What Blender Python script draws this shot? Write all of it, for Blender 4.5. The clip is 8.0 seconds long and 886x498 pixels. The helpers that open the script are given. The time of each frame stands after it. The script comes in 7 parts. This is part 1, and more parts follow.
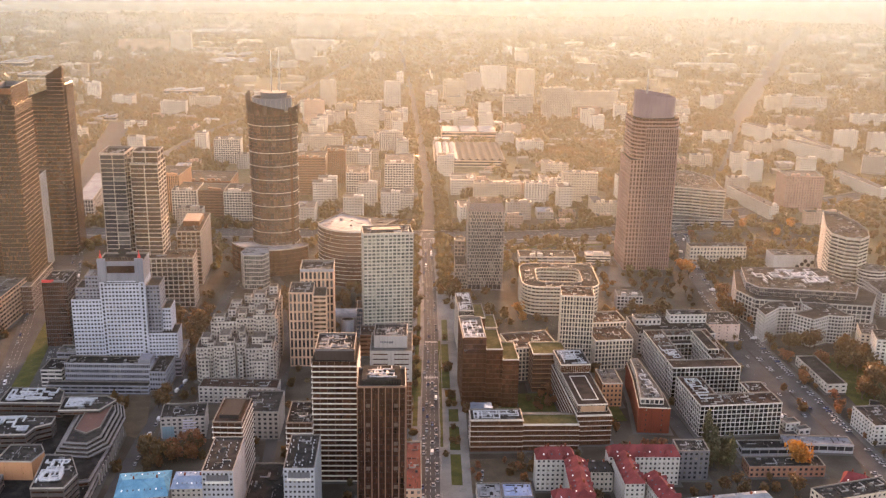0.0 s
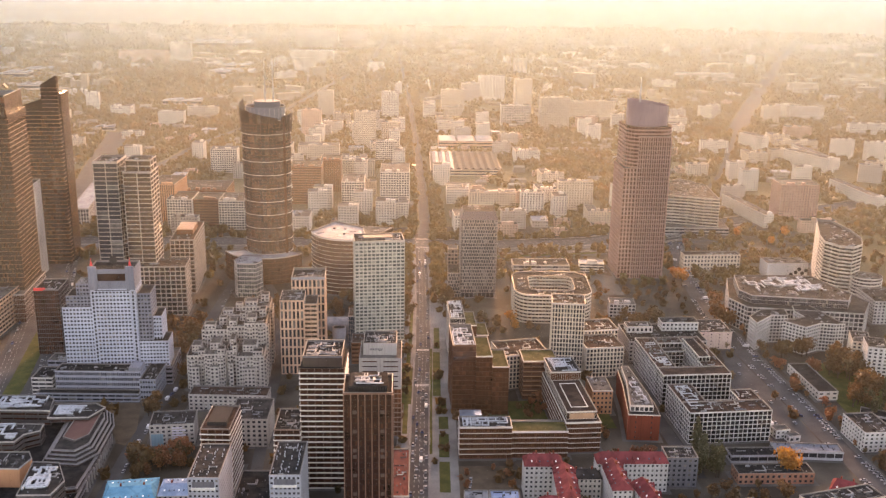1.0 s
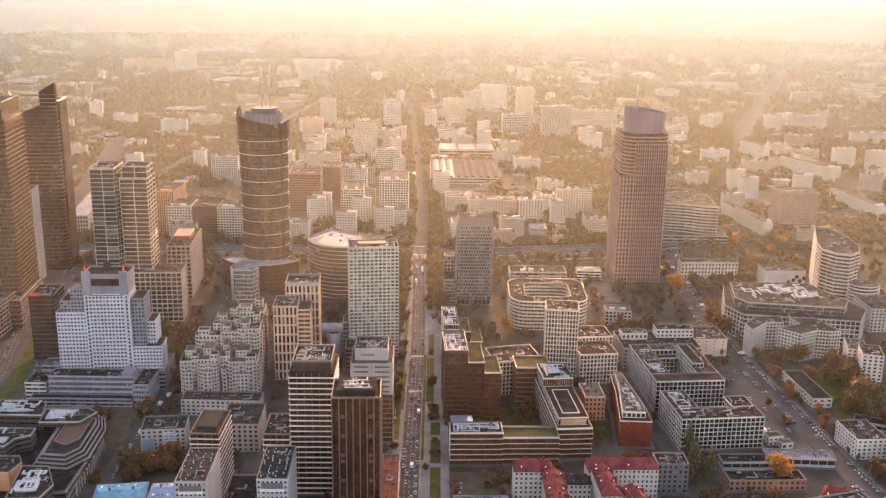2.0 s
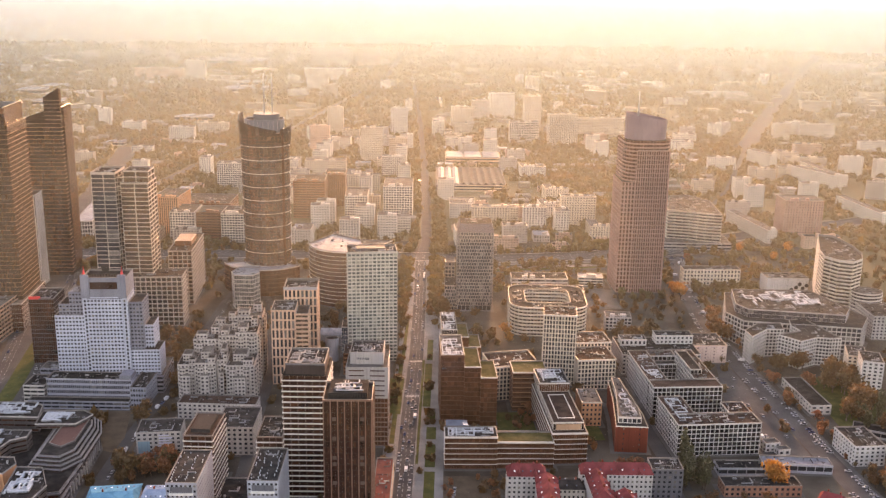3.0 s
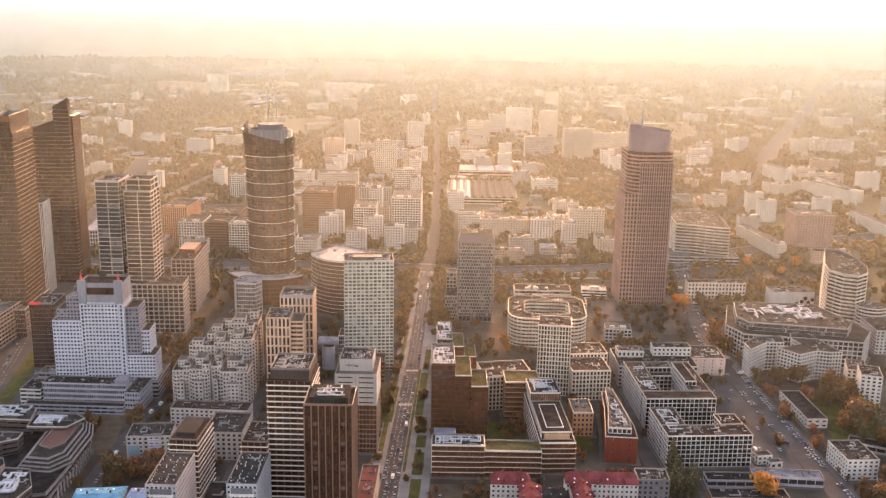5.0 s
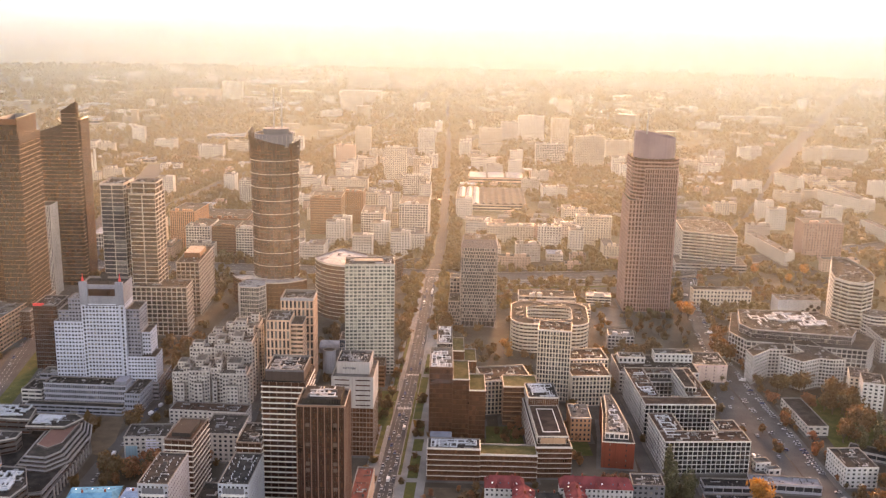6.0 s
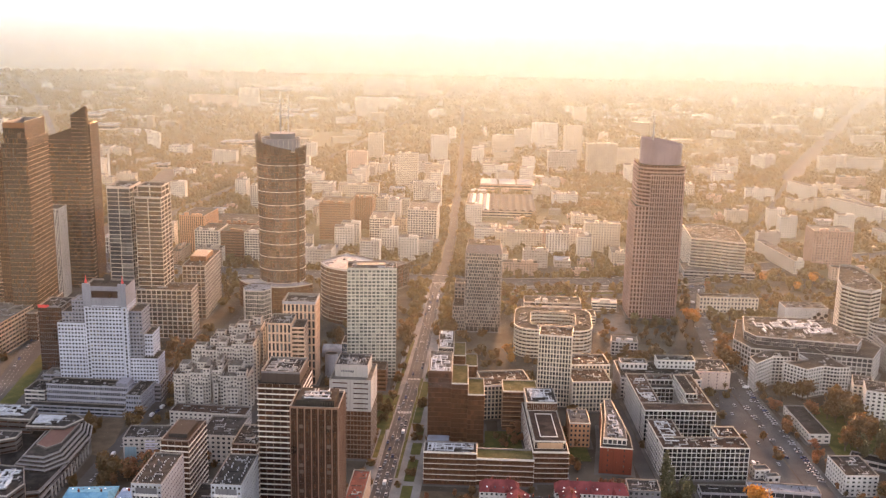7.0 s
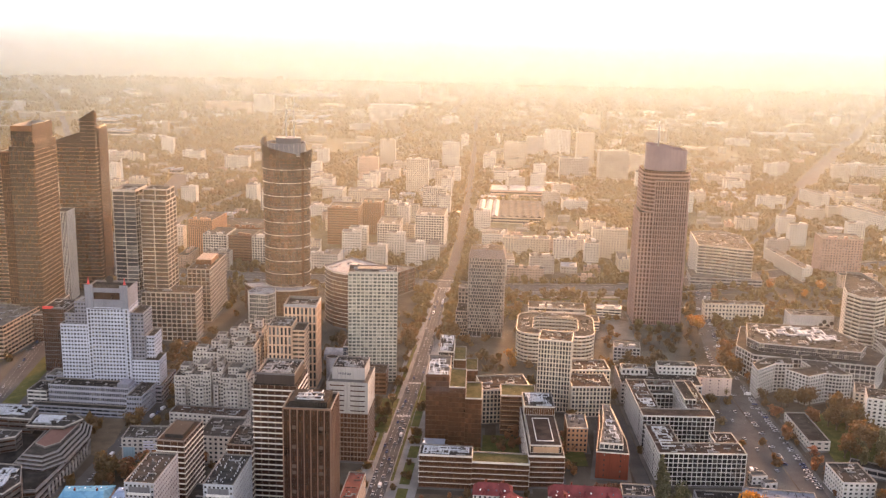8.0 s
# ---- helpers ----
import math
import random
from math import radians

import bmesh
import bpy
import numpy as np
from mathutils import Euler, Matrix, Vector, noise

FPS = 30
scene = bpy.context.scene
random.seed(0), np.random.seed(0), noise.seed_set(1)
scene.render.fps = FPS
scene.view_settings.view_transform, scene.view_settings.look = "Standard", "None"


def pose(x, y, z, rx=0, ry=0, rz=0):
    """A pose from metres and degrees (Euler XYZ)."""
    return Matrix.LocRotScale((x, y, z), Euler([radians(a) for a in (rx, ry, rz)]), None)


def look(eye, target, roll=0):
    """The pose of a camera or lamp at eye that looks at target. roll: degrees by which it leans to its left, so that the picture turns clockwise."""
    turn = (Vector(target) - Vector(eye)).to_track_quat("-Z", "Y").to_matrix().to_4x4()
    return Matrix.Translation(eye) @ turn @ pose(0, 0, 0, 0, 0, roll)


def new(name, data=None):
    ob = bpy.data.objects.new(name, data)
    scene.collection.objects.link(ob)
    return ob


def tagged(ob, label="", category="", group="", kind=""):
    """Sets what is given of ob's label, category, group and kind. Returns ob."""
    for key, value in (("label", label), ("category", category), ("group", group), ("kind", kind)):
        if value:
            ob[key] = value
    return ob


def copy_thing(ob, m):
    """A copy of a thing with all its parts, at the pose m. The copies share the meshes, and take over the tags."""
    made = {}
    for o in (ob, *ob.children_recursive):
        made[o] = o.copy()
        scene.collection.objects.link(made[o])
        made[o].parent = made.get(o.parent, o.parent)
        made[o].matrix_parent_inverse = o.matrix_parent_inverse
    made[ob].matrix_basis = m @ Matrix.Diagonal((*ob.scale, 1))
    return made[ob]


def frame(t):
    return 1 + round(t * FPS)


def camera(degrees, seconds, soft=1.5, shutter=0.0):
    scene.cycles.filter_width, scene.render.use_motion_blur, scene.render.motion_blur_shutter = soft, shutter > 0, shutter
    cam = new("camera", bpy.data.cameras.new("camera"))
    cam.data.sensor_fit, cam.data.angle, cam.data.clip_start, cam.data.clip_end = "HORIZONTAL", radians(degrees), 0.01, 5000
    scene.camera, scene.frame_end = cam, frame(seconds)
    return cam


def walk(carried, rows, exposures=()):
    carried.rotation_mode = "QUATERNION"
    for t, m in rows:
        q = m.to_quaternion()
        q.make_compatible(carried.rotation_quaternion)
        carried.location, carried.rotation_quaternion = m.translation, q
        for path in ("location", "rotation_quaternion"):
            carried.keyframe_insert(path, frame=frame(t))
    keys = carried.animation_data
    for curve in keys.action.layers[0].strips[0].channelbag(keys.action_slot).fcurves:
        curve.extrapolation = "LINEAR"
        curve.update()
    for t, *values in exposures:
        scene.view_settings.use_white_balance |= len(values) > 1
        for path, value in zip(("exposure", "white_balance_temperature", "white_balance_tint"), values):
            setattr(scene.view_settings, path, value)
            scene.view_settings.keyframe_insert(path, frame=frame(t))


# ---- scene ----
cam = camera(47.4, 8.0, 1.3)
PATH = [
    (0, (3.456, -2.595, 327.774), (3.652, -0.692, 327.192), 1.0),
    (0.5, (7.74, -3.696, 326.961), (7.933, -1.789, 326.39), 0.9),
    (1, (12.32, -4.827, 325.865), (12.512, -2.917, 325.303), 0.9),
    (1.5, (17.334, -5.873, 324.717), (17.522, -3.96, 324.164), 0.9),
    (3, (33.905, -9.155, 319.689), (34.06, -7.232, 319.164), 0.9),
    (3.5, (40.059, -10.341, 318.407), (40.203, -8.415, 317.889), 0.9),
    (4, (46.422, -11.411, 317.234), (46.552, -9.482, 316.723), 0.9),
    (4.5, (52.871, -12.481, 316.025), (52.987, -10.548, 315.522), 0.9),
    (6, (73.07, -15.48, 311.316), (73.137, -13.539, 310.838), 1.1),
    (6.5, (79.774, -16.359, 310.21), (79.822, -14.416, 309.739), 1.1),
    (7, (86.849, -17.187, 308.882), (86.879, -15.242, 308.419), 1.2),
    (7.5, (93.927, -18.305, 307.742), (93.939, -16.358, 307.286), 1.2),
    (8, (101.123, -19.621, 306.75), (101.117, -17.672, 306.301), 1.3),
]
walk(cam, [(t, look(eye, target, roll)) for t, eye, target, roll in PATH], [(0.0, 3.07, 8900, 40), (8.0, 3.17, 9000, 40)])

# ---- world, sun, exposure ----
SUN_AZ, SUN_EL = 10.0, 7.6
world = bpy.data.worlds.new("sky")
scene.world = world
world.use_nodes = True
wt = world.node_tree
sky = wt.nodes.new("ShaderNodeTexSky")
sky.sky_type = "NISHITA"
sky.sun_disc = False
sky.sun_elevation = radians(SUN_EL)
sky.sun_rotation = radians(SUN_AZ)
sky.altitude = 100
sky.air_density, sky.dust_density, sky.ozone_density = 1.0, 0.8, 1.0
wt.nodes["Background"].inputs["Strength"].default_value = 0.15
wt.links.new(sky.outputs["Color"], wt.nodes["Background"].inputs["Color"])

sun = new("sun", bpy.data.lights.new("sun", "SUN"))
sun.data.energy = 2.9
sun.data.angle = radians(11)
sun.data.color = (1.0, 0.65, 0.36)
sun_way = Vector((math.sin(radians(SUN_AZ)) * math.cos(radians(SUN_EL)), math.cos(radians(SUN_AZ)) * math.cos(radians(SUN_EL)), math.sin(radians(SUN_EL))))
sun.matrix_world = look(sun_way * 3000, (0, 0, 0))


# ---- materials ----
def shader(name):
    m = bpy.data.materials.new(name)
    m.use_nodes = True
    nt = m.node_tree
    return m, nt, nt.nodes["Principled BSDF"]


def node(nt, kind, **sockets):
    n = nt.nodes.new(kind)
    for key, value in sockets.items():
        n.inputs[key].default_value = value
    return n


def noise_at(nt, scale, detail=3.0, stretch=None, space="Position"):
    n = node(nt, "ShaderNodeTexNoise", Scale=scale, Detail=detail)
    src = nt.nodes.new("ShaderNodeNewGeometry").outputs[space]
    if stretch:
        mp = node(nt, "ShaderNodeMapping", Scale=stretch)
        nt.links.new(src, mp.inputs["Vector"])
        src = mp.outputs["Vector"]
    nt.links.new(src, n.inputs["Vector"])
    return n.outputs["Fac"]


def blend(nt, fac, a, b, lo=None, hi=None):
    """Mix of two colours or sockets by a factor, whose range may be sharpened."""
    if lo is not None:
        r = node(nt, "ShaderNodeMapRange", **{"From Min": lo, "From Max": hi})
        nt.links.new(fac, r.inputs["Value"])
        fac = r.outputs["Result"]
    mx = nt.nodes.new("ShaderNodeMix")
    mx.data_type = "RGBA"
    nt.links.new(fac, mx.inputs["Factor"])
    for value, slot in ((a, 6), (b, 7)):
        if isinstance(value, tuple):
            mx.inputs[slot].default_value = (*value, 1.0)
        else:
            nt.links.new(value, mx.inputs[slot])
    return mx.outputs[2]


def tone(c, k):
    return tuple(min(1.0, v * k) for v in c)


def bump(nt, bsdf, height, strength=0.3, distance=0.05):
    b = node(nt, "ShaderNodeBump", Strength=strength, Distance=distance)
    nt.links.new(height, b.inputs["Height"])
    nt.links.new(b.outputs["Normal"], bsdf.inputs["Normal"])


def plaster(name, colour, rough=0.75, wear=0.35, metal=0.0):
    """Painted, rendered or stone wall: broad patches, rain streaks, fine grain."""
    m, nt, p = shader(name)
    c = blend(nt, noise_at(nt, 0.05, 4), tone(colour, 0.85), tone(colour, 1.12), 0.3, 0.7)
    streak = noise_at(nt, 1.0, 4, (0.9, 0.9, 0.06))
    c = blend(nt, streak, c, tone(colour, 1.0 - wear), 0.48, 0.85)
    grain = noise_at(nt, 3.0, 5)
    c = blend(nt, grain, c, tone(colour, 0.72), 0.55, 0.95)
    nt.links.new(c, p.inputs["Base Color"])
    p.inputs["Roughness"].default_value = rough
    p.inputs["Metallic"].default_value = metal
    p.inputs["Specular IOR Level"].default_value = 0.12
    bump(nt, p, grain, 0.25, 0.04)
    return m


def glazing(name, dark, pale, share=0.25, rough=0.08, metal=0.0, ior=1.55, warp=0.06):
    """Window glass over dim rooms: some panes show blinds, each pane slightly its own."""
    m, nt, p = shader(name)
    geo = nt.nodes.new("ShaderNodeNewGeometry")
    info = nt.nodes.new("ShaderNodeObjectInfo")
    add = nt.nodes.new("ShaderNodeMath")
    add.operation = "ADD"
    nt.links.new(geo.outputs["Random Per Island"], add.inputs[0])
    nt.links.new(info.outputs["Random"], add.inputs[1])
    fr = nt.nodes.new("ShaderNodeMath")
    fr.operation = "FRACT"
    nt.links.new(add.outputs[0], fr.inputs[0])
    c = blend(nt, fr.outputs[0], dark, pale, 1.0 - share - 0.05, 1.0 - share + 0.25)
    c = blend(nt, noise_at(nt, 0.12, 3), c, tone(dark, 0.5), 0.45, 0.8)
    nt.links.new(c, p.inputs["Base Color"])
    p.inputs["Roughness"].default_value = rough
    p.inputs["Metallic"].default_value = metal
    p.inputs["IOR"].default_value = ior
    bump(nt, p, noise_at(nt, 0.35, 2), warp, 0.4)
    return m


def roofing(name, colour, patch, rough=1.0, spec=0.02):
    """Bitumen, gravel or metal roof with patched sheets and pale dust."""
    m, nt, p = shader(name)
    c = blend(nt, noise_at(nt, 0.12, 5), colour, patch, 0.42, 0.62)
    v = node(nt, "ShaderNodeTexVoronoi", Scale=0.3)
    nt.links.new(nt.nodes.new("ShaderNodeNewGeometry").outputs["Position"], v.inputs["Vector"])
    c = blend(nt, v.outputs["Distance"], c, tone(colour, 0.6), 0.5, 1.3)
    g = noise_at(nt, 2.2, 6)
    c = blend(nt, g, c, tone(patch, 1.25), 0.58, 0.8)
    nt.links.new(c, p.inputs["Base Color"])
    p.inputs["Roughness"].default_value = rough
    p.inputs["Specular IOR Level"].default_value = spec
    bump(nt, p, g, 0.4, 0.06)
    return m


def paving(name, colour, other, scale=0.08, rough=0.6, fine=1.6):
    m, nt, p = shader(name)
    c = blend(nt, noise_at(nt, scale, 5), colour, other, 0.4, 0.65)
    g = noise_at(nt, fine, 6)
    c = blend(nt, g, c, tone(colour, 0.6), 0.52, 0.85)
    nt.links.new(c, p.inputs["Base Color"])
    p.inputs["Roughness"].default_value = rough
    p.inputs["Specular IOR Level"].default_value = 0.05
    bump(nt, p, g, 0.3, 0.05)
    return m


def foliage(name, a, b, c3, through_light=0.5):
    """Leaves that let the low sun through; hue differs from crown to crown and clump to clump."""
    m, nt, p = shader(name)
    geo = nt.nodes.new("ShaderNodeNewGeometry")
    info = nt.nodes.new("ShaderNodeObjectInfo")
    c = blend(nt, info.outputs["Random"], a, b)
    c = blend(nt, noise_at(nt, 0.02, 3), c, c3, 0.45, 0.7)
    c = blend(nt, geo.outputs["Random Per Island"], c, tone(a, 0.55), 0.3, 1.6)
    nt.links.new(c, p.inputs["Base Color"])
    p.inputs["Roughness"].default_value = 0.55
    tr = nt.nodes.new("ShaderNodeBsdfTranslucent")
    nt.links.new(c, tr.inputs["Color"])
    mx = node(nt, "ShaderNodeMixShader", Fac=through_light)
    nt.links.new(p.outputs["BSDF"], mx.inputs[1])
    nt.links.new(tr.outputs["BSDF"], mx.inputs[2])
    nt.links.new(mx.outputs["Shader"], nt.nodes["Material Output"].inputs["Surface"])
    return m


def plain(name, colour, rough=0.5, metal=0.0):
    m, nt, p = shader(name)
    g = noise_at(nt, 1.2, 4)
    nt.links.new(blend(nt, g, tone(colour, 0.75), tone(colour, 1.15), 0.3, 0.7), p.inputs["Base Color"])
    p.inputs["Roughness"].default_value = rough
    p.inputs["Metallic"].default_value = metal
    p.inputs["Specular IOR Level"].default_value = 0.06 if rough >= 0.5 else 0.2
    return m


def painted(name, colours, rough=0.6):
    """Car paint: one of a few colours for each object."""
    m, nt, p = shader(name)
    info = nt.nodes.new("ShaderNodeObjectInfo")
    ramp = nt.nodes.new("ShaderNodeValToRGB")
    ramp.color_ramp.interpolation = "CONSTANT"
    for i, col in enumerate(colours):
        e = ramp.color_ramp.elements[i] if i < 2 else ramp.color_ramp.elements.new(0)
        e.position = i / len(colours)
        e.color = (*col, 1)
    nt.links.new(info.outputs["Random"], ramp.inputs["Fac"])
    nt.links.new(ramp.outputs["Color"], p.inputs["Base Color"])
    p.inputs["Roughness"].default_value = rough
    p.inputs["Specular IOR Level"].default_value = 0.1
    return m


WHITE = plaster("white_render", (0.37, 0.355, 0.34))
PALE = plaster("pale_stone", (0.38, 0.345, 0.31))
CREAM = plaster("cream_render", (0.42, 0.35, 0.285))
GREY = plaster("grey_panel", (0.25, 0.25, 0.27))
MIDGREY = plaster("mid_grey_render", (0.3, 0.28, 0.27))
DARKGREY = plaster("dark_cladding", (0.1, 0.1, 0.11), 0.5)
PEACH = plaster("peach_stone", (0.47, 0.3, 0.22))
PINK = plaster("pink_granite", (0.27, 0.155, 0.13), 0.55)
BROWN = plaster("brown_cladding", (0.15, 0.064, 0.034), 0.5)
BRICK = plaster("red_brick", (0.15, 0.032, 0.018), 0.8)
TERRA = plaster("terracotta_panel", (0.42, 0.2, 0.11))
STEEL = plaster("aluminium_fin", (0.6, 0.57, 0.54), 0.35, 0.2, 0.6)
FRAME = plaster("pale_frame", (0.43, 0.39, 0.355), 0.5, 0.2)
BAND = plaster("bright_floor_band", (0.58, 0.53, 0.48), 0.6, 0.15)
SLATE = plaster("slate_blue_cladding", (0.2, 0.22, 0.26), 0.5)
BALC = plaster("balcony_concrete", (0.5, 0.48, 0.46))

GLASS = glazing("window_glass", (0.028, 0.028, 0.031), (0.2, 0.185, 0.165), 0.2)
GLASS_DEEP = glazing("deep_window_glass", (0.014, 0.014, 0.016), (0.09, 0.08, 0.07), 0.15)
GLASS_HOME = glazing("home_window_glass", (0.028, 0.027, 0.03), (0.26, 0.235, 0.2), 0.2)
# paler than the home glass: distance's weak contrast put into its colour
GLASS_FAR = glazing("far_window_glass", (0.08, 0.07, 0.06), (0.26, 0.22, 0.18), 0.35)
GLASS_BROWN = glazing("bronze_glass", (0.09, 0.038, 0.021), (0.14, 0.06, 0.033), 0.3, 0.1, 0.2, 1.8, 0.12)
GLASS_BLACK = glazing("black_glass", (0.04, 0.018, 0.012), (0.09, 0.036, 0.02), 0.2, 0.07)
GLASS_GREEN = glazing("green_glass", (0.075, 0.08, 0.07), (0.24, 0.23, 0.19), 0.3, 0.08)
GLASS_BLUE = glazing("blue_grey_glass", (0.1, 0.13, 0.17), (0.2, 0.22, 0.25), 0.3, 0.1, 0.3)
GLASS_GOLD = glazing("coated_glass", (0.085, 0.05, 0.034), (0.16, 0.09, 0.052), 0.25, 0.1, 0.3, 2.2, 0.3)

BRONZE = plaster("bronze_fin", (0.17, 0.12, 0.1), 0.45)
HEXGREY = plaster("brown_grey_panel", (0.24, 0.2, 0.175))
GLASS_TOWER = glazing("smoky_bronze_glass", (0.09, 0.058, 0.043), (0.15, 0.098, 0.07), 0.3, 0.1, 0.3, 2.2, 0.15)
ROOF = roofing("bitumen_roof", (0.015, 0.0145, 0.0145), (0.03, 0.028, 0.027))
ROOF_PALE = roofing("gravel_roof", (0.06, 0.056, 0.051), (0.1, 0.092, 0.084))
ROOF_MID = roofing("grey_membrane_roof", (0.023, 0.022, 0.0215), (0.04, 0.037, 0.035))
ROOF_GREEN = roofing("planted_roof", (0.05, 0.047, 0.018), (0.085, 0.066, 0.03), 0.95)
ROOF_RED = roofing("red_tile_roof", (0.17, 0.038, 0.04), (0.1, 0.024, 0.026), 1.0)
ROOF_BLUE = roofing("blue_metal_roof", (0.045, 0.18, 0.27), (0.08, 0.24, 0.33), 0.95)
ROOF_RUST = roofing("brown_roof", (0.034, 0.022, 0.018), (0.056, 0.037, 0.03))
ROOF_ZINC = roofing("zinc_roof", (0.13, 0.14, 0.155), (0.19, 0.2, 0.215), 0.7, 0.1)
DUCT = plain("galvanised_duct", (0.17, 0.178, 0.19), 0.6, 0.2)
UNIT = plain("plant_housing", (0.08, 0.078, 0.076), 0.7)
UNIT_DARK = plain("dark_plant_housing", (0.03, 0.028, 0.027), 1.0)
RED_PAINT = plain("red_sign", (0.6, 0.05, 0.05), 0.4)
WHITE_PAINT = plain("white_sign", (0.8, 0.8, 0.8), 0.4)
MAST = plain("mast_steel", (0.3, 0.28, 0.27), 0.4, 0.6)

ASPHALT = paving("asphalt", (0.05, 0.048, 0.047), (0.07, 0.067, 0.065), 0.05, 1.0)
PAVE = paving("paving_slabs", (0.068, 0.064, 0.06), (0.1, 0.094, 0.088), 0.06, 1.0)
YARD = paving("courtyard_ground", (0.042, 0.035, 0.027), (0.08, 0.068, 0.054), 0.03, 1.0)
LAWN = paving("lawn", (0.04, 0.048, 0.015), (0.075, 0.068, 0.022), 0.12, 0.95)
PAVE_WIDE = paving("pale_promenade_slabs", (0.13, 0.122, 0.114), (0.18, 0.168, 0.156), 0.06, 1.0)
DUCT_PALE = plain("white_lagged_duct", (0.27, 0.295, 0.32), 0.6)
SOIL = paving("bare_soil", (0.09, 0.065, 0.046), (0.06, 0.045, 0.03), 0.1, 0.9)
PAINT = plain("road_paint", (0.35, 0.35, 0.34), 0.7)
LAND = paving("far_ground", (0.085, 0.068, 0.036), (0.13, 0.105, 0.065), 0.006, 1.0, 0.15)

LEAF = foliage("autumn_leaves", (0.125, 0.064, 0.02), (0.075, 0.052, 0.018), (0.15, 0.062, 0.017), 0.42)
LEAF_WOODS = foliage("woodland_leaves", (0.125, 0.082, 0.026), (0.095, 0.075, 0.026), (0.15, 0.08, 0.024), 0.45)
LEAF_ORANGE = foliage("orange_leaves", (0.36, 0.14, 0.02), (0.3, 0.11, 0.02), (0.36, 0.16, 0.03), 0.4)
LEAF_RED = foliage("rust_leaves", (0.24, 0.085, 0.04), (0.18, 0.085, 0.035), (0.27, 0.11, 0.04))
LEAF_GREEN = foliage("green_leaves", (0.055, 0.056, 0.022), (0.065, 0.062, 0.025), (0.08, 0.066, 0.022), 0.35)
BARK = plain("bark", (0.09, 0.065, 0.05), 0.9)
TYRE = plain("tyre_rubber", (0.02, 0.02, 0.02), 0.8)
CAR_PAINT = painted("car_paint", [(0.22, 0.22, 0.225), (0.025, 0.025, 0.03), (0.1, 0.104, 0.108), (0.38, 0.38, 0.375), (0.05, 0.05, 0.06), (0.14, 0.02, 0.02), (0.04, 0.06, 0.12), (0.025, 0.025, 0.03)])
COPING = plain("grey_coping", (0.14, 0.128, 0.12), 0.55)
CAR_GLASS = plain("car_glass", (0.015, 0.016, 0.02), 0.08)
FAR_PLASTER = [plaster("far_render_pale", (0.46, 0.41, 0.35)), plaster("far_render_cream", (0.42, 0.34, 0.26)), plaster("far_render_grey", (0.33, 0.29, 0.25)), plaster("far_render_rose", (0.36, 0.24, 0.18))]


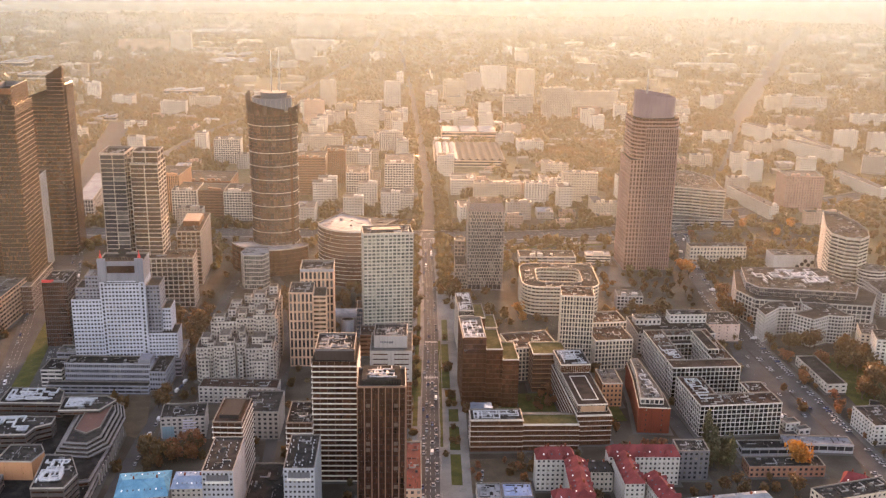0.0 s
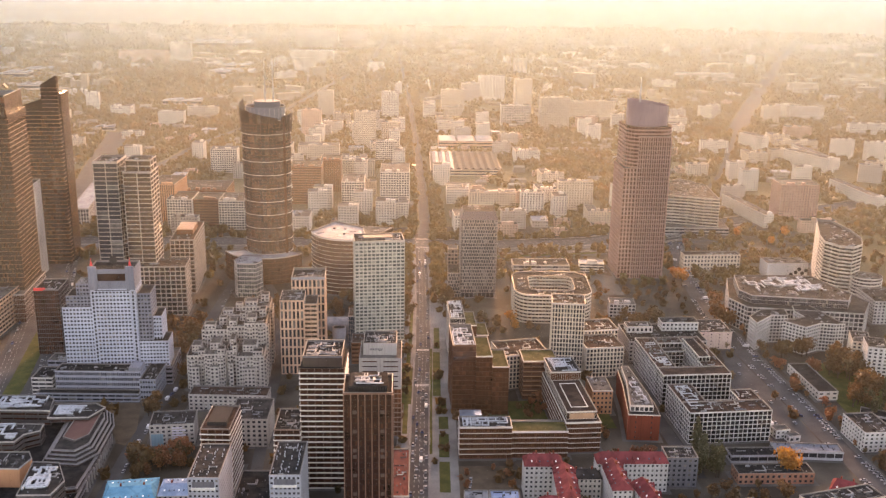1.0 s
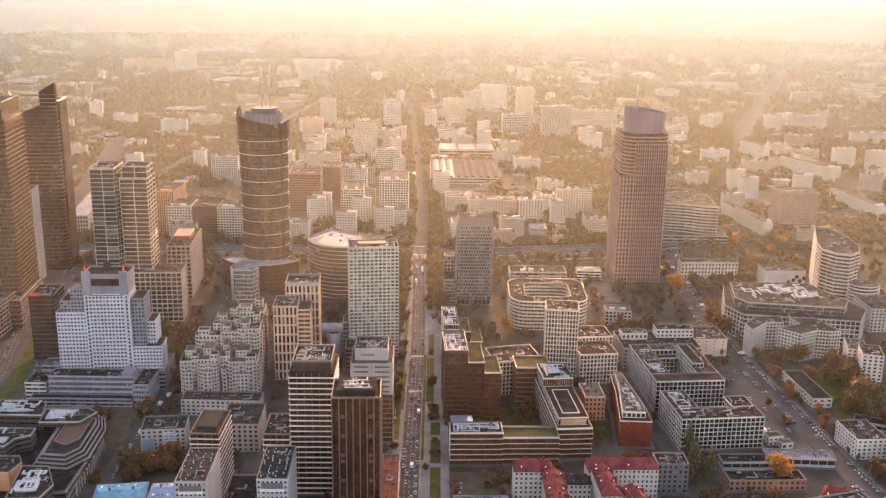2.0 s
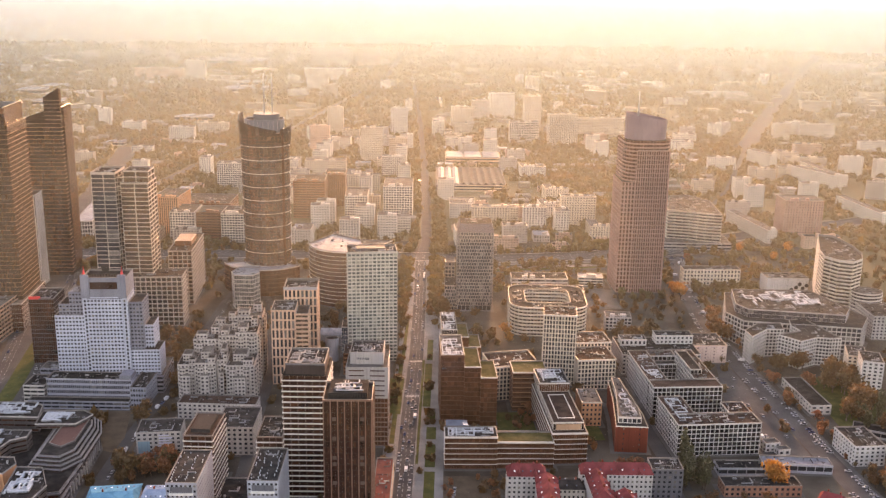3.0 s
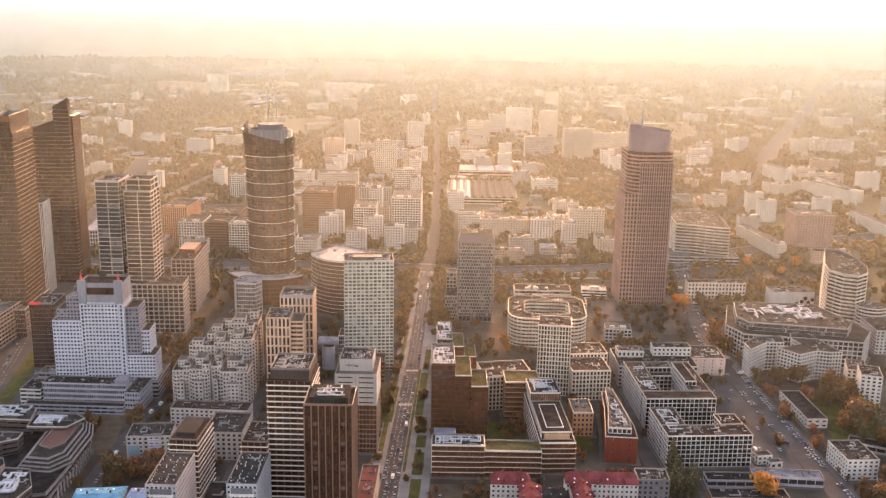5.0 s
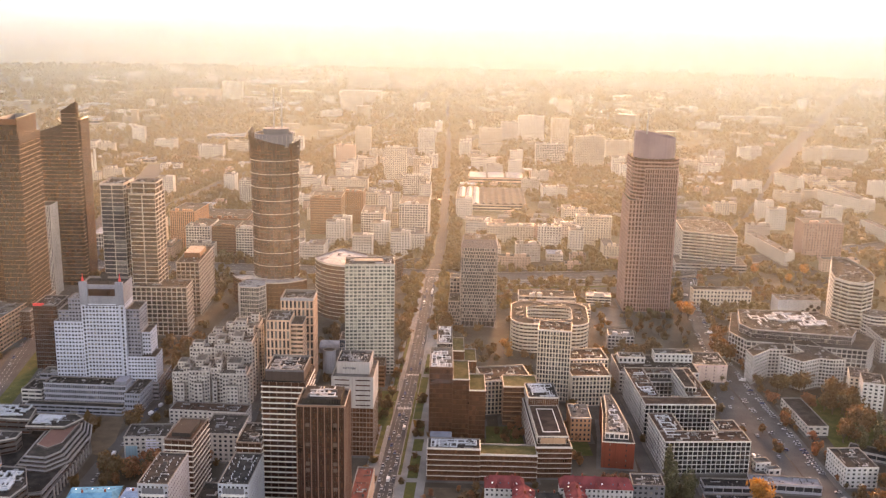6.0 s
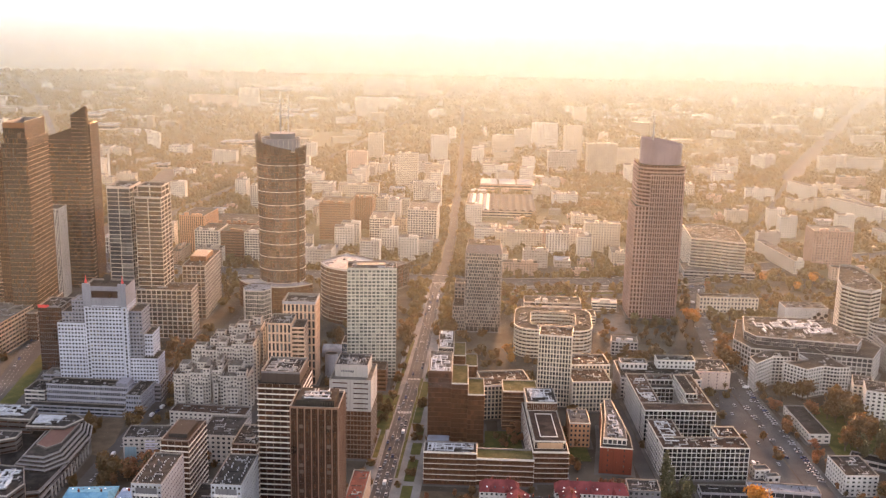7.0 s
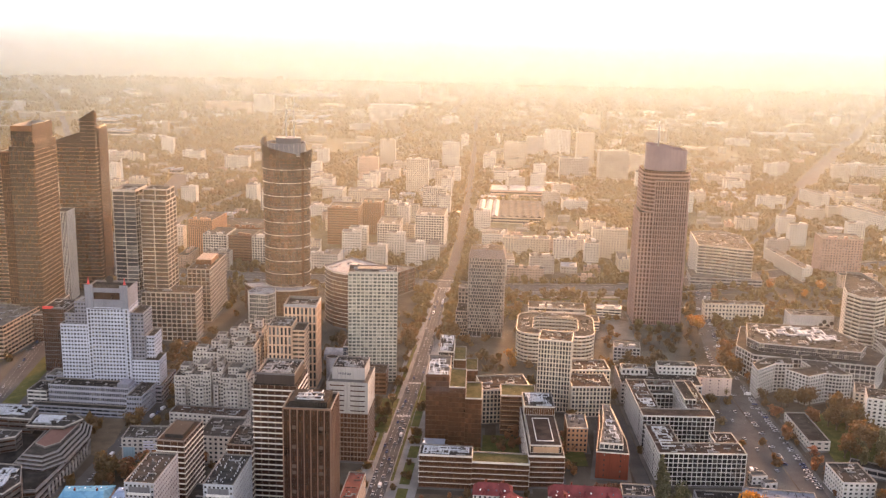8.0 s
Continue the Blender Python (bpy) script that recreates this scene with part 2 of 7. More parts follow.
# ---- building blocks ----
class Geo:
    """A heap of faces, each with a slot number, that becomes one mesh."""

    def __init__(self):
        self.v, self.f, self.s = [], [], []

    def face(self, pts, slot=0):
        k = len(self.v)
        self.v.extend(tuple(p) for p in pts)
        self.f.append(tuple(range(k, k + len(pts))))
        self.s.append(slot)

    def box(self, x0, y0, z0, x1, y1, z1, slot=0, bevel=0.0, bottom=False):
        b = bevel
        lo = [(x0, y0), (x1, y0), (x1, y1), (x0, y1)]
        hi = [(x0 + b, y0 + b), (x1 - b, y0 + b), (x1 - b, y1 - b), (x0 + b, y1 - b)]
        for i in range(4):
            (a, c), (d, e) = lo[i], lo[(i + 1) % 4]
            self.face([(a, c, z0), (d, e, z0), (d, e, z1 - b), (a, c, z1 - b)], slot)
            if b:
                (g, h), (k, l) = hi[i], hi[(i + 1) % 4]
                self.face([(a, c, z1 - b), (d, e, z1 - b), (k, l, z1), (g, h, z1)], slot)
        self.face([(*p, z1) for p in hi], slot)
        if bottom:
            self.face([(*p, z0) for p in reversed(lo)], slot)

    def tube(self, pts, r0, r1=None, n=6, slot=0, cap=True):
        """A round bar along points, from radius r0 to r1."""
        r1 = r0 if r1 is None else r1
        rings = []
        for i, p in enumerate(pts):
            p = Vector(p)
            a = Vector(pts[max(i - 1, 0)])
            b = Vector(pts[min(i + 1, len(pts) - 1)])
            w = (b - a).normalized()
            u = w.orthogonal().normalized()
            q = w.cross(u)
            r = r0 + (r1 - r0) * i / max(1, len(pts) - 1)
            rings.append([p + (u * math.cos(k * math.tau / n) + q * math.sin(k * math.tau / n)) * r for k in range(n)])
        for a, b in zip(rings, rings[1:]):
            for k in range(n):
                self.face([a[k], a[(k + 1) % n], b[(k + 1) % n], b[k]], slot)
        if cap:
            self.face(rings[-1], slot)
            self.face(list(reversed(rings[0])), slot)

    def prism(self, poly, z0, z1, slot=0, top=True, bottom=False, top_slot=None):
        n = len(poly)
        for i in range(n):
            (a, b), (c, d) = poly[i], poly[(i + 1) % n]
            self.face([(a, b, z0), (c, d, z0), (c, d, z1), (a, b, z1)], slot)
        if top:
            self.face([(x, y, z1) for x, y in poly], slot if top_slot is None else top_slot)
        if bottom:
            self.face([(x, y, z0) for x, y in reversed(poly)], slot)

    def rim(self, poly, z0, z1, inset, outset=0.0, slot=0, inner=None):
        """A ring wall along a polygon."""
        out = offset(poly, -outset) if outset else poly
        inn = offset(poly, inset)
        n = len(poly)
        for i in range(n):
            j = (i + 1) % n
            (a, b), (c, d), (e, f), (g, h) = out[i], out[j], inn[i], inn[j]
            self.face([(a, b, z0), (c, d, z0), (c, d, z1), (a, b, z1)], slot)
            self.face([(g, h, z0), (e, f, z0), (e, f, z1), (g, h, z1)], slot if inner is None else inner)
            self.face([(a, b, z1), (c, d, z1), (g, h, z1), (e, f, z1)], slot if inner is None else inner)
            self.face([(c, d, z0), (a, b, z0), (e, f, z0), (g, h, z0)], slot)

    def mesh(self, name, *mats):
        me = bpy.data.meshes.new(name)
        me.from_pydata(self.v, [], self.f)
        for m in mats:
            me.materials.append(m)
        if len(mats) > 1:
            me.polygons.foreach_set("material_index", self.s)
        me.update()
        return me


def offset(poly, d):
    """The polygon (counter-clockwise) moved inwards by d."""
    n, out = len(poly), []
    for i in range(n):
        p, a, b = Vector(poly[i]), Vector(poly[i - 1]), Vector(poly[(i + 1) % n])
        u, w = (p - a).normalized(), (b - p).normalized()
        nu, nw = Vector((-u.y, u.x)), Vector((-w.y, w.x))
        k = nu + nw
        k = k / max(0.25, k.dot(nu)) if k.length > 1e-6 else nu
        q = p + k * d
        out.append((q.x, q.y))
    return out


def rrect(w, d, r=0.0, seg=5, x=0.0, y=0.0, which=(1, 1, 1, 1)):
    """A rectangle from its front left corner, with rounded corners (front left, front right, back right, back left)."""
    out = []
    for k, (cx, cy, a0) in enumerate(((x, y, 180), (x + w, y, 270), (x + w, y + d, 0), (x, y + d, 90))):
        if r and which[k]:
            ox, oy = cx + (r if k in (0, 3) else -r), cy + (r if k in (0, 1) else -r)
            for i in range(seg + 1):
                a = radians(a0 + 90 * i / seg)
                out.append((ox + r * math.cos(a), oy + r * math.sin(a)))
        else:
            out.append((cx, cy))
    return out


def oval(a, b, n=36, x=0.0, y=0.0):
    return [(x + a * math.cos(i * math.tau / n), y + b * math.sin(i * math.tau / n)) for i in range(n)]


def part(name, data, material, parent, label="", at=(0, 0, 0), kind=""):
    """Links a Geo, or a mesh that is shared, as one object under a thing or under a part."""
    if isinstance(data, Geo):
        data = data.mesh(name, *(material if isinstance(material, (tuple, list)) else (material,)))
    ob = new(name, data)
    ob.parent = parent
    ob.location = at
    return tagged(ob, label=label, kind=kind)


def thing(name, label, category, x, y, z=0.0, rot=0.0, group="", kind=""):
    ob = new(name)
    ob.empty_display_size = 0.5
    ob.matrix_basis = pose(x, y, z, 0, 0, rot)
    return tagged(ob, label, category, group, kind)


# bay, sill, head (of the storey), pier (of the bay), depth of the reveal
GRID = (3.4, 0.2, 0.86, 0.3, 0.45)
PUNCH = (3.0, 0.3, 0.8, 0.52, 0.25)
HOME = (3.6, 0.28, 0.8, 0.5, 0.25)
RIBBON = (6.0, 0.32, 0.86, 0.06, 0.3)
BANDS = (9.0, 0.36, 0.94, 0.03, 0.5)
CURTAIN = (1.6, 0.04, 0.96, 0.07, 0.12)
SLOT = (2.6, 0.06, 0.94, 0.42, 0.5)


def storey(poly, fh, style, blind=(), shift=False):
    """Wall with openings and the panes set back in them, for one storey of a polygon; blind edges have no openings."""
    bay, sill, head, pier, deep = style
    sill, head = sill * fh, head * fh
    wall, panes = Geo(), Geo()
    n = len(poly)
    for i in range(n):
        p, q = Vector(poly[i]), Vector(poly[(i + 1) % n])
        run = (q - p).length
        u = (q - p) / run
        inn = Vector((-u.y, u.x))

        def at(s, z, o=0.0):
            w = p + u * s + inn * o
            return (w.x, w.y, z)

        if i in blind or run < 0.9:
            wall.face([at(0, 0), at(run, 0), at(run, fh), at(0, fh)])
            continue
        k = max(1, round(run / bay))
        b = run / k
        g = b * pier / 2
        push = 0.0
        if shift and k > 1:
            k, push = k - 1, b / 2
        wall.face([at(0, 0), at(run, 0), at(run, sill), at(0, sill)])
        wall.face([at(0, head), at(run, head), at(run, fh), at(0, fh)])
        for j in range(k):
            s0, s1 = push + j * b + g, push + (j + 1) * b - g
            a0 = 0 if j == 0 else s0 - 2 * g
            wall.face([at(a0, sill), at(s0, sill), at(s0, head), at(a0, head)])
            if j == k - 1:
                wall.face([at(s1, sill), at(run, sill), at(run, head), at(s1, head)])
            wall.face([at(s0, sill), at(s1, sill), at(s1, sill, deep), at(s0, sill, deep)])
            wall.face([at(s1, head), at(s0, head), at(s0, head, deep), at(s1, head, deep)])
            wall.face([at(s0, head), at(s0, sill), at(s0, sill, deep), at(s0, head, deep)])
            wall.face([at(s1, sill), at(s1, head), at(s1, head, deep), at(s1, sill, deep)])
            panes.face([at(s0, sill, deep), at(s1, sill, deep), at(s1, head, deep), at(s0, head, deep)])
    return wall, panes


def plant(parent, poly, z, count, seed, pale=0.6):
    """Air handling units, ducts and vents on a roof."""
    rng = random.Random(seed)
    inner = offset(poly, 2.2)
    xs, ys = [p[0] for p in inner], [p[1] for p in inner]

    def inside(x, y):
        hit = False
        for i in range(len(inner)):
            (a, b), (c, d) = inner[i], inner[i - 1]
            if (b > y) != (d > y) and x < (c - a) * (y - b) / (d - b) + a:
                hit = not hit
        return hit

    made, count = 0, round(count * 0.8)
    for _ in range(count * 6):
        if made >= count:
            break
        x, y = rng.uniform(min(xs), max(xs)), rng.uniform(min(ys), max(ys))
        w, d, h = rng.uniform(1.0, 3.0), rng.uniform(0.9, 2.0), rng.uniform(0.6, 1.5)
        if not (inside(x, y) and inside(x + w, y + d) and inside(x + w, y) and inside(x, y + d)):
            continue
        made += 1
        g = Geo()
        sort = rng.random()
        if sort < 0.45:
            g.box(x, y, z, x + w, y + d, z + h, 0, 0.08)
            g.tube([(x + w * 0.3, y + d / 2, z + h), (x + w * 0.3, y + d / 2, z + h + 0.3)], d * 0.28, n=10)
            g.tube([(x + w * 0.72, y + d / 2, z + h), (x + w * 0.72, y + d / 2, z + h + 0.3)], d * 0.28, n=10)
            part("roof_unit", g, DUCT if rng.random() < pale * 0.7 else UNIT if rng.random() < 0.5 else UNIT_DARK, parent)
        else:
            run = rng.uniform(5, 16)
            pts = [(x, y, z + 0.6), (x + run * 0.5, y, z + 0.6), (x + run * 0.5, y + run * 0.45, z + 0.6)]
            if inside(*pts[1][:2]) and inside(*pts[2][:2]):
                g.box(x, y - 0.35, z + 0.25, x + run * 0.5, y + 0.35, z + 0.9, 0, 0.06, True)
                g.box(x + run * 0.5 - 0.35, y + 0.35, z + 0.25, x + run * 0.5 + 0.35, y + run * 0.45, z + 0.9, 0, 0.06, True)
                part("roof_duct", g, DUCT, parent)


def snakes(parent, x0, y0, x1, y1, z, n, seed, wide=1.3):
    """Fat pale air ducts that wind over a roof in right angles."""
    r = random.Random(seed)
    for _ in range(n):
        g = Geo()
        x, y = r.uniform(x0 + 2, x1 - 2), r.uniform(y0 + 2, y1 - 2)
        flat = r.random() < 0.5
        for _ in range(r.randrange(3, 7)):
            run = r.uniform(3, 11) * r.choice((-1, 1))
            nx = min(max(x + run, x0 + 1.5), x1 - 1.5) if flat else x
            ny = y if flat else min(max(y + run, y0 + 1.5), y1 - 1.5)
            g.box(min(x, nx) - wide / 2, min(y, ny) - wide / 2, z + 0.4, max(x, nx) + wide / 2, max(y, ny) + wide / 2, z + 0.4 + wide * r.uniform(0.7, 1.0), 0, 0.15, True)
            x, y, flat = nx, ny, not flat
        part("roof_duct", g, DUCT_PALE, parent, "pale lagged air duct")


OCC, FOOT = [], []


def free(x, y, m=0.0):
    """Whether a place lies clear of all the buildings so far."""
    return not any(a - m < x < c + m and b - m < y < d + m for a, b, c, d in OCC)


def pipework(parent, poly, z, count, seed):
    """Pipes, kerbs, hatches and small vents that litter a roof, too small to tell apart."""
    r = random.Random(seed)
    inner = offset(poly, 1.2)
    xs, ys = [p[0] for p in inner], [p[1] for p in inner]
    g = Geo()
    for _ in range(count):
        x, y = r.uniform(min(xs), max(xs)), r.uniform(min(ys), max(ys))
        run = r.uniform(1.5, 7)
        w, d = (run, 0.25) if r.random() < 0.5 else (0.25, run)
        if r.random() < 0.45:
            w = d = r.uniform(0.4, 1.1)
        hit = 0
        for px, py in ((x, y), (x + w, y), (x + w, y + d), (x, y + d)):
            odd = False
            for i in range(len(inner)):
                (a, b), (c, e) = inner[i], inner[i - 1]
                if (b > py) != (e > py) and px < (c - a) * (py - b) / (e - b) + a:
                    odd = not odd
            hit += odd
        if hit == 4:
            g.box(x, y, z, x + w, y + d, z + r.uniform(0.25, 0.8), r.randrange(3))
    if g.f:
        part("roof_clutter", g, (DUCT, UNIT, UNIT_DARK), parent, kind="stuff")


def volume(parent, poly, z0, z1, fh, style, wall, glass, roof=None, parapet=0.9, cap=None, ledge=None, blind=(), units=0, seed=1, pale=0.6, ledge_mat=None, whole=False, stagger=False):
    """Storeys of one block of a building, its flat roof, parapet and roof plant; whole: far off, all storeys are one facade."""
    if z0 < 30:
        ring = [parent.matrix_basis @ Vector((x, y, 0)) for x, y in poly]
        OCC.append((min(p.x for p in ring), min(p.y for p in ring), max(p.x for p in ring), max(p.y for p in ring)))
        if z0 == 0 and len(poly) < 24 and min(p.y for p in ring) < 1200 and min(p.y for p in ring) > 0:
            FOOT.append([(p.x, p.y) for p in ring])
    k = max(1, round((z1 - z0) / fh))
    fh = (z1 - z0) / k
    w, g = storey(poly, fh, style, blind)
    if ledge and not ledge_mat:
        w.rim(poly, ledge[0] * fh, ledge[1] * fh, 0.2, ledge[2])
    if whole:
        one_w, one_g = Geo(), Geo()
        for src, dst in ((w, one_w), (g, one_g)):
            for i in range(k):
                n = len(dst.v)
                dst.v.extend((x, y, z + z0 + i * fh) for x, y, z in src.v)
                dst.f.extend(tuple(q + n for q in fc) for fc in src.f)
                dst.s.extend(src.s)
        part("facade", one_w, wall, parent)
        part("glazing", one_g, glass, parent, kind="stuff")
        k = 0
    wm, gm = w.mesh("storey", wall), g.mesh("glazing", glass)
    if stagger:
        w2, g2 = storey(poly, fh, style, blind, True)
        wm2, gm2 = w2.mesh("storey", wall), g2.mesh("glazing", glass)
    lm = None
    if ledge and ledge_mat:
        lg = Geo()
        lg.rim(poly, ledge[0] * fh, ledge[1] * fh, 0.2, ledge[2])
        lm = lg.mesh("ledge", ledge_mat)
    for i in range(k):
        odd = stagger and i % 2
        s = part("storey", wm2 if odd else wm, None, parent, at=(0, 0, z0 + i * fh))
        part("glazing", gm2 if odd else gm, None, s, kind="stuff")
        if lm:
            part("ledge", lm, None, s)
    r = Geo()
    r.face([(x, y, z1) for x, y in offset(poly, 0.1)])
    if whole and parapet:
        hut = random.Random(int(len(poly) * 7 + z1 * 10))
        (ax, ay), (bx, by) = poly[0], poly[1]
        for _ in range(2 + int(abs(bx - ax) / 14)):
            q, hw, hd = hut.uniform(0.1, 0.8), hut.uniform(2.5, 5.5), hut.uniform(2.5, 4.5)
            hx, hy = ax + (bx - ax) * q, ay + hut.uniform(2.5, 5)
            if bx - ax > 10 and abs(by - ay) < 1:
                r.box(hx, hy, z1, hx + hw, hy + hd, z1 + hut.uniform(1.6, 3.4), 1)
        r.rim(poly, z1 - 0.02, z1 + parapet, 0.45, 0.06, 1, 2)
        parapet = 0
        part("roof", r, (roof or ROOF, cap or wall, COPING), parent)
    else:
        part("roof", r, roof or ROOF, parent)
    if parapet:
        r = Geo()
        r.rim(poly, z1 - 0.02, z1 + parapet, 0.45, 0.06, 0, 1)
        part("parapet", r, (cap or wall, COPING), parent)
    if units:
        plant(parent, poly, z1, units, seed, pale)
        if not whole:
            pipework(parent, poly, z1, units * 5 + 12, seed + 500)
    return parent


def house(name, label, x, y, rot, w, d, h, fh, style, wall, glass=None, category="building", poly=None, penthouse=None, **more):
    """A whole building on one footprint; penthouse: x, y, width, depth, height, material of a hut on its roof."""
    b = thing(name, label, category, x, y, 0, rot)
    poly = poly or rrect(w, d)
    volume(b, poly, 0, h, fh, style, wall, glass or GLASS, **more)
    if penthouse:
        px, py, pw, pd, ph, pm = penthouse
        g = Geo()
        g.box(px, py, h, px + pw, py + pd, h + ph, 0, 0.1)
        part("penthouse", g, pm, b)
    return b


# ---- ground, streets ----
def ribbon(name, pts, o0, o1, z, mat, label, category="road", kind="structure"):
    """A strip beside a line: from o0 to o1 metres to its right, with a thin kerb edge."""
    g = Geo()
    side = []
    for i, p in enumerate(pts):
        a, b = Vector(pts[max(0, i - 1)]), Vector(pts[min(len(pts) - 1, i + 1)])
        u = (b - a).normalized()
        r = Vector((u.y, -u.x))
        side.append((Vector(p) + r * o0, Vector(p) + r * o1))
    for (a, b), (c, d) in zip(side, side[1:]):
        g.face([(a.x, a.y, z), (b.x, b.y, z), (d.x, d.y, z), (c.x, c.y, z)])
        g.face([(a.x, a.y, z - 0.15), (a.x, a.y, z), (c.x, c.y, z), (c.x, c.y, z - 0.15)])
        g.face([(d.x, d.y, z - 0.15), (d.x, d.y, z), (b.x, b.y, z), (b.x, b.y, z - 0.15)])
    ob = new(name, g.mesh(name, mat))
    return tagged(ob, label, category, kind=kind)


def along(pts, step):
    """Places and headings at even steps along a line."""
    out, carry = [], 0.0
    for p, q in zip(pts, pts[1:]):
        p, q = Vector(p), Vector(q)
        run = (q - p).length
        s = carry
        while s < run:
            w = p.lerp(q, s / run)
            out.append((w.x, w.y, math.degrees(math.atan2(q.y - p.y, q.x - p.x))))
            s += step
        carry = s - run
    return out


def sheet(name, poly, z, mat, label, category, thick=0.12):
    g = Geo()
    g.prism(poly, z - thick, z)
    return tagged(new(name, g.mesh(name, mat)), label, category, kind="structure")


g = Geo()
g.face([(60 + 4900 * math.cos(i * math.tau / 64), 4900 * math.sin(i * math.tau / 64), 0) for i in range(64)])
tagged(new("ground", g.mesh("ground", LAND)), "dry grass and earth between the city's blocks", "ground", kind="structure")

# haze stand-in over the city: thin sheets scatter the low sun, denser towards it
def mist(depth, colour):
    m, nt, p = shader("haze_sheet")
    pos = nt.nodes.new("ShaderNodeNewGeometry").outputs["Position"]
    sep = nt.nodes.new("ShaderNodeSeparateXYZ")
    nt.links.new(pos, sep.inputs[0])
    flat = node(nt, "ShaderNodeVectorMath")
    flat.operation = "MULTIPLY"
    flat.inputs[1].default_value = (1, 1, 0)
    nt.links.new(pos, flat.inputs[0])
    way = nt.nodes.new("ShaderNodeVectorMath")
    way.operation = "NORMALIZE"
    nt.links.new(flat.outputs[0], way.inputs[0])
    toward = nt.nodes.new("ShaderNodeVectorMath")
    toward.operation = "DOT_PRODUCT"
    nt.links.new(way.outputs[0], toward.inputs[0])
    toward.inputs[1].default_value = (math.sin(radians(SUN_AZ)), math.cos(radians(SUN_AZ)), 0)

    def ramp(value, x0, x1, y0, y1):
        r = node(nt, "ShaderNodeMapRange", **{"From Min": x0, "From Max": x1, "To Min": y0, "To Max": y1})
        r.interpolation_type = "SMOOTHSTEP"
        nt.links.new(value, r.inputs["Value"])
        return r.outputs["Result"]

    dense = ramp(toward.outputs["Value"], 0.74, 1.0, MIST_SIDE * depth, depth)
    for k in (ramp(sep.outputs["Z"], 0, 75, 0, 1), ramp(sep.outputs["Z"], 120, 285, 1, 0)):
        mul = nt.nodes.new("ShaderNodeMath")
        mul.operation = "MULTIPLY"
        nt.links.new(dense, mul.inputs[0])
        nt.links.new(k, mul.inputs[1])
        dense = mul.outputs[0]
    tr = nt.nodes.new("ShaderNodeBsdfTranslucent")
    # sunward glow painted in: the sheet's colour brightens towards the sun
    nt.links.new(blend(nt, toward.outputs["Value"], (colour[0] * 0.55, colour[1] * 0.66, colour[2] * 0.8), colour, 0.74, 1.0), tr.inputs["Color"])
    mx = nt.nodes.new("ShaderNodeMixShader")
    nt.links.new(dense, mx.inputs[0])
    nt.links.new(nt.nodes.new("ShaderNodeBsdfTransparent").outputs[0], mx.inputs[1])
    nt.links.new(tr.outputs[0], mx.inputs[2])
    nt.links.new(mx.outputs[0], nt.nodes["Material Output"].inputs["Surface"])
    return m


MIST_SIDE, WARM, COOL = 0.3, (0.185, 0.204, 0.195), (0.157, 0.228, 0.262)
# haze hue set per sheet: near ones warmer, far ones bluer
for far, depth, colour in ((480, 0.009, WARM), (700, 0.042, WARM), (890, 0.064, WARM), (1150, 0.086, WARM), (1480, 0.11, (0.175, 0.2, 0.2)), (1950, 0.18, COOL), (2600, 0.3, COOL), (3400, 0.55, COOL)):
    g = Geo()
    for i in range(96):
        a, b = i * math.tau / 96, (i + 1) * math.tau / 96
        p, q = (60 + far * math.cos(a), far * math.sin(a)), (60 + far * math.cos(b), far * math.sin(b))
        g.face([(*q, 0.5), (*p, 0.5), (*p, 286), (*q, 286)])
    tagged(new("backdrop_haze", g.mesh("backdrop_haze", mist(depth, colour))), "thin translucent sheet added as golden haze over the city", "backdrop", kind="structure")

# emissive backdrop of last land and low sky, past all that is told apart
FAR_SKY, fnt, fp = shader("far_sky")
fpos = fnt.nodes.new("ShaderNodeNewGeometry").outputs["Position"]
fsep = fnt.nodes.new("ShaderNodeSeparateXYZ")
fnt.links.new(fpos, fsep.inputs[0])
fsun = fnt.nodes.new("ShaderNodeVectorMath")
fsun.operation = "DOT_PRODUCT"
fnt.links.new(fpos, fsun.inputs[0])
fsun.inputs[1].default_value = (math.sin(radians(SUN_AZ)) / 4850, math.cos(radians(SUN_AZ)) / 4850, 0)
# haze and sun glow painted into the emission, brighter sunward and higher up
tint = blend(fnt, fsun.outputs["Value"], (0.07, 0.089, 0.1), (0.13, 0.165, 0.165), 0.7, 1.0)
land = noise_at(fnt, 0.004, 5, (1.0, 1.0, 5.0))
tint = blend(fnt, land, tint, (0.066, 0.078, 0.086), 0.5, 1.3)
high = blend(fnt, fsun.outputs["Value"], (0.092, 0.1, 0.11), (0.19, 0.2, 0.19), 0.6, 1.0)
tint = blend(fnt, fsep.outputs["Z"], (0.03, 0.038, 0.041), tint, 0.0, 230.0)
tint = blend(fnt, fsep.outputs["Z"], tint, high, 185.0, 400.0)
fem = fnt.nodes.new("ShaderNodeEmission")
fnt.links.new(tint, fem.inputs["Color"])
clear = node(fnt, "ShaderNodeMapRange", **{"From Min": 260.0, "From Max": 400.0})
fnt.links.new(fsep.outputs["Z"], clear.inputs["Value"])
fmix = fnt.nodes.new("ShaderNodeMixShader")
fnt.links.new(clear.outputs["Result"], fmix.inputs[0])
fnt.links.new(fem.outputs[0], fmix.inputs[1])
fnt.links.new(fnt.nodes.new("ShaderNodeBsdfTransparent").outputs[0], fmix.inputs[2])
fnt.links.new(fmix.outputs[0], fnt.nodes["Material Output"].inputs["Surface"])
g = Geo()
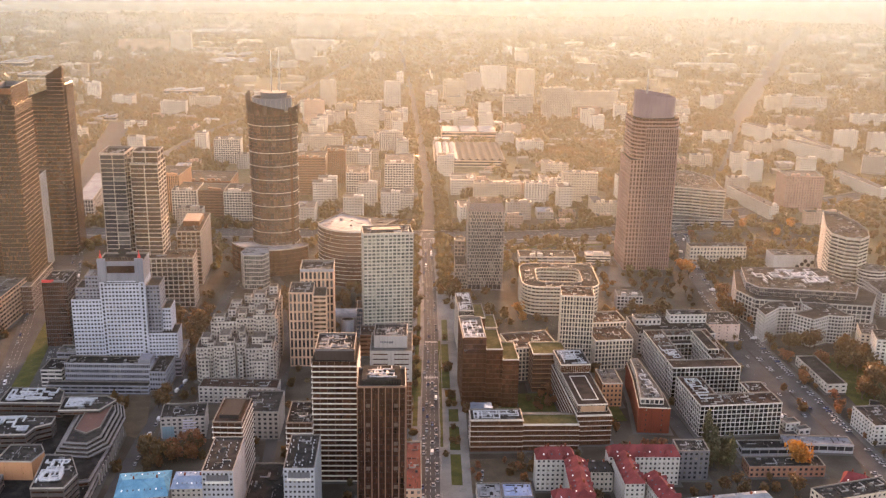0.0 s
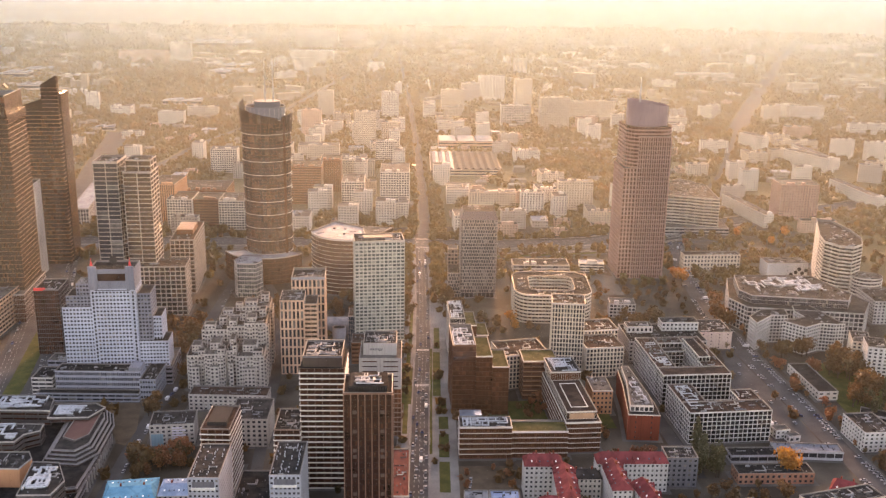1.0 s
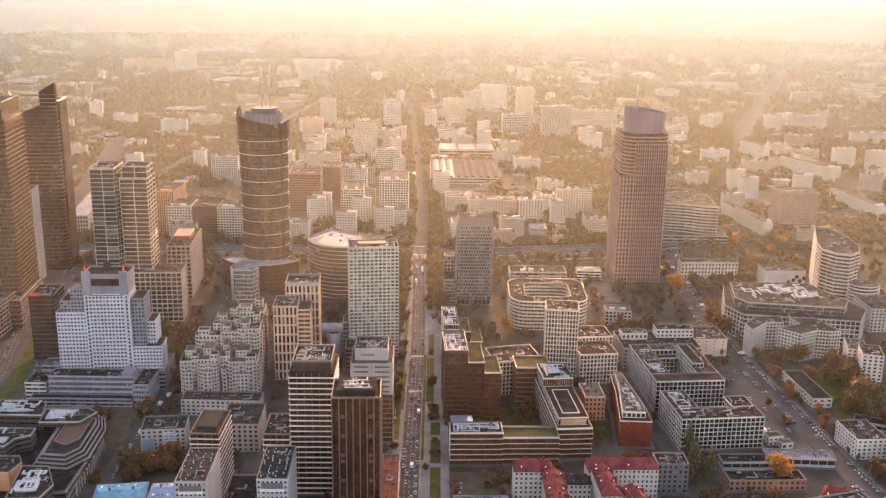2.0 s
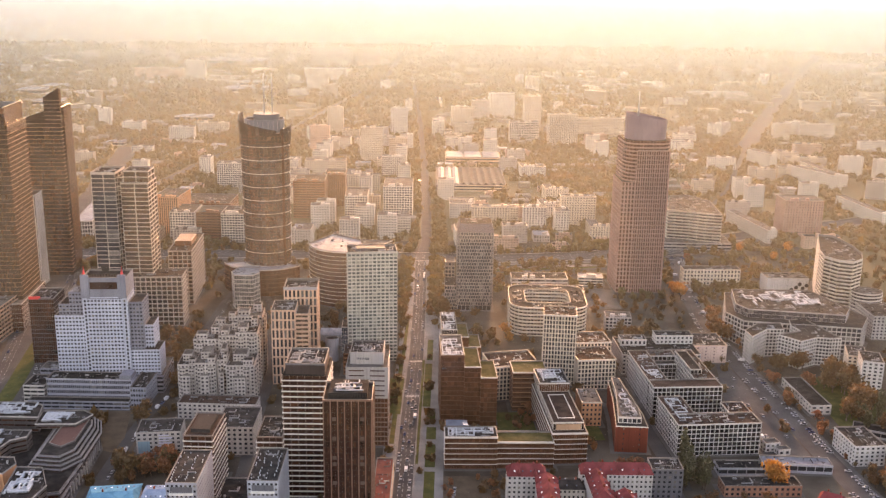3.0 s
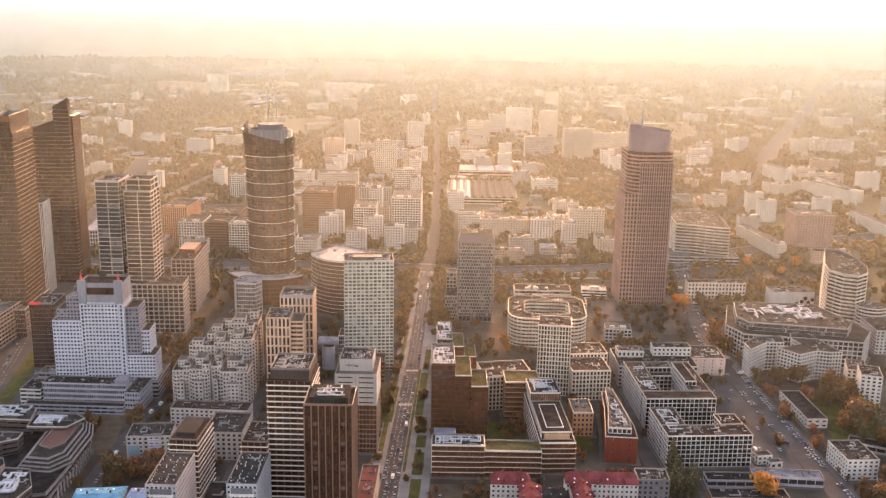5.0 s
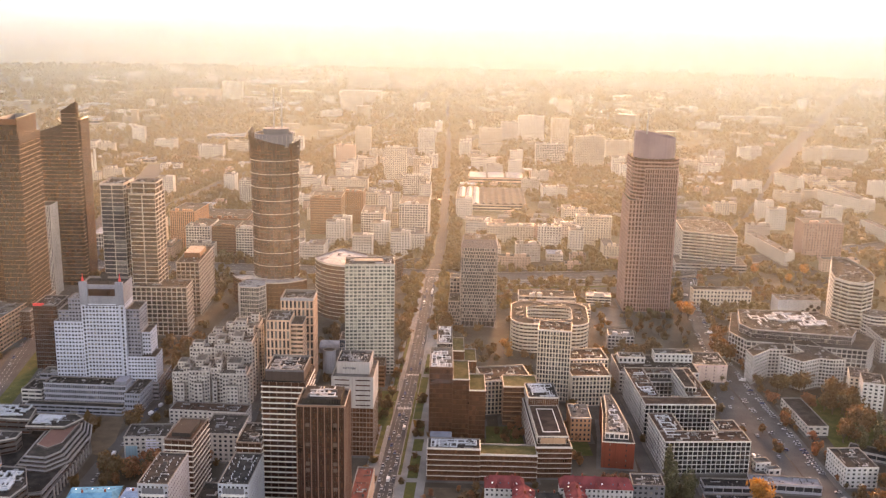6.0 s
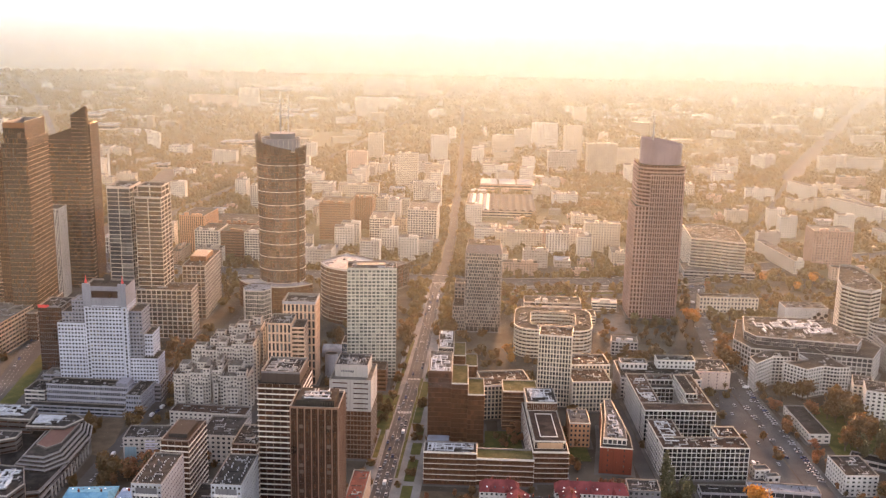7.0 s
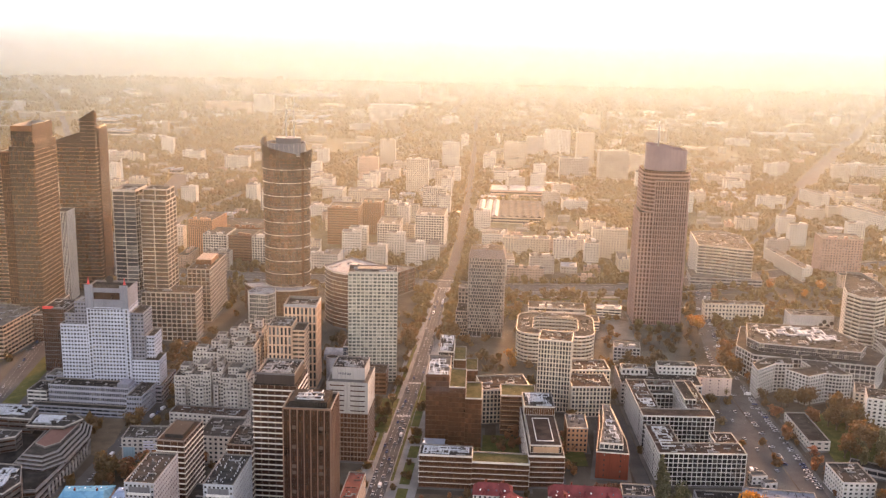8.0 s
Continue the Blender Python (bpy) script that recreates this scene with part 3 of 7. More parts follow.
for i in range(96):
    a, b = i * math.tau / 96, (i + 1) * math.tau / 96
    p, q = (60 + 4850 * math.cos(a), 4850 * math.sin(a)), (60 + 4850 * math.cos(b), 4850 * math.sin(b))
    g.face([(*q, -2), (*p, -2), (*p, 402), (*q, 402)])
tagged(new("backdrop_sky", g.mesh("backdrop_sky", FAR_SKY)), "glowing backdrop of pale morning sky and last land on the horizon", "backdrop", kind="structure")

BOULEVARD = [(43, 400), (55, 546), (67, 690), (78, 807), (87, 929), (99, 1113), (110, 1190), (121, 1378), (138, 1734), (165, 2400), (190, 3300)]
NEAR_BOULEVARD = BOULEVARD[:6]
EAST_ROAD = [(356, 420), (352, 598), (353, 661), (352.5, 774), (356, 874), (373, 999), (400, 1110), (425, 1190)]
CROSS = [(-500, 1170), (-320, 1160), (-100, 1145), (99, 1128), (180, 1118), (305, 1128), (504, 1212), (745, 1310), (1100, 1470), (1600, 1750)]
WEST_AVENUE = [(-212, 480), (-225, 600), (-242, 745), (-258, 850), (-275, 950), (-300, 1080), (-320, 1165), (-350, 1400), (-400, 1900)]
WEST_STREET = [(-150, 440), (-139, 560), (-134, 640), (-128, 700), (-120, 740), (-116, 830), (-105, 960), (-92, 1060), (-78, 1140)]
SIDE_STREET = [(240, 565), (239, 640), (240, 700), (240, 758)]
INNER_STREET = [(-45, 470), (-48, 560), (-46, 690), (-44, 763), (-52, 860), (-60, 960), (-90, 1060)]

ribbon("pavement_city", [(130, 380), (130, 1200)], -420, 440, 0.06, YARD, "worn mixed paving and yards between the buildings", "pavement")
for nm, line, a, b, m, z, lab in (
    ("road_boulevard_far", BOULEVARD[5:], -7, 7, PAVE, 0.13, "pale far stretch of the boulevard"),
    ("road_boulevard", BOULEVARD, -6, 6, ASPHALT, 0.14, "grey asphalt boulevard with traffic"),
    ("pavement_boulevard_west", NEAR_BOULEVARD, -16, -6, PAVE_WIDE, 0.22, "pale paved footway beside the boulevard"),
    ("pavement_boulevard_east", NEAR_BOULEVARD, 6, 26, PAVE_WIDE, 0.22, "pale paved promenade beside the boulevard"),
    ("road_east", EAST_ROAD, -8, 8, ASPHALT, 0.14, "asphalt side road lined with parked cars"),
    ("pavement_east", EAST_ROAD, 8, 12, PAVE, 0.22, "paved footway along the side road"),
    ("road_cross", CROSS, -14, 14, ASPHALT, 0.12, "wide asphalt avenue crossing the city"),
    ("pavement_cross", CROSS, 14, 30, PAVE, 0.2, "paved strip along the wide avenue"),
    ("road_west", WEST_AVENUE, -22, 22, ASPHALT, 0.14, "asphalt avenue on both sides of a tram lawn"),
    ("lawn_west", [(-230, 600), (-239, 690), (-244, 760), (-251, 830), (-256, 890)], -6.5, 6.5, LAWN, 0.24, "grassed tram track down the middle of an avenue"),
    ("road_street", WEST_STREET, -5, 5, ASPHALT, 0.14, "narrow asphalt street between offices and yards"),
    ("road_side", SIDE_STREET, -5, 5, ASPHALT, 0.14, "narrow asphalt street between brick and grid offices"),
    ("road_lane", INNER_STREET, -4, 4, ASPHALT, 0.14, "narrow shaded lane between tower blocks"),
):
    ribbon(nm, line, a, b, z, m, lab, "road" if "road" in nm else "pavement")
FAR_EAST = [(780, 1900), (932, 2215), (1214, 2780), (1515, 3377), (2000, 4300)]
FAR_WEST = [(-330, 1330), (-232, 1783), (-121, 2090), (-47, 2460), (103, 3156), (200, 4300)]
FAR_LINK, FAR_SIDE = [(425, 1190), (600, 1500), (780, 1900)], [(1480, 1180), (1160, 1420), (960, 1620), (790, 1890)]
RAILWAY = [(-620, 1900), (-820, 2420), (-1030, 2930), (-1210, 3340), (-1590, 4120)]
for line, w in ((FAR_EAST, 32), (FAR_WEST, 18), (FAR_LINK, 7), (FAR_SIDE, 10), (RAILWAY, 14)):
    ribbon("road_far", line, -w * 0.55, w * 0.55, 0.16, PAVE, "pale far road between trees and blocks of flats")

# lawns of the boulevard
for y0, y1, a, b in ((560, 600, 14, 21), (606, 640, 14, 21), (648, 668, 14, 21), (676, 696, 14, 20), (704, 742, 10, 16), (748, 792, 10, 16), (800, 850, 11, 16), (610, 800, 7.5, 9.5), (640, 700, -12, -8.5), (710, 790, -12, -8.5), (800, 900, -11, -8)):
    n = [p for p in ((40 + (y - 400) * 0.084 + 2, y) for y in range(int(y0), int(y1) + 1, 2))]
    ribbon("lawn_strip", n, a, b, 0.32, LAWN, "rectangular lawn set in the boulevard's paving", "lawn")
sheet("lawn_yard", [(48, 690), (60, 690), (66, 760), (52, 760)], 0.3, LAWN, "small corner lawn beside the boulevard", "lawn")
sheet("lawn_north", [(150, 1050), (290, 1066), (300, 1085), (150, 1080)], 0.24, LAWN, "long lawn beside the avenue", "lawn")
sheet("ground_dirt", [(76, 548), (118, 546), (122, 590), (84, 592)], 0.2, SOIL, "bare earth lot with tracks", "ground")
sheet("ground_lot", [(-160, 680), (-158, 705), (-141, 704), (-136, 660), (-139, 636), (-146, 640)], 0.2, SOIL, "bare red-brown earth lot beside a street", "ground")
sheet("road_parking", [(310, 604), (343, 604), (344, 700), (343, 780), (334, 780), (314, 700)], 0.16, ASPHALT, "asphalt car park beside offices", "car park")
sheet("road_yard", [(190, 572), (246, 572), (246, 606), (190, 604)], 0.16, ASPHALT, "asphalt yard between tenements and offices", "yard")
sheet("lawn_park", [(384, 640), (432, 636), (440, 740), (392, 752)], 0.2, LAWN, "shaded grass under trees", "lawn")
sheet("lawn_court", [(104, 640), (158, 640), (158, 690), (132, 690), (131, 668), (104, 668)], 0.22, LAWN, "planted courtyard between office wings", "lawn")
sheet("lawn_office", [(186, 640), (205, 640), (205, 690), (190, 690)], 0.24, LAWN, "shaded lawn beside an office wing", "lawn")

# cutting south of the wide avenue: retaining wall, service road, track bed
CUTTING = [(120, 1126), (180, 1118), (305, 1128), (430, 1180)]
ribbon("wall_cutting", CUTTING, 31, 32.2, 1.5, PAVE_WIDE, "long pale retaining wall beside the avenue", "wall")
ribbon("road_service", CUTTING, 53, 60, 0.28, ASPHALT, "narrow service road along a lawn", "road")
ribbon("ground_track", CUTTING, 36, 46, 0.3, SOIL, "gravel track bed beside the avenue", "ground")
for o in (37.5, 39, 42, 43.5):
    ribbon("railway_rail", CUTTING, o, o + 0.3, 0.42, MAST, "steel rail on a gravel bed", "rail")
sheet("pavement_plaza", [(232, 934), (290, 930), (294, 992), (262, 1012), (236, 1000)], 0.24, PAVE, "paved forecourt with parked cars beside the tower", "pavement", 0.1)

# tram rails along the wide avenue
for o in (-18.0, -16.5, 17.0, 18.5):
    ribbon("tram_rail", CROSS[1:8], o, o + 0.25, 0.34, MAST, "steel tram rail set beside the avenue", "rail")

# lane dashes
g = Geo()
for x, y, a in along(NEAR_BOULEVARD, 7):
    for o in (-3, 0, 3):
        u = Vector((math.cos(radians(a)), math.sin(radians(a))))
        r = Vector((u.y, -u.x))
        c = Vector((x, y)) + r * o
        p, q = c - u * 1.6, c + u * 1.6
        g.face([(*(p - r * 0.1), 0.16), (*(p + r * 0.1), 0.16), (*(q + r * 0.1), 0.16), (*(q - r * 0.1), 0.16)])
for x, y, a in along(CROSS[1:8], 8):
    for o in (-7, -3.5, 3.5, 7):
        u = Vector((math.cos(radians(a)), math.sin(radians(a))))
        r = Vector((u.y, -u.x))
        c = Vector((x, y)) + r * o
        p, q = c - u * 1.8, c + u * 1.8
        g.face([(*(p - r * 0.12), 0.15), (*(p + r * 0.12), 0.15), (*(q + r * 0.12), 0.15), (*(q - r * 0.12), 0.15)])
for x, y, a in along(WEST_AVENUE[:7], 8):
    for o in (-18, -14.5, -11, 11, 14.5, 18):
        u = Vector((math.cos(radians(a)), math.sin(radians(a))))
        r = Vector((u.y, -u.x))
        c = Vector((x, y)) + r * o
        p, q = c - u * 1.6, c + u * 1.6
        g.face([(*(p - r * 0.1), 0.16), (*(p + r * 0.1), 0.16), (*(q + r * 0.1), 0.16), (*(q - r * 0.1), 0.16)])
for cx, cy in ((70.5, 722), (77, 795), (99, 1098)):
    for k in range(9):
        g.face([(cx - 5 + k * 1.2, cy, 0.165), (cx - 4.4 + k * 1.2, cy, 0.165), (cx - 4.4 + k * 1.2, cy + 4, 0.165), (cx - 5 + k * 1.2, cy + 4, 0.165)])
tagged(new("lane_markings", g.mesh("lane_markings", PAINT)), "white lane dashes and crossings painted on asphalt", "road marking", kind="stuff")


# ---- towers and offices round the boulevard ----
# pale flats tower
house("apartment_tower", "tall pale green-white apartment tower with small square windows", 19.8, 797, 3, 41.5, 24, 96, 3.1, (3.35, 0.2, 0.82, 0.26, 0.3), plaster("pale_green_panel", (0.36, 0.335, 0.29)), GLASS_GREEN, penthouse=(8, 9, 24, 9, 1.8, UNIT), units=20, seed=3, roof=ROOF_MID, parapet=1.4)

# tower with a staggered window grid and its low wing
t = thing("office_tower", "grey office tower with a staggered window grid and dark mansard", "building", 123.1, 930, 0, -4)
volume(t, rrect(36, 30, 2.5, 3), 6, 80, 3.36, (2.3, 0.1, 0.9, 0.3, 0.5), HEXGREY, GLASS, parapet=0, stagger=True)
volume(t, rrect(33, 27, 0, x=1.5, y=1.5), 0, 6, 6, (4, 0.05, 0.9, 0.1, 0.6), GREY, GLASS, parapet=0)
g = Geo()
a, b = rrect(36, 30), rrect(31, 24, 0, x=2.5, y=3)
for i in range(4):
    g.face([(*a[i], 80), (*a[(i + 1) % 4], 80), (*b[(i + 1) % 4], 88), (*b[i], 88)])
g.face([(*p, 88) for p in b], 1)
part("mansard", g, (plain("dark_standing_seam", (0.15, 0.11, 0.1), 0.5), ROOF), t, "dark metal mansard")
plant(t, b, 88, 14, 5)
t = thing("office_wing", "low grey office wing with a staggered window grid", "building", 112, 934, 0, -5)
volume(t, rrect(19, 34), 0, 24.5, 3.5, (2.3, 0.1, 0.9, 0.3, 0.5), HEXGREY, GLASS, roof=ROOF_MID, units=5, seed=6, stagger=True)
volume(t, rrect(10, 14, 0, x=0, y=30), 24.5, 40, 3.5, GRID, HEXGREY, GLASS, roof=ROOF_PALE)

# rounded court building
t = thing("curved_office", "rounded cream office ring round an open court", "building", 166, 858, 0, -6)
outer = rrect(72, 72, 16, 6)
court = rrect(42, 42, 6, 2, x=15, y=15)
ring = outer + [outer[0]] + [court[0]] + list(reversed(court[1:])) + [(court[0][0] + 0.3, court[0][1])]
volume(t, ring, 0, 27, 3.6, (3.0, 0.34, 0.84, 0.1, 0.3), CREAM, GLASS_GOLD, parapet=0, roof=ROOF_MID)
g = Geo()
g.rim(outer, 27, 28, 0.5, 0.1, 0, 1)
part("parapet", g, (FRAME, COPING), t)
g = Geo()
g.rim(offset(court, -0.4), 27, 28, 0.5)
part("court_parapet", g, COPING, t)
for k, (x, y, w, d) in enumerate(((2, 16, 12, 40), (58, 16, 12, 40), (16, 2, 40, 12), (16, 58, 40, 12))):
    plant(t, rrect(w, d, 0, x=x, y=y), 27, 7, 21 + k)
    pipework(t, rrect(w, d, 0, x=x, y=y), 27, 40, 31 + k)

# tower with tall stone fins and its neighbours
house("slab_tower", "slim beige office tower with vertical stone piers", 176, 744, -10, 26.5, 24, 58.5, 3.65, (2.35, 0.1, 0.93, 0.34, 0.8), CREAM, GLASS, roof=ROOF_RUST, units=9, seed=7, parapet=1.2, cap=FRAME)
house("office_block", "beige office block with deep window bays", 203, 731, 3, 31, 30, 24.2, 3.5, (2.9, 0.12, 0.9, 0.32, 0.6), CREAM, GLASS, roof=ROOF_RUST, units=8, seed=8, parapet=1.2, cap=FRAME)
house("office_block", "beige office block with deep window bays", 207, 768, 3, 32, 26, 25, 3.5, (2.9, 0.12, 0.9, 0.32, 0.6), CREAM, GLASS, roof=ROOF_RUST, units=8, seed=9, parapet=1.2, cap=FRAME)
house("office_block", "beige office block with deep window bays and rooftop plant", 132, 712, 8, 38, 32, 27, 3.5, (2.9, 0.12, 0.9, 0.32, 0.6), CREAM, GLASS, roof=ROOF_RUST, units=10, seed=10, parapet=1.2, cap=FRAME)

# office campus with planted roofs
COPPER = plaster("copper_floor_band", (0.33, 0.2, 0.13), 0.5, 0.2)
UMBER = plaster("umber_cladding", (0.095, 0.043, 0.026), 0.5)
t = thing("glass_office", "brown glass office with ducts and planted terraces on its roof", "building", 88.8, 672.6, 0, -2)
volume(t, rrect(17, 44), 0, 52.5, 3.75, (2.6, 0.03, 0.96, 0.035, 0.1), UMBER, GLASS_BROWN, roof=ROOF_PALE, units=10, seed=11, pale=0.9, parapet=1.4, ledge=(0.93, 1.0, 0.18))
snakes(t, 0, 2, 17, 42, 52.5, 9, 911, 0.75)
volume(t, rrect(12, 40, 0, x=17.02, y=-2), 0, 45, 3.75, (2.6, 0.03, 0.96, 0.035, 0.1), UMBER, GLASS_BROWN, roof=ROOF_GREEN, parapet=1.0, cap=FRAME, ledge=(0.93, 1.0, 0.18))
volume(t, rrect(12, 34, 0, x=29.04, y=-4), 0, 37.5, 3.75, (2.6, 0.03, 0.96, 0.035, 0.1), UMBER, GLASS_BROWN, roof=ROOF_GREEN, parapet=1.0, cap=FRAME, ledge=(0.93, 1.0, 0.18))
t = thing("glass_office", "slim glass office wing with ducts on its roof", "building", 97, 770, 0, -2)
volume(t, rrect(12.5, 44), 0, 38, 3.8, CURTAIN, STEEL, GLASS, roof=ROOF_MID, units=6, seed=12, pale=0.9, cap=WHITE)
snakes(t, 0, 1, 12.5, 43, 38, 9, 912, 0.75)
volume(t, rrect(10, 34, 0, x=12.52, y=4), 0, 30, 3.8, (2.6, 0.03, 0.96, 0.035, 0.1), UMBER, GLASS_BROWN, roof=ROOF_GREEN, cap=FRAME)
volume(t, rrect(10, 30, 0, x=22.54, y=2), 0, 22, 3.8, (2.6, 0.03, 0.96, 0.035, 0.1), UMBER, GLASS_BROWN, roof=ROOF_GREEN, cap=FRAME)
house("glass_office", "brown glass office with a planted roof", 145, 693, -2, 26, 24, 30.7, 3.8, (6, 0.3, 0.9, 0.03, 0.4), UMBER, GLASS_BROWN, roof=ROOF_GREEN, cap=FRAME, ledge=(0.9, 1.0, 0.25), ledge_mat=COPPER)
t = thing("long_office", "low brown office wing with pale floor bands and a planted roof", "building", 86.5, 602, 0, -3)
volume(t, rrect(35, 16), 0, 23, 3.83, (1.5, 0.14, 0.86, 0.1, 0.4), UMBER, GLASS_BROWN, roof=ROOF_MID, units=6, seed=13, pale=1.0, ledge=(0.9, 1.0, 0.35), ledge_mat=FRAME, cap=FRAME)
volume(t, rrect(38, 16, 0, x=35.02, y=1), 0, 19, 3.8, (1.5, 0.14, 0.86, 0.1, 0.4), UMBER, GLASS_BROWN, roof=ROOF_GREEN, ledge=(0.9, 1.0, 0.35), ledge_mat=FRAME, cap=FRAME)
volume(t, rrect(56, 18, 0, x=17, y=17.1), 0, 11, 3.7, (1.5, 0.14, 0.86, 0.1, 0.4), UMBER, GLASS_BROWN, roof=ROOF_GREEN, cap=FRAME)
snakes(t, 1, 1, 34, 15, 23, 10, 913, 0.75)
g = Geo()
g.box(1, 17, 0, 16, 26, 24, 0, 0.1)
part("stair_core", g, GLASS_BLUE, t)
t = thing("long_office", "long brown office wing with a flat roof and rooftop plant", "building", 159.5, 606, 0, 0)
volume(t, rrect(24, 86), 0, 22, 3.67, (1.5, 0.14, 0.86, 0.1, 0.4), UMBER, GLASS_BROWN, roof=ROOF_RUST, ledge=(0.9, 1.0, 0.35), ledge_mat=FRAME, cap=FRAME)
volume(t, rrect(21, 78, 0, x=1.5, y=6), 22, 27, 5, CURTAIN, FRAME, GLASS_GOLD, roof=ROOF_RUST, cap=FRAME)
# flat slab whose copper colour stands for the loggia's orange light
g = Geo()
g.box(3.5, 5.6, 22.4, 20.5, 5.98, 26.4, bottom=True)
part("loggia_front", g, COPPER, t, "end loggia front with orange light put into its colour")
g = Geo()
g.rim(rrect(12, 40, 0, x=6, y=14), 27, 27.5, 0.5)
part("roof_kerb", g, FRAME, t)
volume(t, rrect(22, 28, 0, x=1, y=60), 27, 33, 6, CURTAIN, FRAME, GLASS_BROWN, roof=ROOF_MID, units=6, seed=14, pale=1.0)
snakes(t, 2, 61, 22, 87, 33, 9, 914, 0.75)
house("brick_office", "small orange brick office with a flat roof", 191.9, 664, -2, 15, 26, 18.2, 3.6, PUNCH, TERRA, GLASS, roof=ROOF_PALE, units=3, seed=15, cap=WHITE)

# red slab building
t = thing("brick_building", "narrow dark red brick building with a cluttered pale roof", "building", 0, 0, 0, 0)
volume(t, [(207, 622), (229, 619), (231, 640), (230, 700), (220, 701), (216, 670)], 0, 19, 3.8, (9, 0.4, 0.8, 0.93, 0.4), BRICK, GLASS, roof=ROOF_MID, parapet=0.8, cap=FRAME)
volume(t, [(210, 628), (226, 626), (228, 642), (227.5, 697), (222, 698), (218.5, 670)], 19.02, 23, 4, (3.0, 0.1, 0.85, 0.2, 0.4), FRAME, GLASS, roof=ROOF_PALE, units=22, seed=16, cap=FRAME)
snakes(t, 218, 634, 226, 690, 23, 5, 917, 0.7)

# white grid office pair round courts
t = thing("grid_office", "dark office with a white square facade grid round a court", "building", 248, 613, 0, 1)
gridw = (3.4, 0.05, 0.93, 0.11, 0.5)
volume(t, rrect(59.5, 18), 0, 23, 3.3, gridw, WHITE, GLASS_DEEP, roof=ROOF_RUST, units=14, seed=17, cap=WHITE)
volume(t, rrect(18, 31, 0, x=0, y=18.02), 0, 23, 3.3, gridw, WHITE, GLASS_DEEP, roof=ROOF_RUST, units=5, seed=18, cap=WHITE)
snakes(t, 3, 10, 15, 46, 23, 7, 916, 0.75)
volume(t, rrect(16, 18, 0, x=43, y=18.02), 0, 23, 3.3, gridw, WHITE, GLASS_DEEP, roof=ROOF_RUST, units=5, seed=19, cap=WHITE)
t = thing("grid_office", "dark office with a white square facade grid and glazed inner court", "building", 248.5, 676, 0, 0)
volume(t, rrect(53, 15), 0, 24, 3.43, gridw, WHITE, GLASS_DEEP, roof=ROOF_RUST, cap=WHITE)
volume(t, rrect(15, 62, 0, x=0, y=15.02), 0, 24, 3.43, gridw, WHITE, GLASS_DEEP, roof=ROOF_RUST, units=12, seed=24, cap=WHITE)
volume(t, rrect(17, 62, 0, x=36, y=15.02), 0, 24, 3.43, gridw, WHITE, GLASS_DEEP, roof=ROOF_RUST, units=14, seed=25, cap=WHITE)
volume(t, rrect(21, 13, 0, x=15.02, y=64), 0, 24, 3.43, gridw, WHITE, GLASS_DEEP, roof=ROOF_RUST, units=5, seed=26, cap=WHITE)
snakes(t, 1, 18, 14, 74, 24, 7, 915, 0.75)
volume(t, rrect(9, 40, 0, x=36.2, y=26), 24.02, 27.4, 3.4, gridw, WHITE, GLASS_DEEP, roof=ROOF, cap=WHITE)
volume(t, rrect(20, 8, 0, x=15.1, y=55.9), 0, 20, 3.43, gridw, WHITE, GLASS_DEEP, roof=ROOF, cap=WHITE)
volume(t, rrect(6, 30, 0, x=15.1, y=25), 0, 14, 3.43, gridw, WHITE, GLASS_DEEP, roof=ROOF_GREEN, cap=WHITE)
t = thing("apartment_block", "white and grey apartment block with setback top floors", "building", 247, 762, 0, -2)
volume(t, rrect(66, 42), 0, 17, 3.3, HOME, MIDGREY, GLASS_HOME, roof=ROOF, units=16, seed=27, cap=WHITE)
volume(t, rrect(32, 13, 0, x=34, y=26), 17.02, 24, 3.4, HOME, WHITE, GLASS_HOME, roof=ROOF, cap=FRAME, units=5, seed=28)
volume(t, rrect(22, 12, 0, x=3, y=22), 17.02, 22, 3.4, HOME, WHITE, GLASS_HOME, roof=ROOF, cap=FRAME, units=4, seed=29)
house("apartment_block", "plain rose-grey rendered block with a cluttered flat roof", 308, 785, -2, 36, 32, 15, 3.2, (7, 0.35, 0.7, 0.85, 0.25), plaster("rose_render", (0.42, 0.3, 0.26)), GLASS_HOME, roof=ROOF_MID, units=10, seed=30)

# slab with floor bands and the black tower
t = thing("striped_tower", "office tower with pale horizontal floor bands and black glass", "building", -16.7, 570, 0, -4)
volume(t, rrect(27.5, 32), 0, 82, 3.57, (4.6, 0.22, 0.97, 0.05, 0.5), BRONZE, GLASS_BLACK, roof=ROOF, ledge=(0.06, 0.22, 0.5), ledge_mat=BAND, parapet=0)
volume(t, rrect(24, 27, 0, x=1.8, y=2.5), 82, 88, 6, (24, 0.1, 0.2, 0.98, 0.1), plaster("black_brown_cladding", (0.045, 0.033, 0.03), 0.6), GLASS_BLACK, roof=ROOF, units=34, seed=31, parapet=1.4, cap=DARKGREY)
RUSSET = plaster("russet_metal", (0.17, 0.095, 0.07), 0.45)
t = thing("black_tower", "black glass office tower with slim vertical fins", "building", 9.7, 521.5, 0, -3)
volume(t, rrect(28, 27), 0, 86, 3.6, (1.35, 0.1, 0.98, 0.08, 0.15), plaster("black_spandrel", (0.032, 0.015, 0.011), 0.35), GLASS_BLACK, roof=ROOF, parapet=1.2, cap=RUSSET)
fin = Geo()
fin.box(-0.3, -0.6, 0, 0.3, 0, 86, 0, 0.05)
finm = fin.mesh("fin", RUSSET)
for k in (0.3, 4.4, 8.5, 12.4, 16.3, 20.3, 24.2, 27.7):
    part("fin", finm, None, t, at=(k, 0, 0))
fin = Geo()
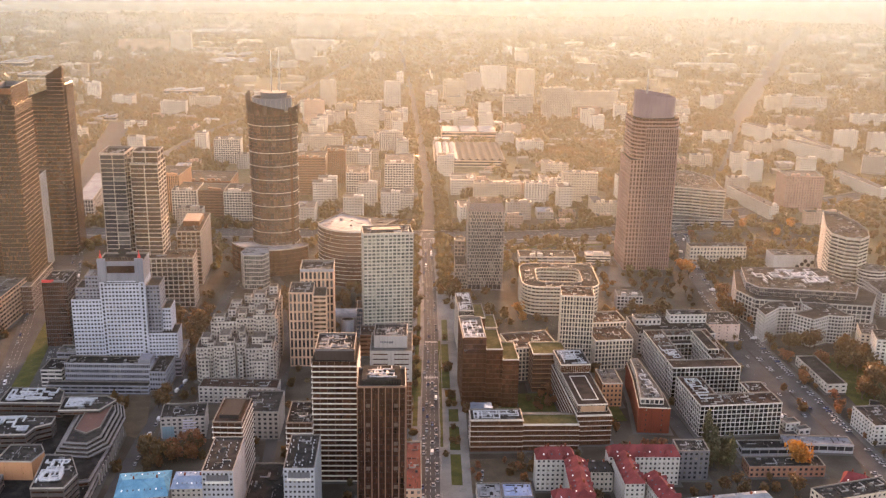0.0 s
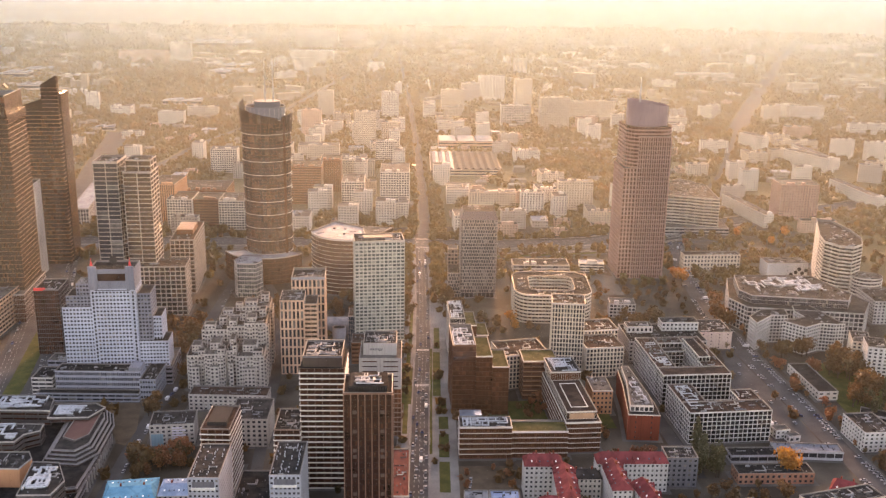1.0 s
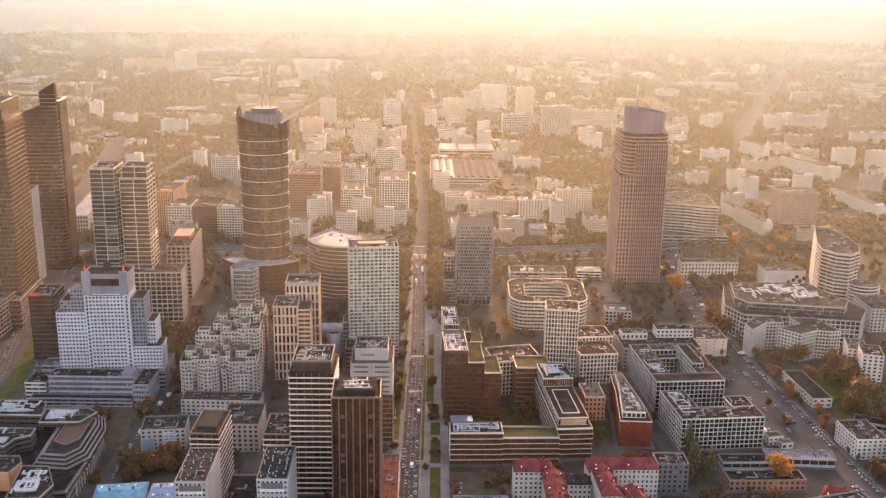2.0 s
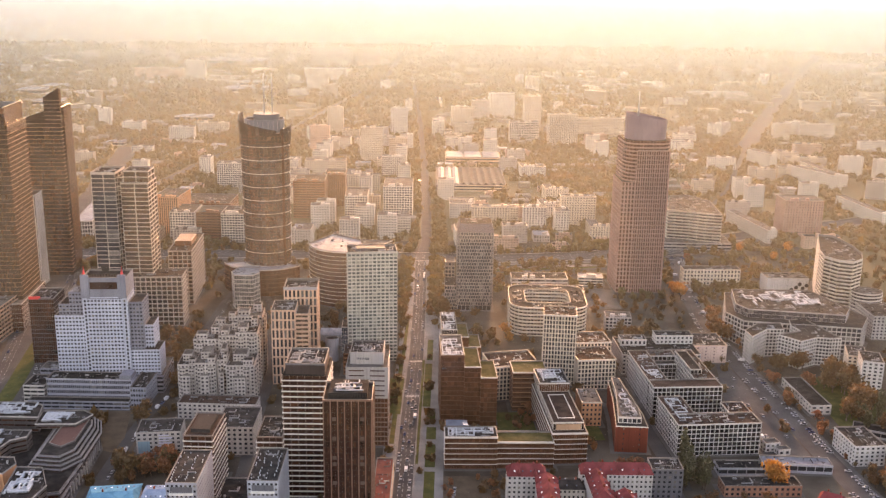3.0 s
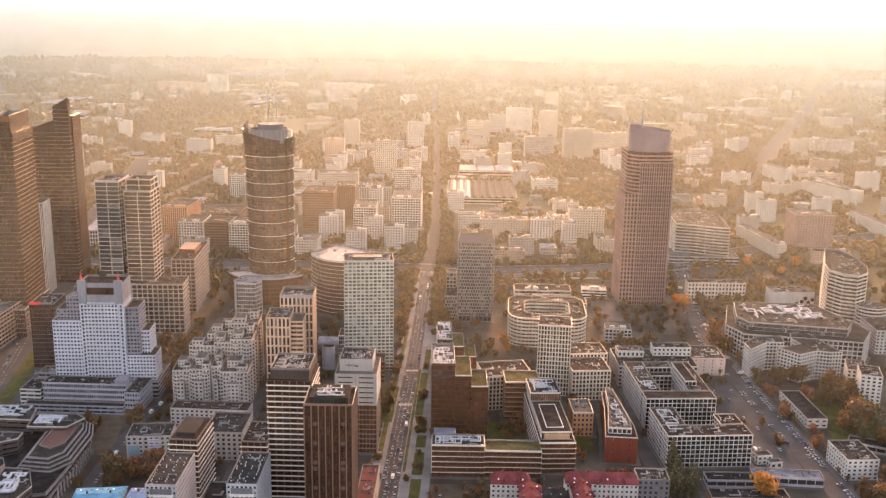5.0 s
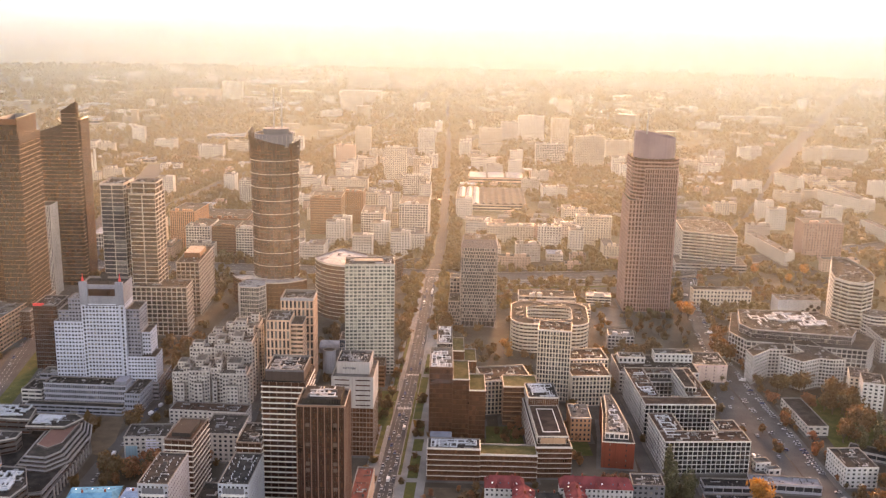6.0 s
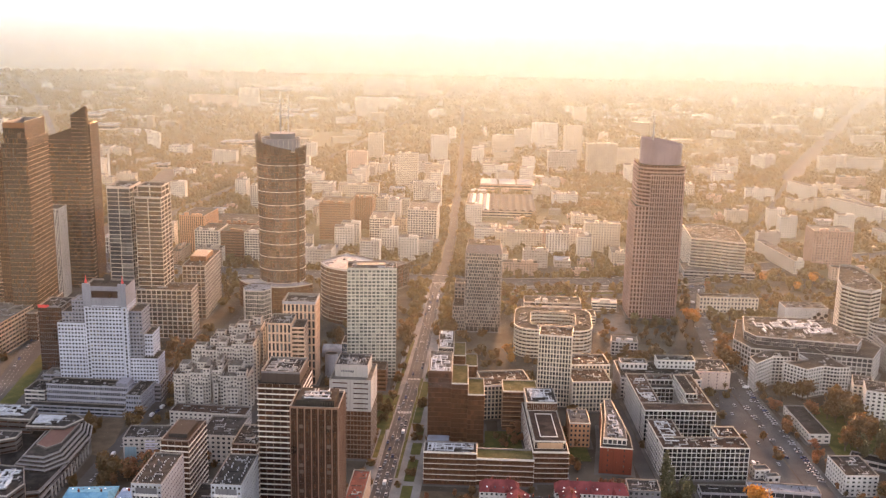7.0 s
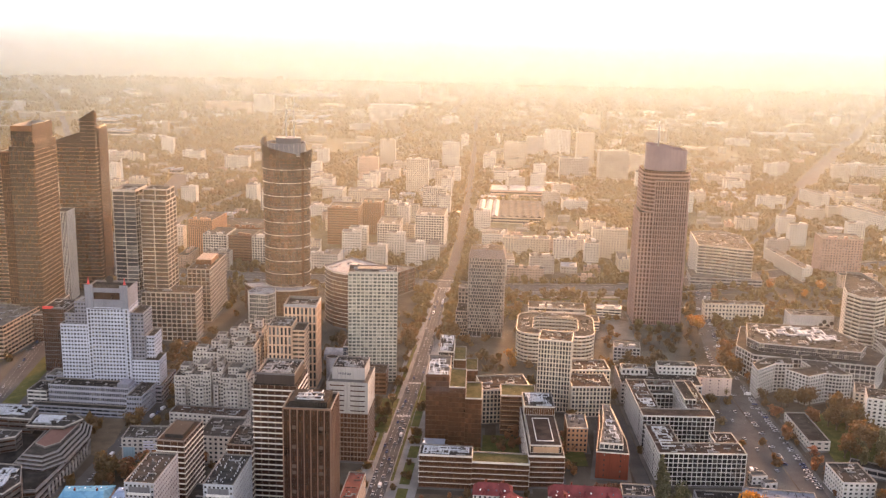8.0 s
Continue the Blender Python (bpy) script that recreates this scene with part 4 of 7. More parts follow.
fin.box(0, -0.3, 0, 0.6, 0.3, 86, 0, 0.05)
finm = fin.mesh("fin", RUSSET)
for k in (0.3, 4.7, 9.1, 13.5, 17.9, 22.3, 26.7):
    part("fin", finm, None, t, at=(28, k, 0))
fin = Geo()
fin.box(-1.2, -0.3, 0, 1.2, 0, 2.2)
panel = fin.mesh("louvre_panel", plaster("louvre_metal", (0.09, 0.062, 0.052), 0.5))
for k in (6.4, 22.3):
    for z in (74, 62, 50, 46, 34, 22, 14):
        part("louvre_panel", panel, None, t, at=(k, 0, z))
g = Geo()
g.box(3, 4, 86, 25, 24, 89.5, 0, 0.1)
part("plant_deck", g, ROOF, t)
tooth = Geo()
tooth.box(-0.4, -0.25, 0, 0.4, 0.25, 1.8, 0, 0.05)
toothm = tooth.mesh("parapet_block", UNIT_DARK)
for k in range(14):
    part("parapet_block", toothm, None, t, at=(4 + k * 1.55, 3.6, 87))
plant(t, rrect(22, 20, 0, x=3, y=4), 89.5, 30, 33, 0.4)
snakes(t, 4, 5, 24, 23, 89.5, 3, 333, 0.7)

# beige stepped bank block
t = thing("stepped_office", "pale stepped office block with narrow window slots", "building", 20.5, 640, 0, -4)
volume(t, rrect(29, 34), 0, 36, 3.6, (2.4, 0.12, 0.92, 0.1, 0.25), BRONZE, GLASS_BROWN, roof=ROOF_PALE, parapet=0)
volume(t, rrect(29, 34), 36, 58, 3.7, (12, 0.4, 0.66, 0.3, 0.3), MIDGREY, GLASS_BLACK, roof=ROOF_PALE, parapet=1.0)
volume(t, rrect(23, 24, 0, x=2.5, y=8), 58.02, 66, 8, (23, 0.4, 0.5, 0.9, 0.2), MIDGREY, GLASS, roof=ROOF_MID, units=16, seed=34, pale=0.8)
bar = Geo()
for k in range(8):
    bar.box(7 + k * 1.15, 7.85, 61.5, 7.7 + k * 1.15, 8.0, 63, bottom=True)
part("sign", bar, DARKGREY, t, "faint grey lettering bars")

# peach tower pair
t = thing("peach_tower", "peach stone office tower with recessed window grid", "building", -40, 752, 0, -2)
volume(t, rrect(19, 26), 0, 62, 7.3, (3.2, 0.08, 0.93, 0.42, 0.8), PEACH, GLASS, roof=ROOF_MID, units=9, seed=35)
volume(t, rrect(10, 22, 0, x=19.02, y=3), 0, 58, 3.65, RIBBON, PEACH, GLASS_GOLD, roof=ROOF_MID)
volume(t, rrect(27, 26, 0, x=7, y=30), 0, 70, 7.3, (3.2, 0.08, 0.93, 0.42, 0.8), PEACH, GLASS, roof=ROOF_MID, units=9, seed=36, parapet=2.4, cap=GREY)

# ---- west side: hotel, flats, towers ----
WHITE_TILE = plaster("white_tile", (0.33, 0.355, 0.42), 0.5, 0.15)
GREY_TILE = plaster("grey_tile", (0.16, 0.165, 0.195), 0.4)
hotel = (2.5, 0.27, 0.75, 0.36, 0.25)
t = thing("hotel", "stepped white tiled hotel tower with grey upper floors", "building", -181, 742, 0, -1)
volume(t, rrect(33.5, 24), 14, 78, 3.05, hotel, WHITE_TILE, GLASS, roof=ROOF_MID, parapet=0, blind=(0,))
volume(t, rrect(26, 1.6, 0, x=3.7, y=-1.6), 14, 77, 3.05, hotel, WHITE_TILE, GLASS, parapet=0, roof=ROOF_MID)
volume(t, rrect(33.5, 24), 78, 92, 3.5, (30, 0.1, 0.2, 0.97, 0.1), GREY_TILE, GLASS, roof=ROOF, parapet=1.6, blind=(0, 1, 3))
for x0 in (-0.2, 27.5):
    g = Geo()
    g.box(x0, -1.2, 77.5, x0 + 6.2, 0, 96, 0, 0.1)
    part("corner_pylon", g, GREY_TILE, t)
slot = Geo()
slot.box(-0.7, -0.12, 0, 0.7, 0, 1.9)
slotm = slot.mesh("corner_window", GLASS)
for z in np.arange(16, 77, 3.05):
    for x in (1.9, 31.6):
        part("corner_window", slotm, None, t, at=(x, 0, float(z)))
g = Geo()
g.box(6.5, -0.4, 84.5, 27, 0, 90, 0, 0.05)
part("dark_loggia", g, GLASS_BLACK, t)
volume(t, rrect(23, 22, 0, x=-22.5, y=2), 14, 62, 3.05, hotel, WHITE_TILE, GLASS, roof=ROOF_MID)
volume(t, rrect(21, 20, 0, x=-20, y=6), 62, 70, 3.05, hotel, GREY_TILE, GLASS, roof=ROOF_MID)
volume(t, rrect(12, 16, 0, x=-12.5, y=8), 70, 79, 3.05, hotel, GREY_TILE, GLASS, roof=ROOF_ZINC, units=5, seed=41)
volume(t, rrect(10, 22, 0, x=33.6, y=4), 14, 72, 3.05, hotel, GREY_TILE, GLASS, roof=ROOF_MID)
volume(t, rrect(6.5, 20, 0, x=43.7, y=8), 14, 52, 3.05, hotel, WHITE_TILE, GLASS, roof=ROOF_MID)
volume(t, rrect(22, 20, 0, x=33.6, y=1), 14, 34, 3.05, hotel, WHITE_TILE, GLASS, roof=ROOF_MID)
volume(t, rrect(86, 40, 0, x=-28, y=-3), 0, 14, 3.5, RIBBON, GREY_TILE, GLASS, roof=ROOF_PALE, units=10, seed=42)
sg = Geo()
sg.tube([(15, 8, 93), (15, 8, 101)], 0.25)
sg.tube([(19, 8, 93), (19, 8, 101)], 0.25)
sg.tube([(17, 7.5, 98.6), (17, 8.1, 98.6)], 3.0, n=16)
for k in range(9):
    sg.box(8 + k * 2.1, 1.0, 94, 9.3 + k * 2.1, 1.3, 96.2, bottom=True)
part("roof_sign", sg, UNIT_DARK, t, "dark rooftop sign frame with a round disc")
for x in (2, 30.5):
    sg = Geo()
    sg.tube([(x, 2, 96), (x, 2, 99)], 1.2, 0.5, 8)
    sg.tube([(x, 2, 99), (x, 2, 102)], 0.3, 0.15, 6)
    part("red_figure_sign", sg, RED_PAINT, t, "red rooftop sign shape")
house("office_slab", "dark glass office slab beside the hotel", -242.6, 806, -1, 20, 30, 56, 3.7, CURTAIN, DARKGREY, GLASS_BLACK, roof=ROOF, units=7, seed=43)
g = Geo()
g.box(-242.3, 805.8, 56, -233, 806.2, 58.4, bottom=True)
tagged(new("red_sign_board", g.mesh("red_sign_board", RED_PAINT)), "long red sign board on a roof edge", "sign")
t = thing("office_slab", "long low grey office slab with rows of narrow windows", "building", -206, 720, 0, -5)
volume(t, rrect(64, 15), 0, 20.5, 4.1, (1.5, 0.3, 0.9, 0.2, 0.3), plaster("pale_blue_panel", (0.25, 0.265, 0.31)), GLASS, roof=ROOF, units=6, seed=44)
g = Geo()
g.box(55, 1, 20.5, 63.8, 13, 24, 0, 0.1)
part("penthouse", g, GREY_TILE, t)
volume(t, rrect(76, 8, 0, x=-12, y=-8.02), 0, 6, 3, RIBBON, SLATE, GLASS, roof=ROOF_MID)
volume(t, rrect(12, 40, 0, x=64.1, y=-4), 0, 16, 3.6, (1.9, 0.34, 0.82, 0.3, 0.25), SLATE, GLASS, roof=ROOF_MID, units=6, seed=45)
volume(t, rrect(16, 22, 0, x=-20, y=4), 0, 13, 3.6, RIBBON, WHITE, GLASS, roof=ROOF, units=4, seed=46)
volume(t, rrect(18, 16, 0, x=-16, y=28), 0, 17, 3.6, RIBBON, GREY_TILE, GLASS, roof=ROOF_PALE, units=5, seed=47)

# grey stepped flats
STEPPED = plaster("weathered_grey_render", (0.33, 0.3, 0.28), 0.8, 0.45)
t = thing("stepped_flats", "cluster of stepped grey apartment blocks with terraces", "building", -110, 722, 0, -1)
flats = (2.7, 0.28, 0.78, 0.46, 0.25)
for k, (x, y, w, d, h) in enumerate(((0, 6, 14, 22, 27), (14.05, 1, 16, 26, 30), (30.1, 5, 8, 26, 31), (38.15, -2, 21, 26, 29), (8, 32.05, 20, 20, 38), (28.05, 31.1, 14, 24, 41), (42.1, 24.1, 17, 28, 46), (38, 52.2, 22, 22, 50), (20, 55.1, 17.9, 18, 42))):
    volume(t, rrect(w, d, 0, x=x, y=y), 0, h, 3.05, flats, STEPPED, GLASS_HOME, roof=ROOF_PALE if k % 2 else ROOF_MID, units=5, seed=50 + k, pale=0.3)
    for q in (0.12, 0.62):
        volume(t, rrect(min(4.6, w * 0.3), 1.6, 0, x=x + w * q, y=y - 1.62), 0, h - 3.2, 3.05, (2.3, 0.3, 0.8, 0.4, 0.25), STEPPED, GLASS_HOME, roof=ROOF_MID, whole=True)
    if k in (3, 6, 7):
        for q in (0.1, 0.55):
            volume(t, rrect(1.6, min(5, d * 0.25), 0, x=x + w + 0.02, y=y + d * q), 0, h - 3.2, 3.05, (2.3, 0.3, 0.8, 0.4, 0.25), STEPPED, GLASS_HOME, roof=ROOF_MID, whole=True)
    if k < 4:
        volume(t, rrect(w * 0.5, d * 0.5, 0, x=x + w * 0.2, y=y + d * 0.4), h + 0.02, h + 5, 3, flats, STEPPED, GLASS_HOME, roof=ROOF_PALE)
        volume(t, rrect(w * 0.34, d * 0.3, 0, x=x + w * 0.6, y=y + d * 0.1), h + 0.02, h + 3, 3, flats, STEPPED, GLASS_HOME, roof=ROOF_MID, whole=True)
        volume(t, rrect(w * 0.4, 3.2, 0, x=x + w * 0.3, y=y - 4.85), 0, h * 0.72, 3.05, flats, STEPPED, GLASS_HOME, roof=ROOF_MID, whole=True)
    else:
        volume(t, rrect(w * 0.42, d * 0.4, 0, x=x + w * 0.1, y=y + d * 0.15), h + 0.02, h + 3.1, 3.05, flats, STEPPED, GLASS_HOME, roof=ROOF_PALE, whole=True)
        volume(t, rrect(w * 0.3, d * 0.3, 0, x=x + w * 0.62, y=y + d * 0.6), h + 0.02, h + 5.6, 2.8, flats, STEPPED, GLASS_HOME, roof=ROOF_MID, whole=True)
t = thing("low_flats", "long low grey block with a dull red roof edge", "building", -104, 690, 0, -6)
volume(t, rrect(58, 16), 0, 12, 3.2, HOME, STEPPED, GLASS_HOME, roof=ROOF_RUST, units=5, seed=60)

# twin-faced tower with a pale frame, and the grid offices at its foot
t = thing("frame_tower", "tall tower with a pale frame grid over dark glass", "building", -213.5, 913, 0, -3)
fr = (11, 0.06, 0.92, 0.05, 0.5)
LATTICE = plaster("sandy_frame", (0.33, 0.285, 0.25), 0.5, 0.2)
volume(t, rrect(22, 32), 0, 140, 4.0, fr, LATTICE, GLASS, roof=ROOF, units=7, seed=61, parapet=2)
volume(t, rrect(5, 26, 0, x=22.02, y=5), 0, 136, 4.0, fr, LATTICE, GLASS_GOLD, roof=ROOF)
volume(t, rrect(25, 30, 0, x=27.04, y=-3), 0, 132, 4.0, fr, LATTICE, GLASS_GOLD, roof=ROOF, parapet=1)
volume(t, rrect(23, 22, 0, x=28, y=4), 132.02, 142, 5, fr, LATTICE, GLASS_GOLD, roof=ROOF, units=5, seed=62)
house("frame_office", "wide office block with a pale frame grid over bronze glass", -186, 897, -1, 52, 26, 46.7, 4.2, (4.6, 0.08, 0.9, 0.12, 0.7), LATTICE, GLASS_GOLD, roof=ROOF_RUST, units=6, seed=63)
house("frame_office", "office block with a pale frame grid over bronze glass", -158, 960, -1, 23, 70, 54, 4.2, (4.6, 0.08, 0.9, 0.12, 0.7), LATTICE, GLASS_GOLD, roof=ROOF_RUST, units=8, seed=64, penthouse=(3, 22, 16, 30, 5, BROWN))

# gold tower and the slanted tower
TAN = plaster("tan_metal", (0.23, 0.135, 0.085), 0.5)
NIGHT = plaster("dark_bronze_mullion", (0.05, 0.034, 0.028), 0.5)
t = thing("gold_tower", "tall glass tower with a gold-lit flank and pale floor lines", "building", -301.5, 898, 0, 0)
volume(t, rrect(23, 53), 26, 182, 4.1, CURTAIN, NIGHT, GLASS_GOLD, roof=ROOF, parapet=0, ledge=(0.96, 1.0, 0.1), ledge_mat=TAN)
volume(t, rrect(19, 49, 0, x=2, y=2), 182.02, 196, 4, CURTAIN, NIGHT, GLASS_GOLD, roof=ROOF, parapet=5, cap=BROWN)
g = Geo()
g.box(23.0, 2, 178, 23.4, 53, 186, 0, 0.05, True)
part("crown_panel", g, GLASS_GOLD, t, "bronze glass crown panel")
g = Geo()
g.box(21.05, 2.5, 186, 21.5, 50.5, 202, 0, 0.05, True)
part("crown_screen", g, GLASS_GOLD, t, "bronze glass crown screen")
volume(t, rrect(10, 40, 0, x=-10.05, y=4), 26, 176, 4.1, CURTAIN, BROWN, GLASS_BLACK, roof=ROOF)
volume(t, rrect(44, 70, 0, x=-18, y=-14), 0, 26, 4.3, CURTAIN, MIDGREY, GLASS_BROWN, roof=ROOF_PALE)
t = thing("slanted_tower", "bronze glass tower with a slanted crown", "building", -322, 1064, 0, 0)
volume(t, rrect(42, 38), 0, 160, 4.1, (3.0, 0.06, 0.94, 0.05, 0.12), NIGHT, GLASS_GOLD, parapet=0, ledge=(0.92, 1.0, 0.12), ledge_mat=TAN)
g = Geo()
for x0, x1, y0, y1, za, zb, fall in ((0, 26, 0, 38, 168, 177, 8), (26, 42, 0, 8, 191, 201, 3), (26, 42, 8.02, 38, 183, 184, 3)):
    lo, zs = rrect(x1 - x0, y1 - y0, 0, x=x0, y=y0), (za, zb, zb - fall, za - fall)
    for i in range(4):
        j = (i + 1) % 4
        g.face([(*lo[i], 160), (*lo[j], 160), (*lo[j], zs[j]), (*lo[i], zs[i])])
    g.face([(*lo[i], zs[i]) for i in range(4)])
part("slanted_crown", g, GLASS_GOLD, t)
for z in (164, 168, 172, 176, 180, 184, 188):
    g = Geo()
    g.box(26 if z > 166 else 0, -0.15, z, 42, 0, z + 0.3, bottom=True)
    part("crown_line", g, BRONZE, t)
g = Geo()
g.box(42.05, 9, 0, 43.2, 37, 181, 0, 0.05)
part("flank_screen", g, GLASS_GOLD, t)
house("office_slab", "low office with lit pale floor bands", -330, 838, -6, 40, 66, 30, 3.7, (6, 0.3, 0.9, 0.05, 0.5), PEACH, GLASS_GOLD, roof=ROOF_PALE, units=12, seed=65, ledge=(0.0, 0.3, 0.3))
house("white_slab", "slim white office slab with close vertical fins", -313, 1020, 0, 14, 24, 97, 3.6, (1.6, 0.03, 0.97, 0.4, 0.4), WHITE, GLASS, roof=ROOF_MID)
house("brown_tower", "brown glass tower with bright floor bands", -391, 1012, 0, 42, 40, 142, 3.9, (6, 0.12, 0.94, 0.04, 0.3), BROWN, GLASS_TOWER, roof=ROOF, ledge=(0.92, 1.0, 0.3), ledge_mat=PEACH)
house("station_hall", "long low white station hall beside the avenue", -322, 1226, 3, 22, 150, 20, 5, (3.0, 0.1, 0.9, 0.25, 0.3), WHITE, GLASS, roof=ROOF_ZINC)

# the flared round tower with its masts
t = thing("round_tower", "flared round bronze glass tower with pale ring ledges and masts", "building", -66, 1018, 0, 0)
for k in range(11):
    z0, z1 = 14 + k * 13.7, 27.7 + k * 13.7
    r = 23.6 + 1.2 * (k / 10) ** 1.5
    p = [(x, y) for x, y in oval(r, r * 0.88, 40)]
    volume(t, p, z0, z1, 3.5, (3.6, 0.02, 0.98, 0.03, 0.06), BROWN, GLASS_TOWER, parapet=0)
    g = Geo()
    g.rim(p, z1 - 0.25, z1 + 0.15, 0.3, 0.4)
    part("ring_ledge", g, FRAME, t)
g = Geo()
g.prism(oval(19.5, 17.5, 40), 164.5, 176, 0, True, False, 1)
g.rim(oval(19.5, 17.5, 40), 176, 177.2, 0.5, 0.3)
part("crown_drum", g, (plain("crown_cladding", (0.14, 0.14, 0.15), 0.6), ROOF), t, "grey-blue clad drum")
for k in range(24):
    a = k * math.tau / 24
    g = Geo()
    g.tube([(19.7 * math.cos(a), 17.7 * math.sin(a), 165), (19.7 * math.cos(a), 17.7 * math.sin(a), 176)], 0.2, n=4)
    part("drum_rib", g, MAST, t)
g = Geo()
g.prism(oval(13, 11, 32, 2, 0), 175, 182)
part("roof_drum", g, plain("drum_cladding", (0.1, 0.1, 0.105), 0.7), t)
for a0, a1, high, low in ((150, 300, 182, 167), (-50, 10, 168, 172)):
    g = Geo()
    for i in range(16):
        a, b = radians(a0 + (a1 - a0) * i / 16), radians(a0 + (a1 - a0) * (i + 1) / 16)
        za, zb = high + (low - high) * i / 16, high + (low - high) * (i + 1) / 16
        g.face([(25.0 * math.cos(a), 22.0 * math.sin(a), 162), (25.0 * math.cos(b), 22.0 * math.sin(b), 162), (26.2 * math.cos(b), 23.2 * math.sin(b), zb), (26.2 * math.cos(a), 23.2 * math.sin(a), za)])
        g.tube([(25.1 * math.cos(a), 22.1 * math.sin(a), 150), (26.3 * math.cos(a), 23.3 * math.sin(a), za)], 0.15, n=5)
        g.tube([(26.3 * math.cos(a), 23.3 * math.sin(a), za), (26.3 * math.cos(b), 23.3 * math.sin(b), zb)], 0.25, n=5)
    part("glass_screen", g, GLASS_TOWER, t)
for x in (0, 8):
    g = Geo()
    g.tube([(x, 0, 181.5), (x, 0, 205), (x, 0, 222)], 0.8, 0.35, 6)
    part("mast", g, MAST, t)
g = Geo()
g.box(17.0, -15, 14, 19.5, 2, 168, 0, 0.1)
part("lift_fin", g, GLASS_BROWN, t)
lamp = Geo()
lamp.tube([(0, 0, 0), (0, 0, 1.6)], 0.5, n=8)
lampm = lamp.mesh("bracket_lamp", FRAME)
for k in range(11):
    part("bracket_lamp", lampm, None, t, at=(24.6, -6, 24 + k * 14))
volume(t, oval(22, 20, 32), 0, 14, 4.6, CURTAIN, BROWN, GLASS_BROWN, parapet=0)
t = thing("podium_building", "curved podium building with a broad pale roof", "building", -68, 996, 0, 0)
arc = [(46 * math.cos(radians(a)), 46 * math.sin(radians(a))) for a in range(200, 322, 8)]
arc += [(26 * math.cos(radians(a)), 26 * math.sin(radians(a))) for a in range(318, 198, -8)]
arc = [(x, y + 32) for x, y in arc]
volume(t, arc, 0, 27, 4.5, CURTAIN, BROWN, GLASS_BROWN, roof=ROOF_ZINC, parapet=1.2, cap=PALE)
house("glass_pavilion", "six-sided glass office with pale corner posts", -95, 945, 0, 24, 26, 33.6, 4.2, (2.2, 0.1, 0.92, 0.1, 0.3), FRAME, GLASS_GREEN, poly=[(2, 0), (20, -2), (26, 8), (24, 26), (4, 28), (-2, 12)], roof=ROOF_ZINC, units=6, seed=71)
t = thing("curved_glass_office", "dark curved glass office with pale floor lines", "building", -4, 962, 0, 0)
arc = [(38 * math.cos(radians(a)), 38 * math.sin(radians(a))) for a in range(186, 300, 8)] + [(14, 10), (-14, 34)]
arc = [(x + 20, y + 20) for x, y in arc]
volume(t, arc, 0, 56, 4.0, CURTAIN, DARKGREY, GLASS_BROWN, roof=ROOF_ZINC, ledge=(0.92, 1.0, 0.2), ledge_mat=STEEL, parapet=1.5, cap=FRAME, units=8, seed=72)
volume(t, [(2, 62), (36, 52), (44, 100), (70, 140), (10, 150)], 0, 26, 4.0, CURTAIN, DARKGREY, GLASS_BROWN, roof=ROOF_PALE, units=14, seed=73)
t = thing("arched_hall", "low hall with a bright curved glass roof", "hall", -6, 838, 0, -4)
g = Geo()
for i in range(8):
    a, b = math.pi * i / 8, math.pi * (i + 1) / 8
    g.face([(0, 9 - 9 * math.cos(a), 8 + 5 * math.sin(a)), (22, 9 - 9 * math.cos(a), 8 + 5 * math.sin(a)), (22, 9 - 9 * math.cos(b), 8 + 5 * math.sin(b)), (0, 9 - 9 * math.cos(b), 8 + 5 * math.sin(b))])
g.box(0, 0.2, 0, 22, 17.8, 8)
part("vault", g, ROOF_ZINC, t)
drum = thing("stair_drum", "plain grey oval stair drum beside the glass hall", "building", 6, 803)
volume(drum, oval(5.6, 4.4, 24), 0, 20, 20, (40, 0.1, 0.2, 0.98, 0.1), GREY, GLASS, roof=ROOF_MID, parapet=0.5)
house("glass_box", "pale glass box beside the flats tower", 14, 812, -2, 14, 20, 26, 3.7, CURTAIN, STEEL, GLASS_BLUE, roof=ROOF_MID)
house("low_block", "low brown block at the foot of the flats tower", 16, 770, -2, 38, 22, 18, 3.6, RIBBON, BROWN, GLASS_BROWN, roof=ROOF_RUST, units=2, seed=74)

# ---- great pink tower ----
t = thing("granite_tower", "tall pink granite and glass tower with a rounded slanted top", "building", 296.5, 986, 0, -2)
volume(t, rrect(50.5, 44, 9, 4, which=(0, 1, 0, 0)), 0, 118, 4.5, (3.4, 0.14, 0.86, 0.42, 0.6), PINK, GLASS_BROWN, roof=ROOF, parapet=0)
volume(t, rrect(48, 42, 14, 6, x=2.5, y=1, which=(1, 1, 0, 0)), 118, 160, 3.8, (3.2, 0.4, 0.96, 0.08, 0.3), PINK, GLASS_BROWN, roof=ROOF, parapet=0)
volume(t, rrect(33, 1.6, 0, x=14, y=-0.8), 0, 150, 4.5, (2.36, 0.1, 0.88, 0.4, 0.7), PINK, GLASS_BROWN, roof=ROOF)
g = Geo()
top = rrect(42, 34, 16, 7, x=5, y=5, which=(1, 1, 1, 1))
for i in range(len(top)):
    a, b = top[i], top[(i + 1) % len(top)]
    g.face([(*a, 160), (*b, 160), (*b, 187 - b[0] * 0.16), (*a, 187 - a[0] * 0.16)])
part("slanted_top", g, plaster("mauve_metal", (0.22, 0.15, 0.15), 0.45), t)
g = Geo()
g.face([(*a, 184 - a[0] * 0.16) for a in offset(top, 0.4)])
part("top_roof", g, ROOF, t)
g = Geo()
g.tube([(17, 20, 178), (17, 20, 196), (17, 20, 208)], 1.0, 0.5, 6)
part("mast", g, MAST, t)
rib = Geo()
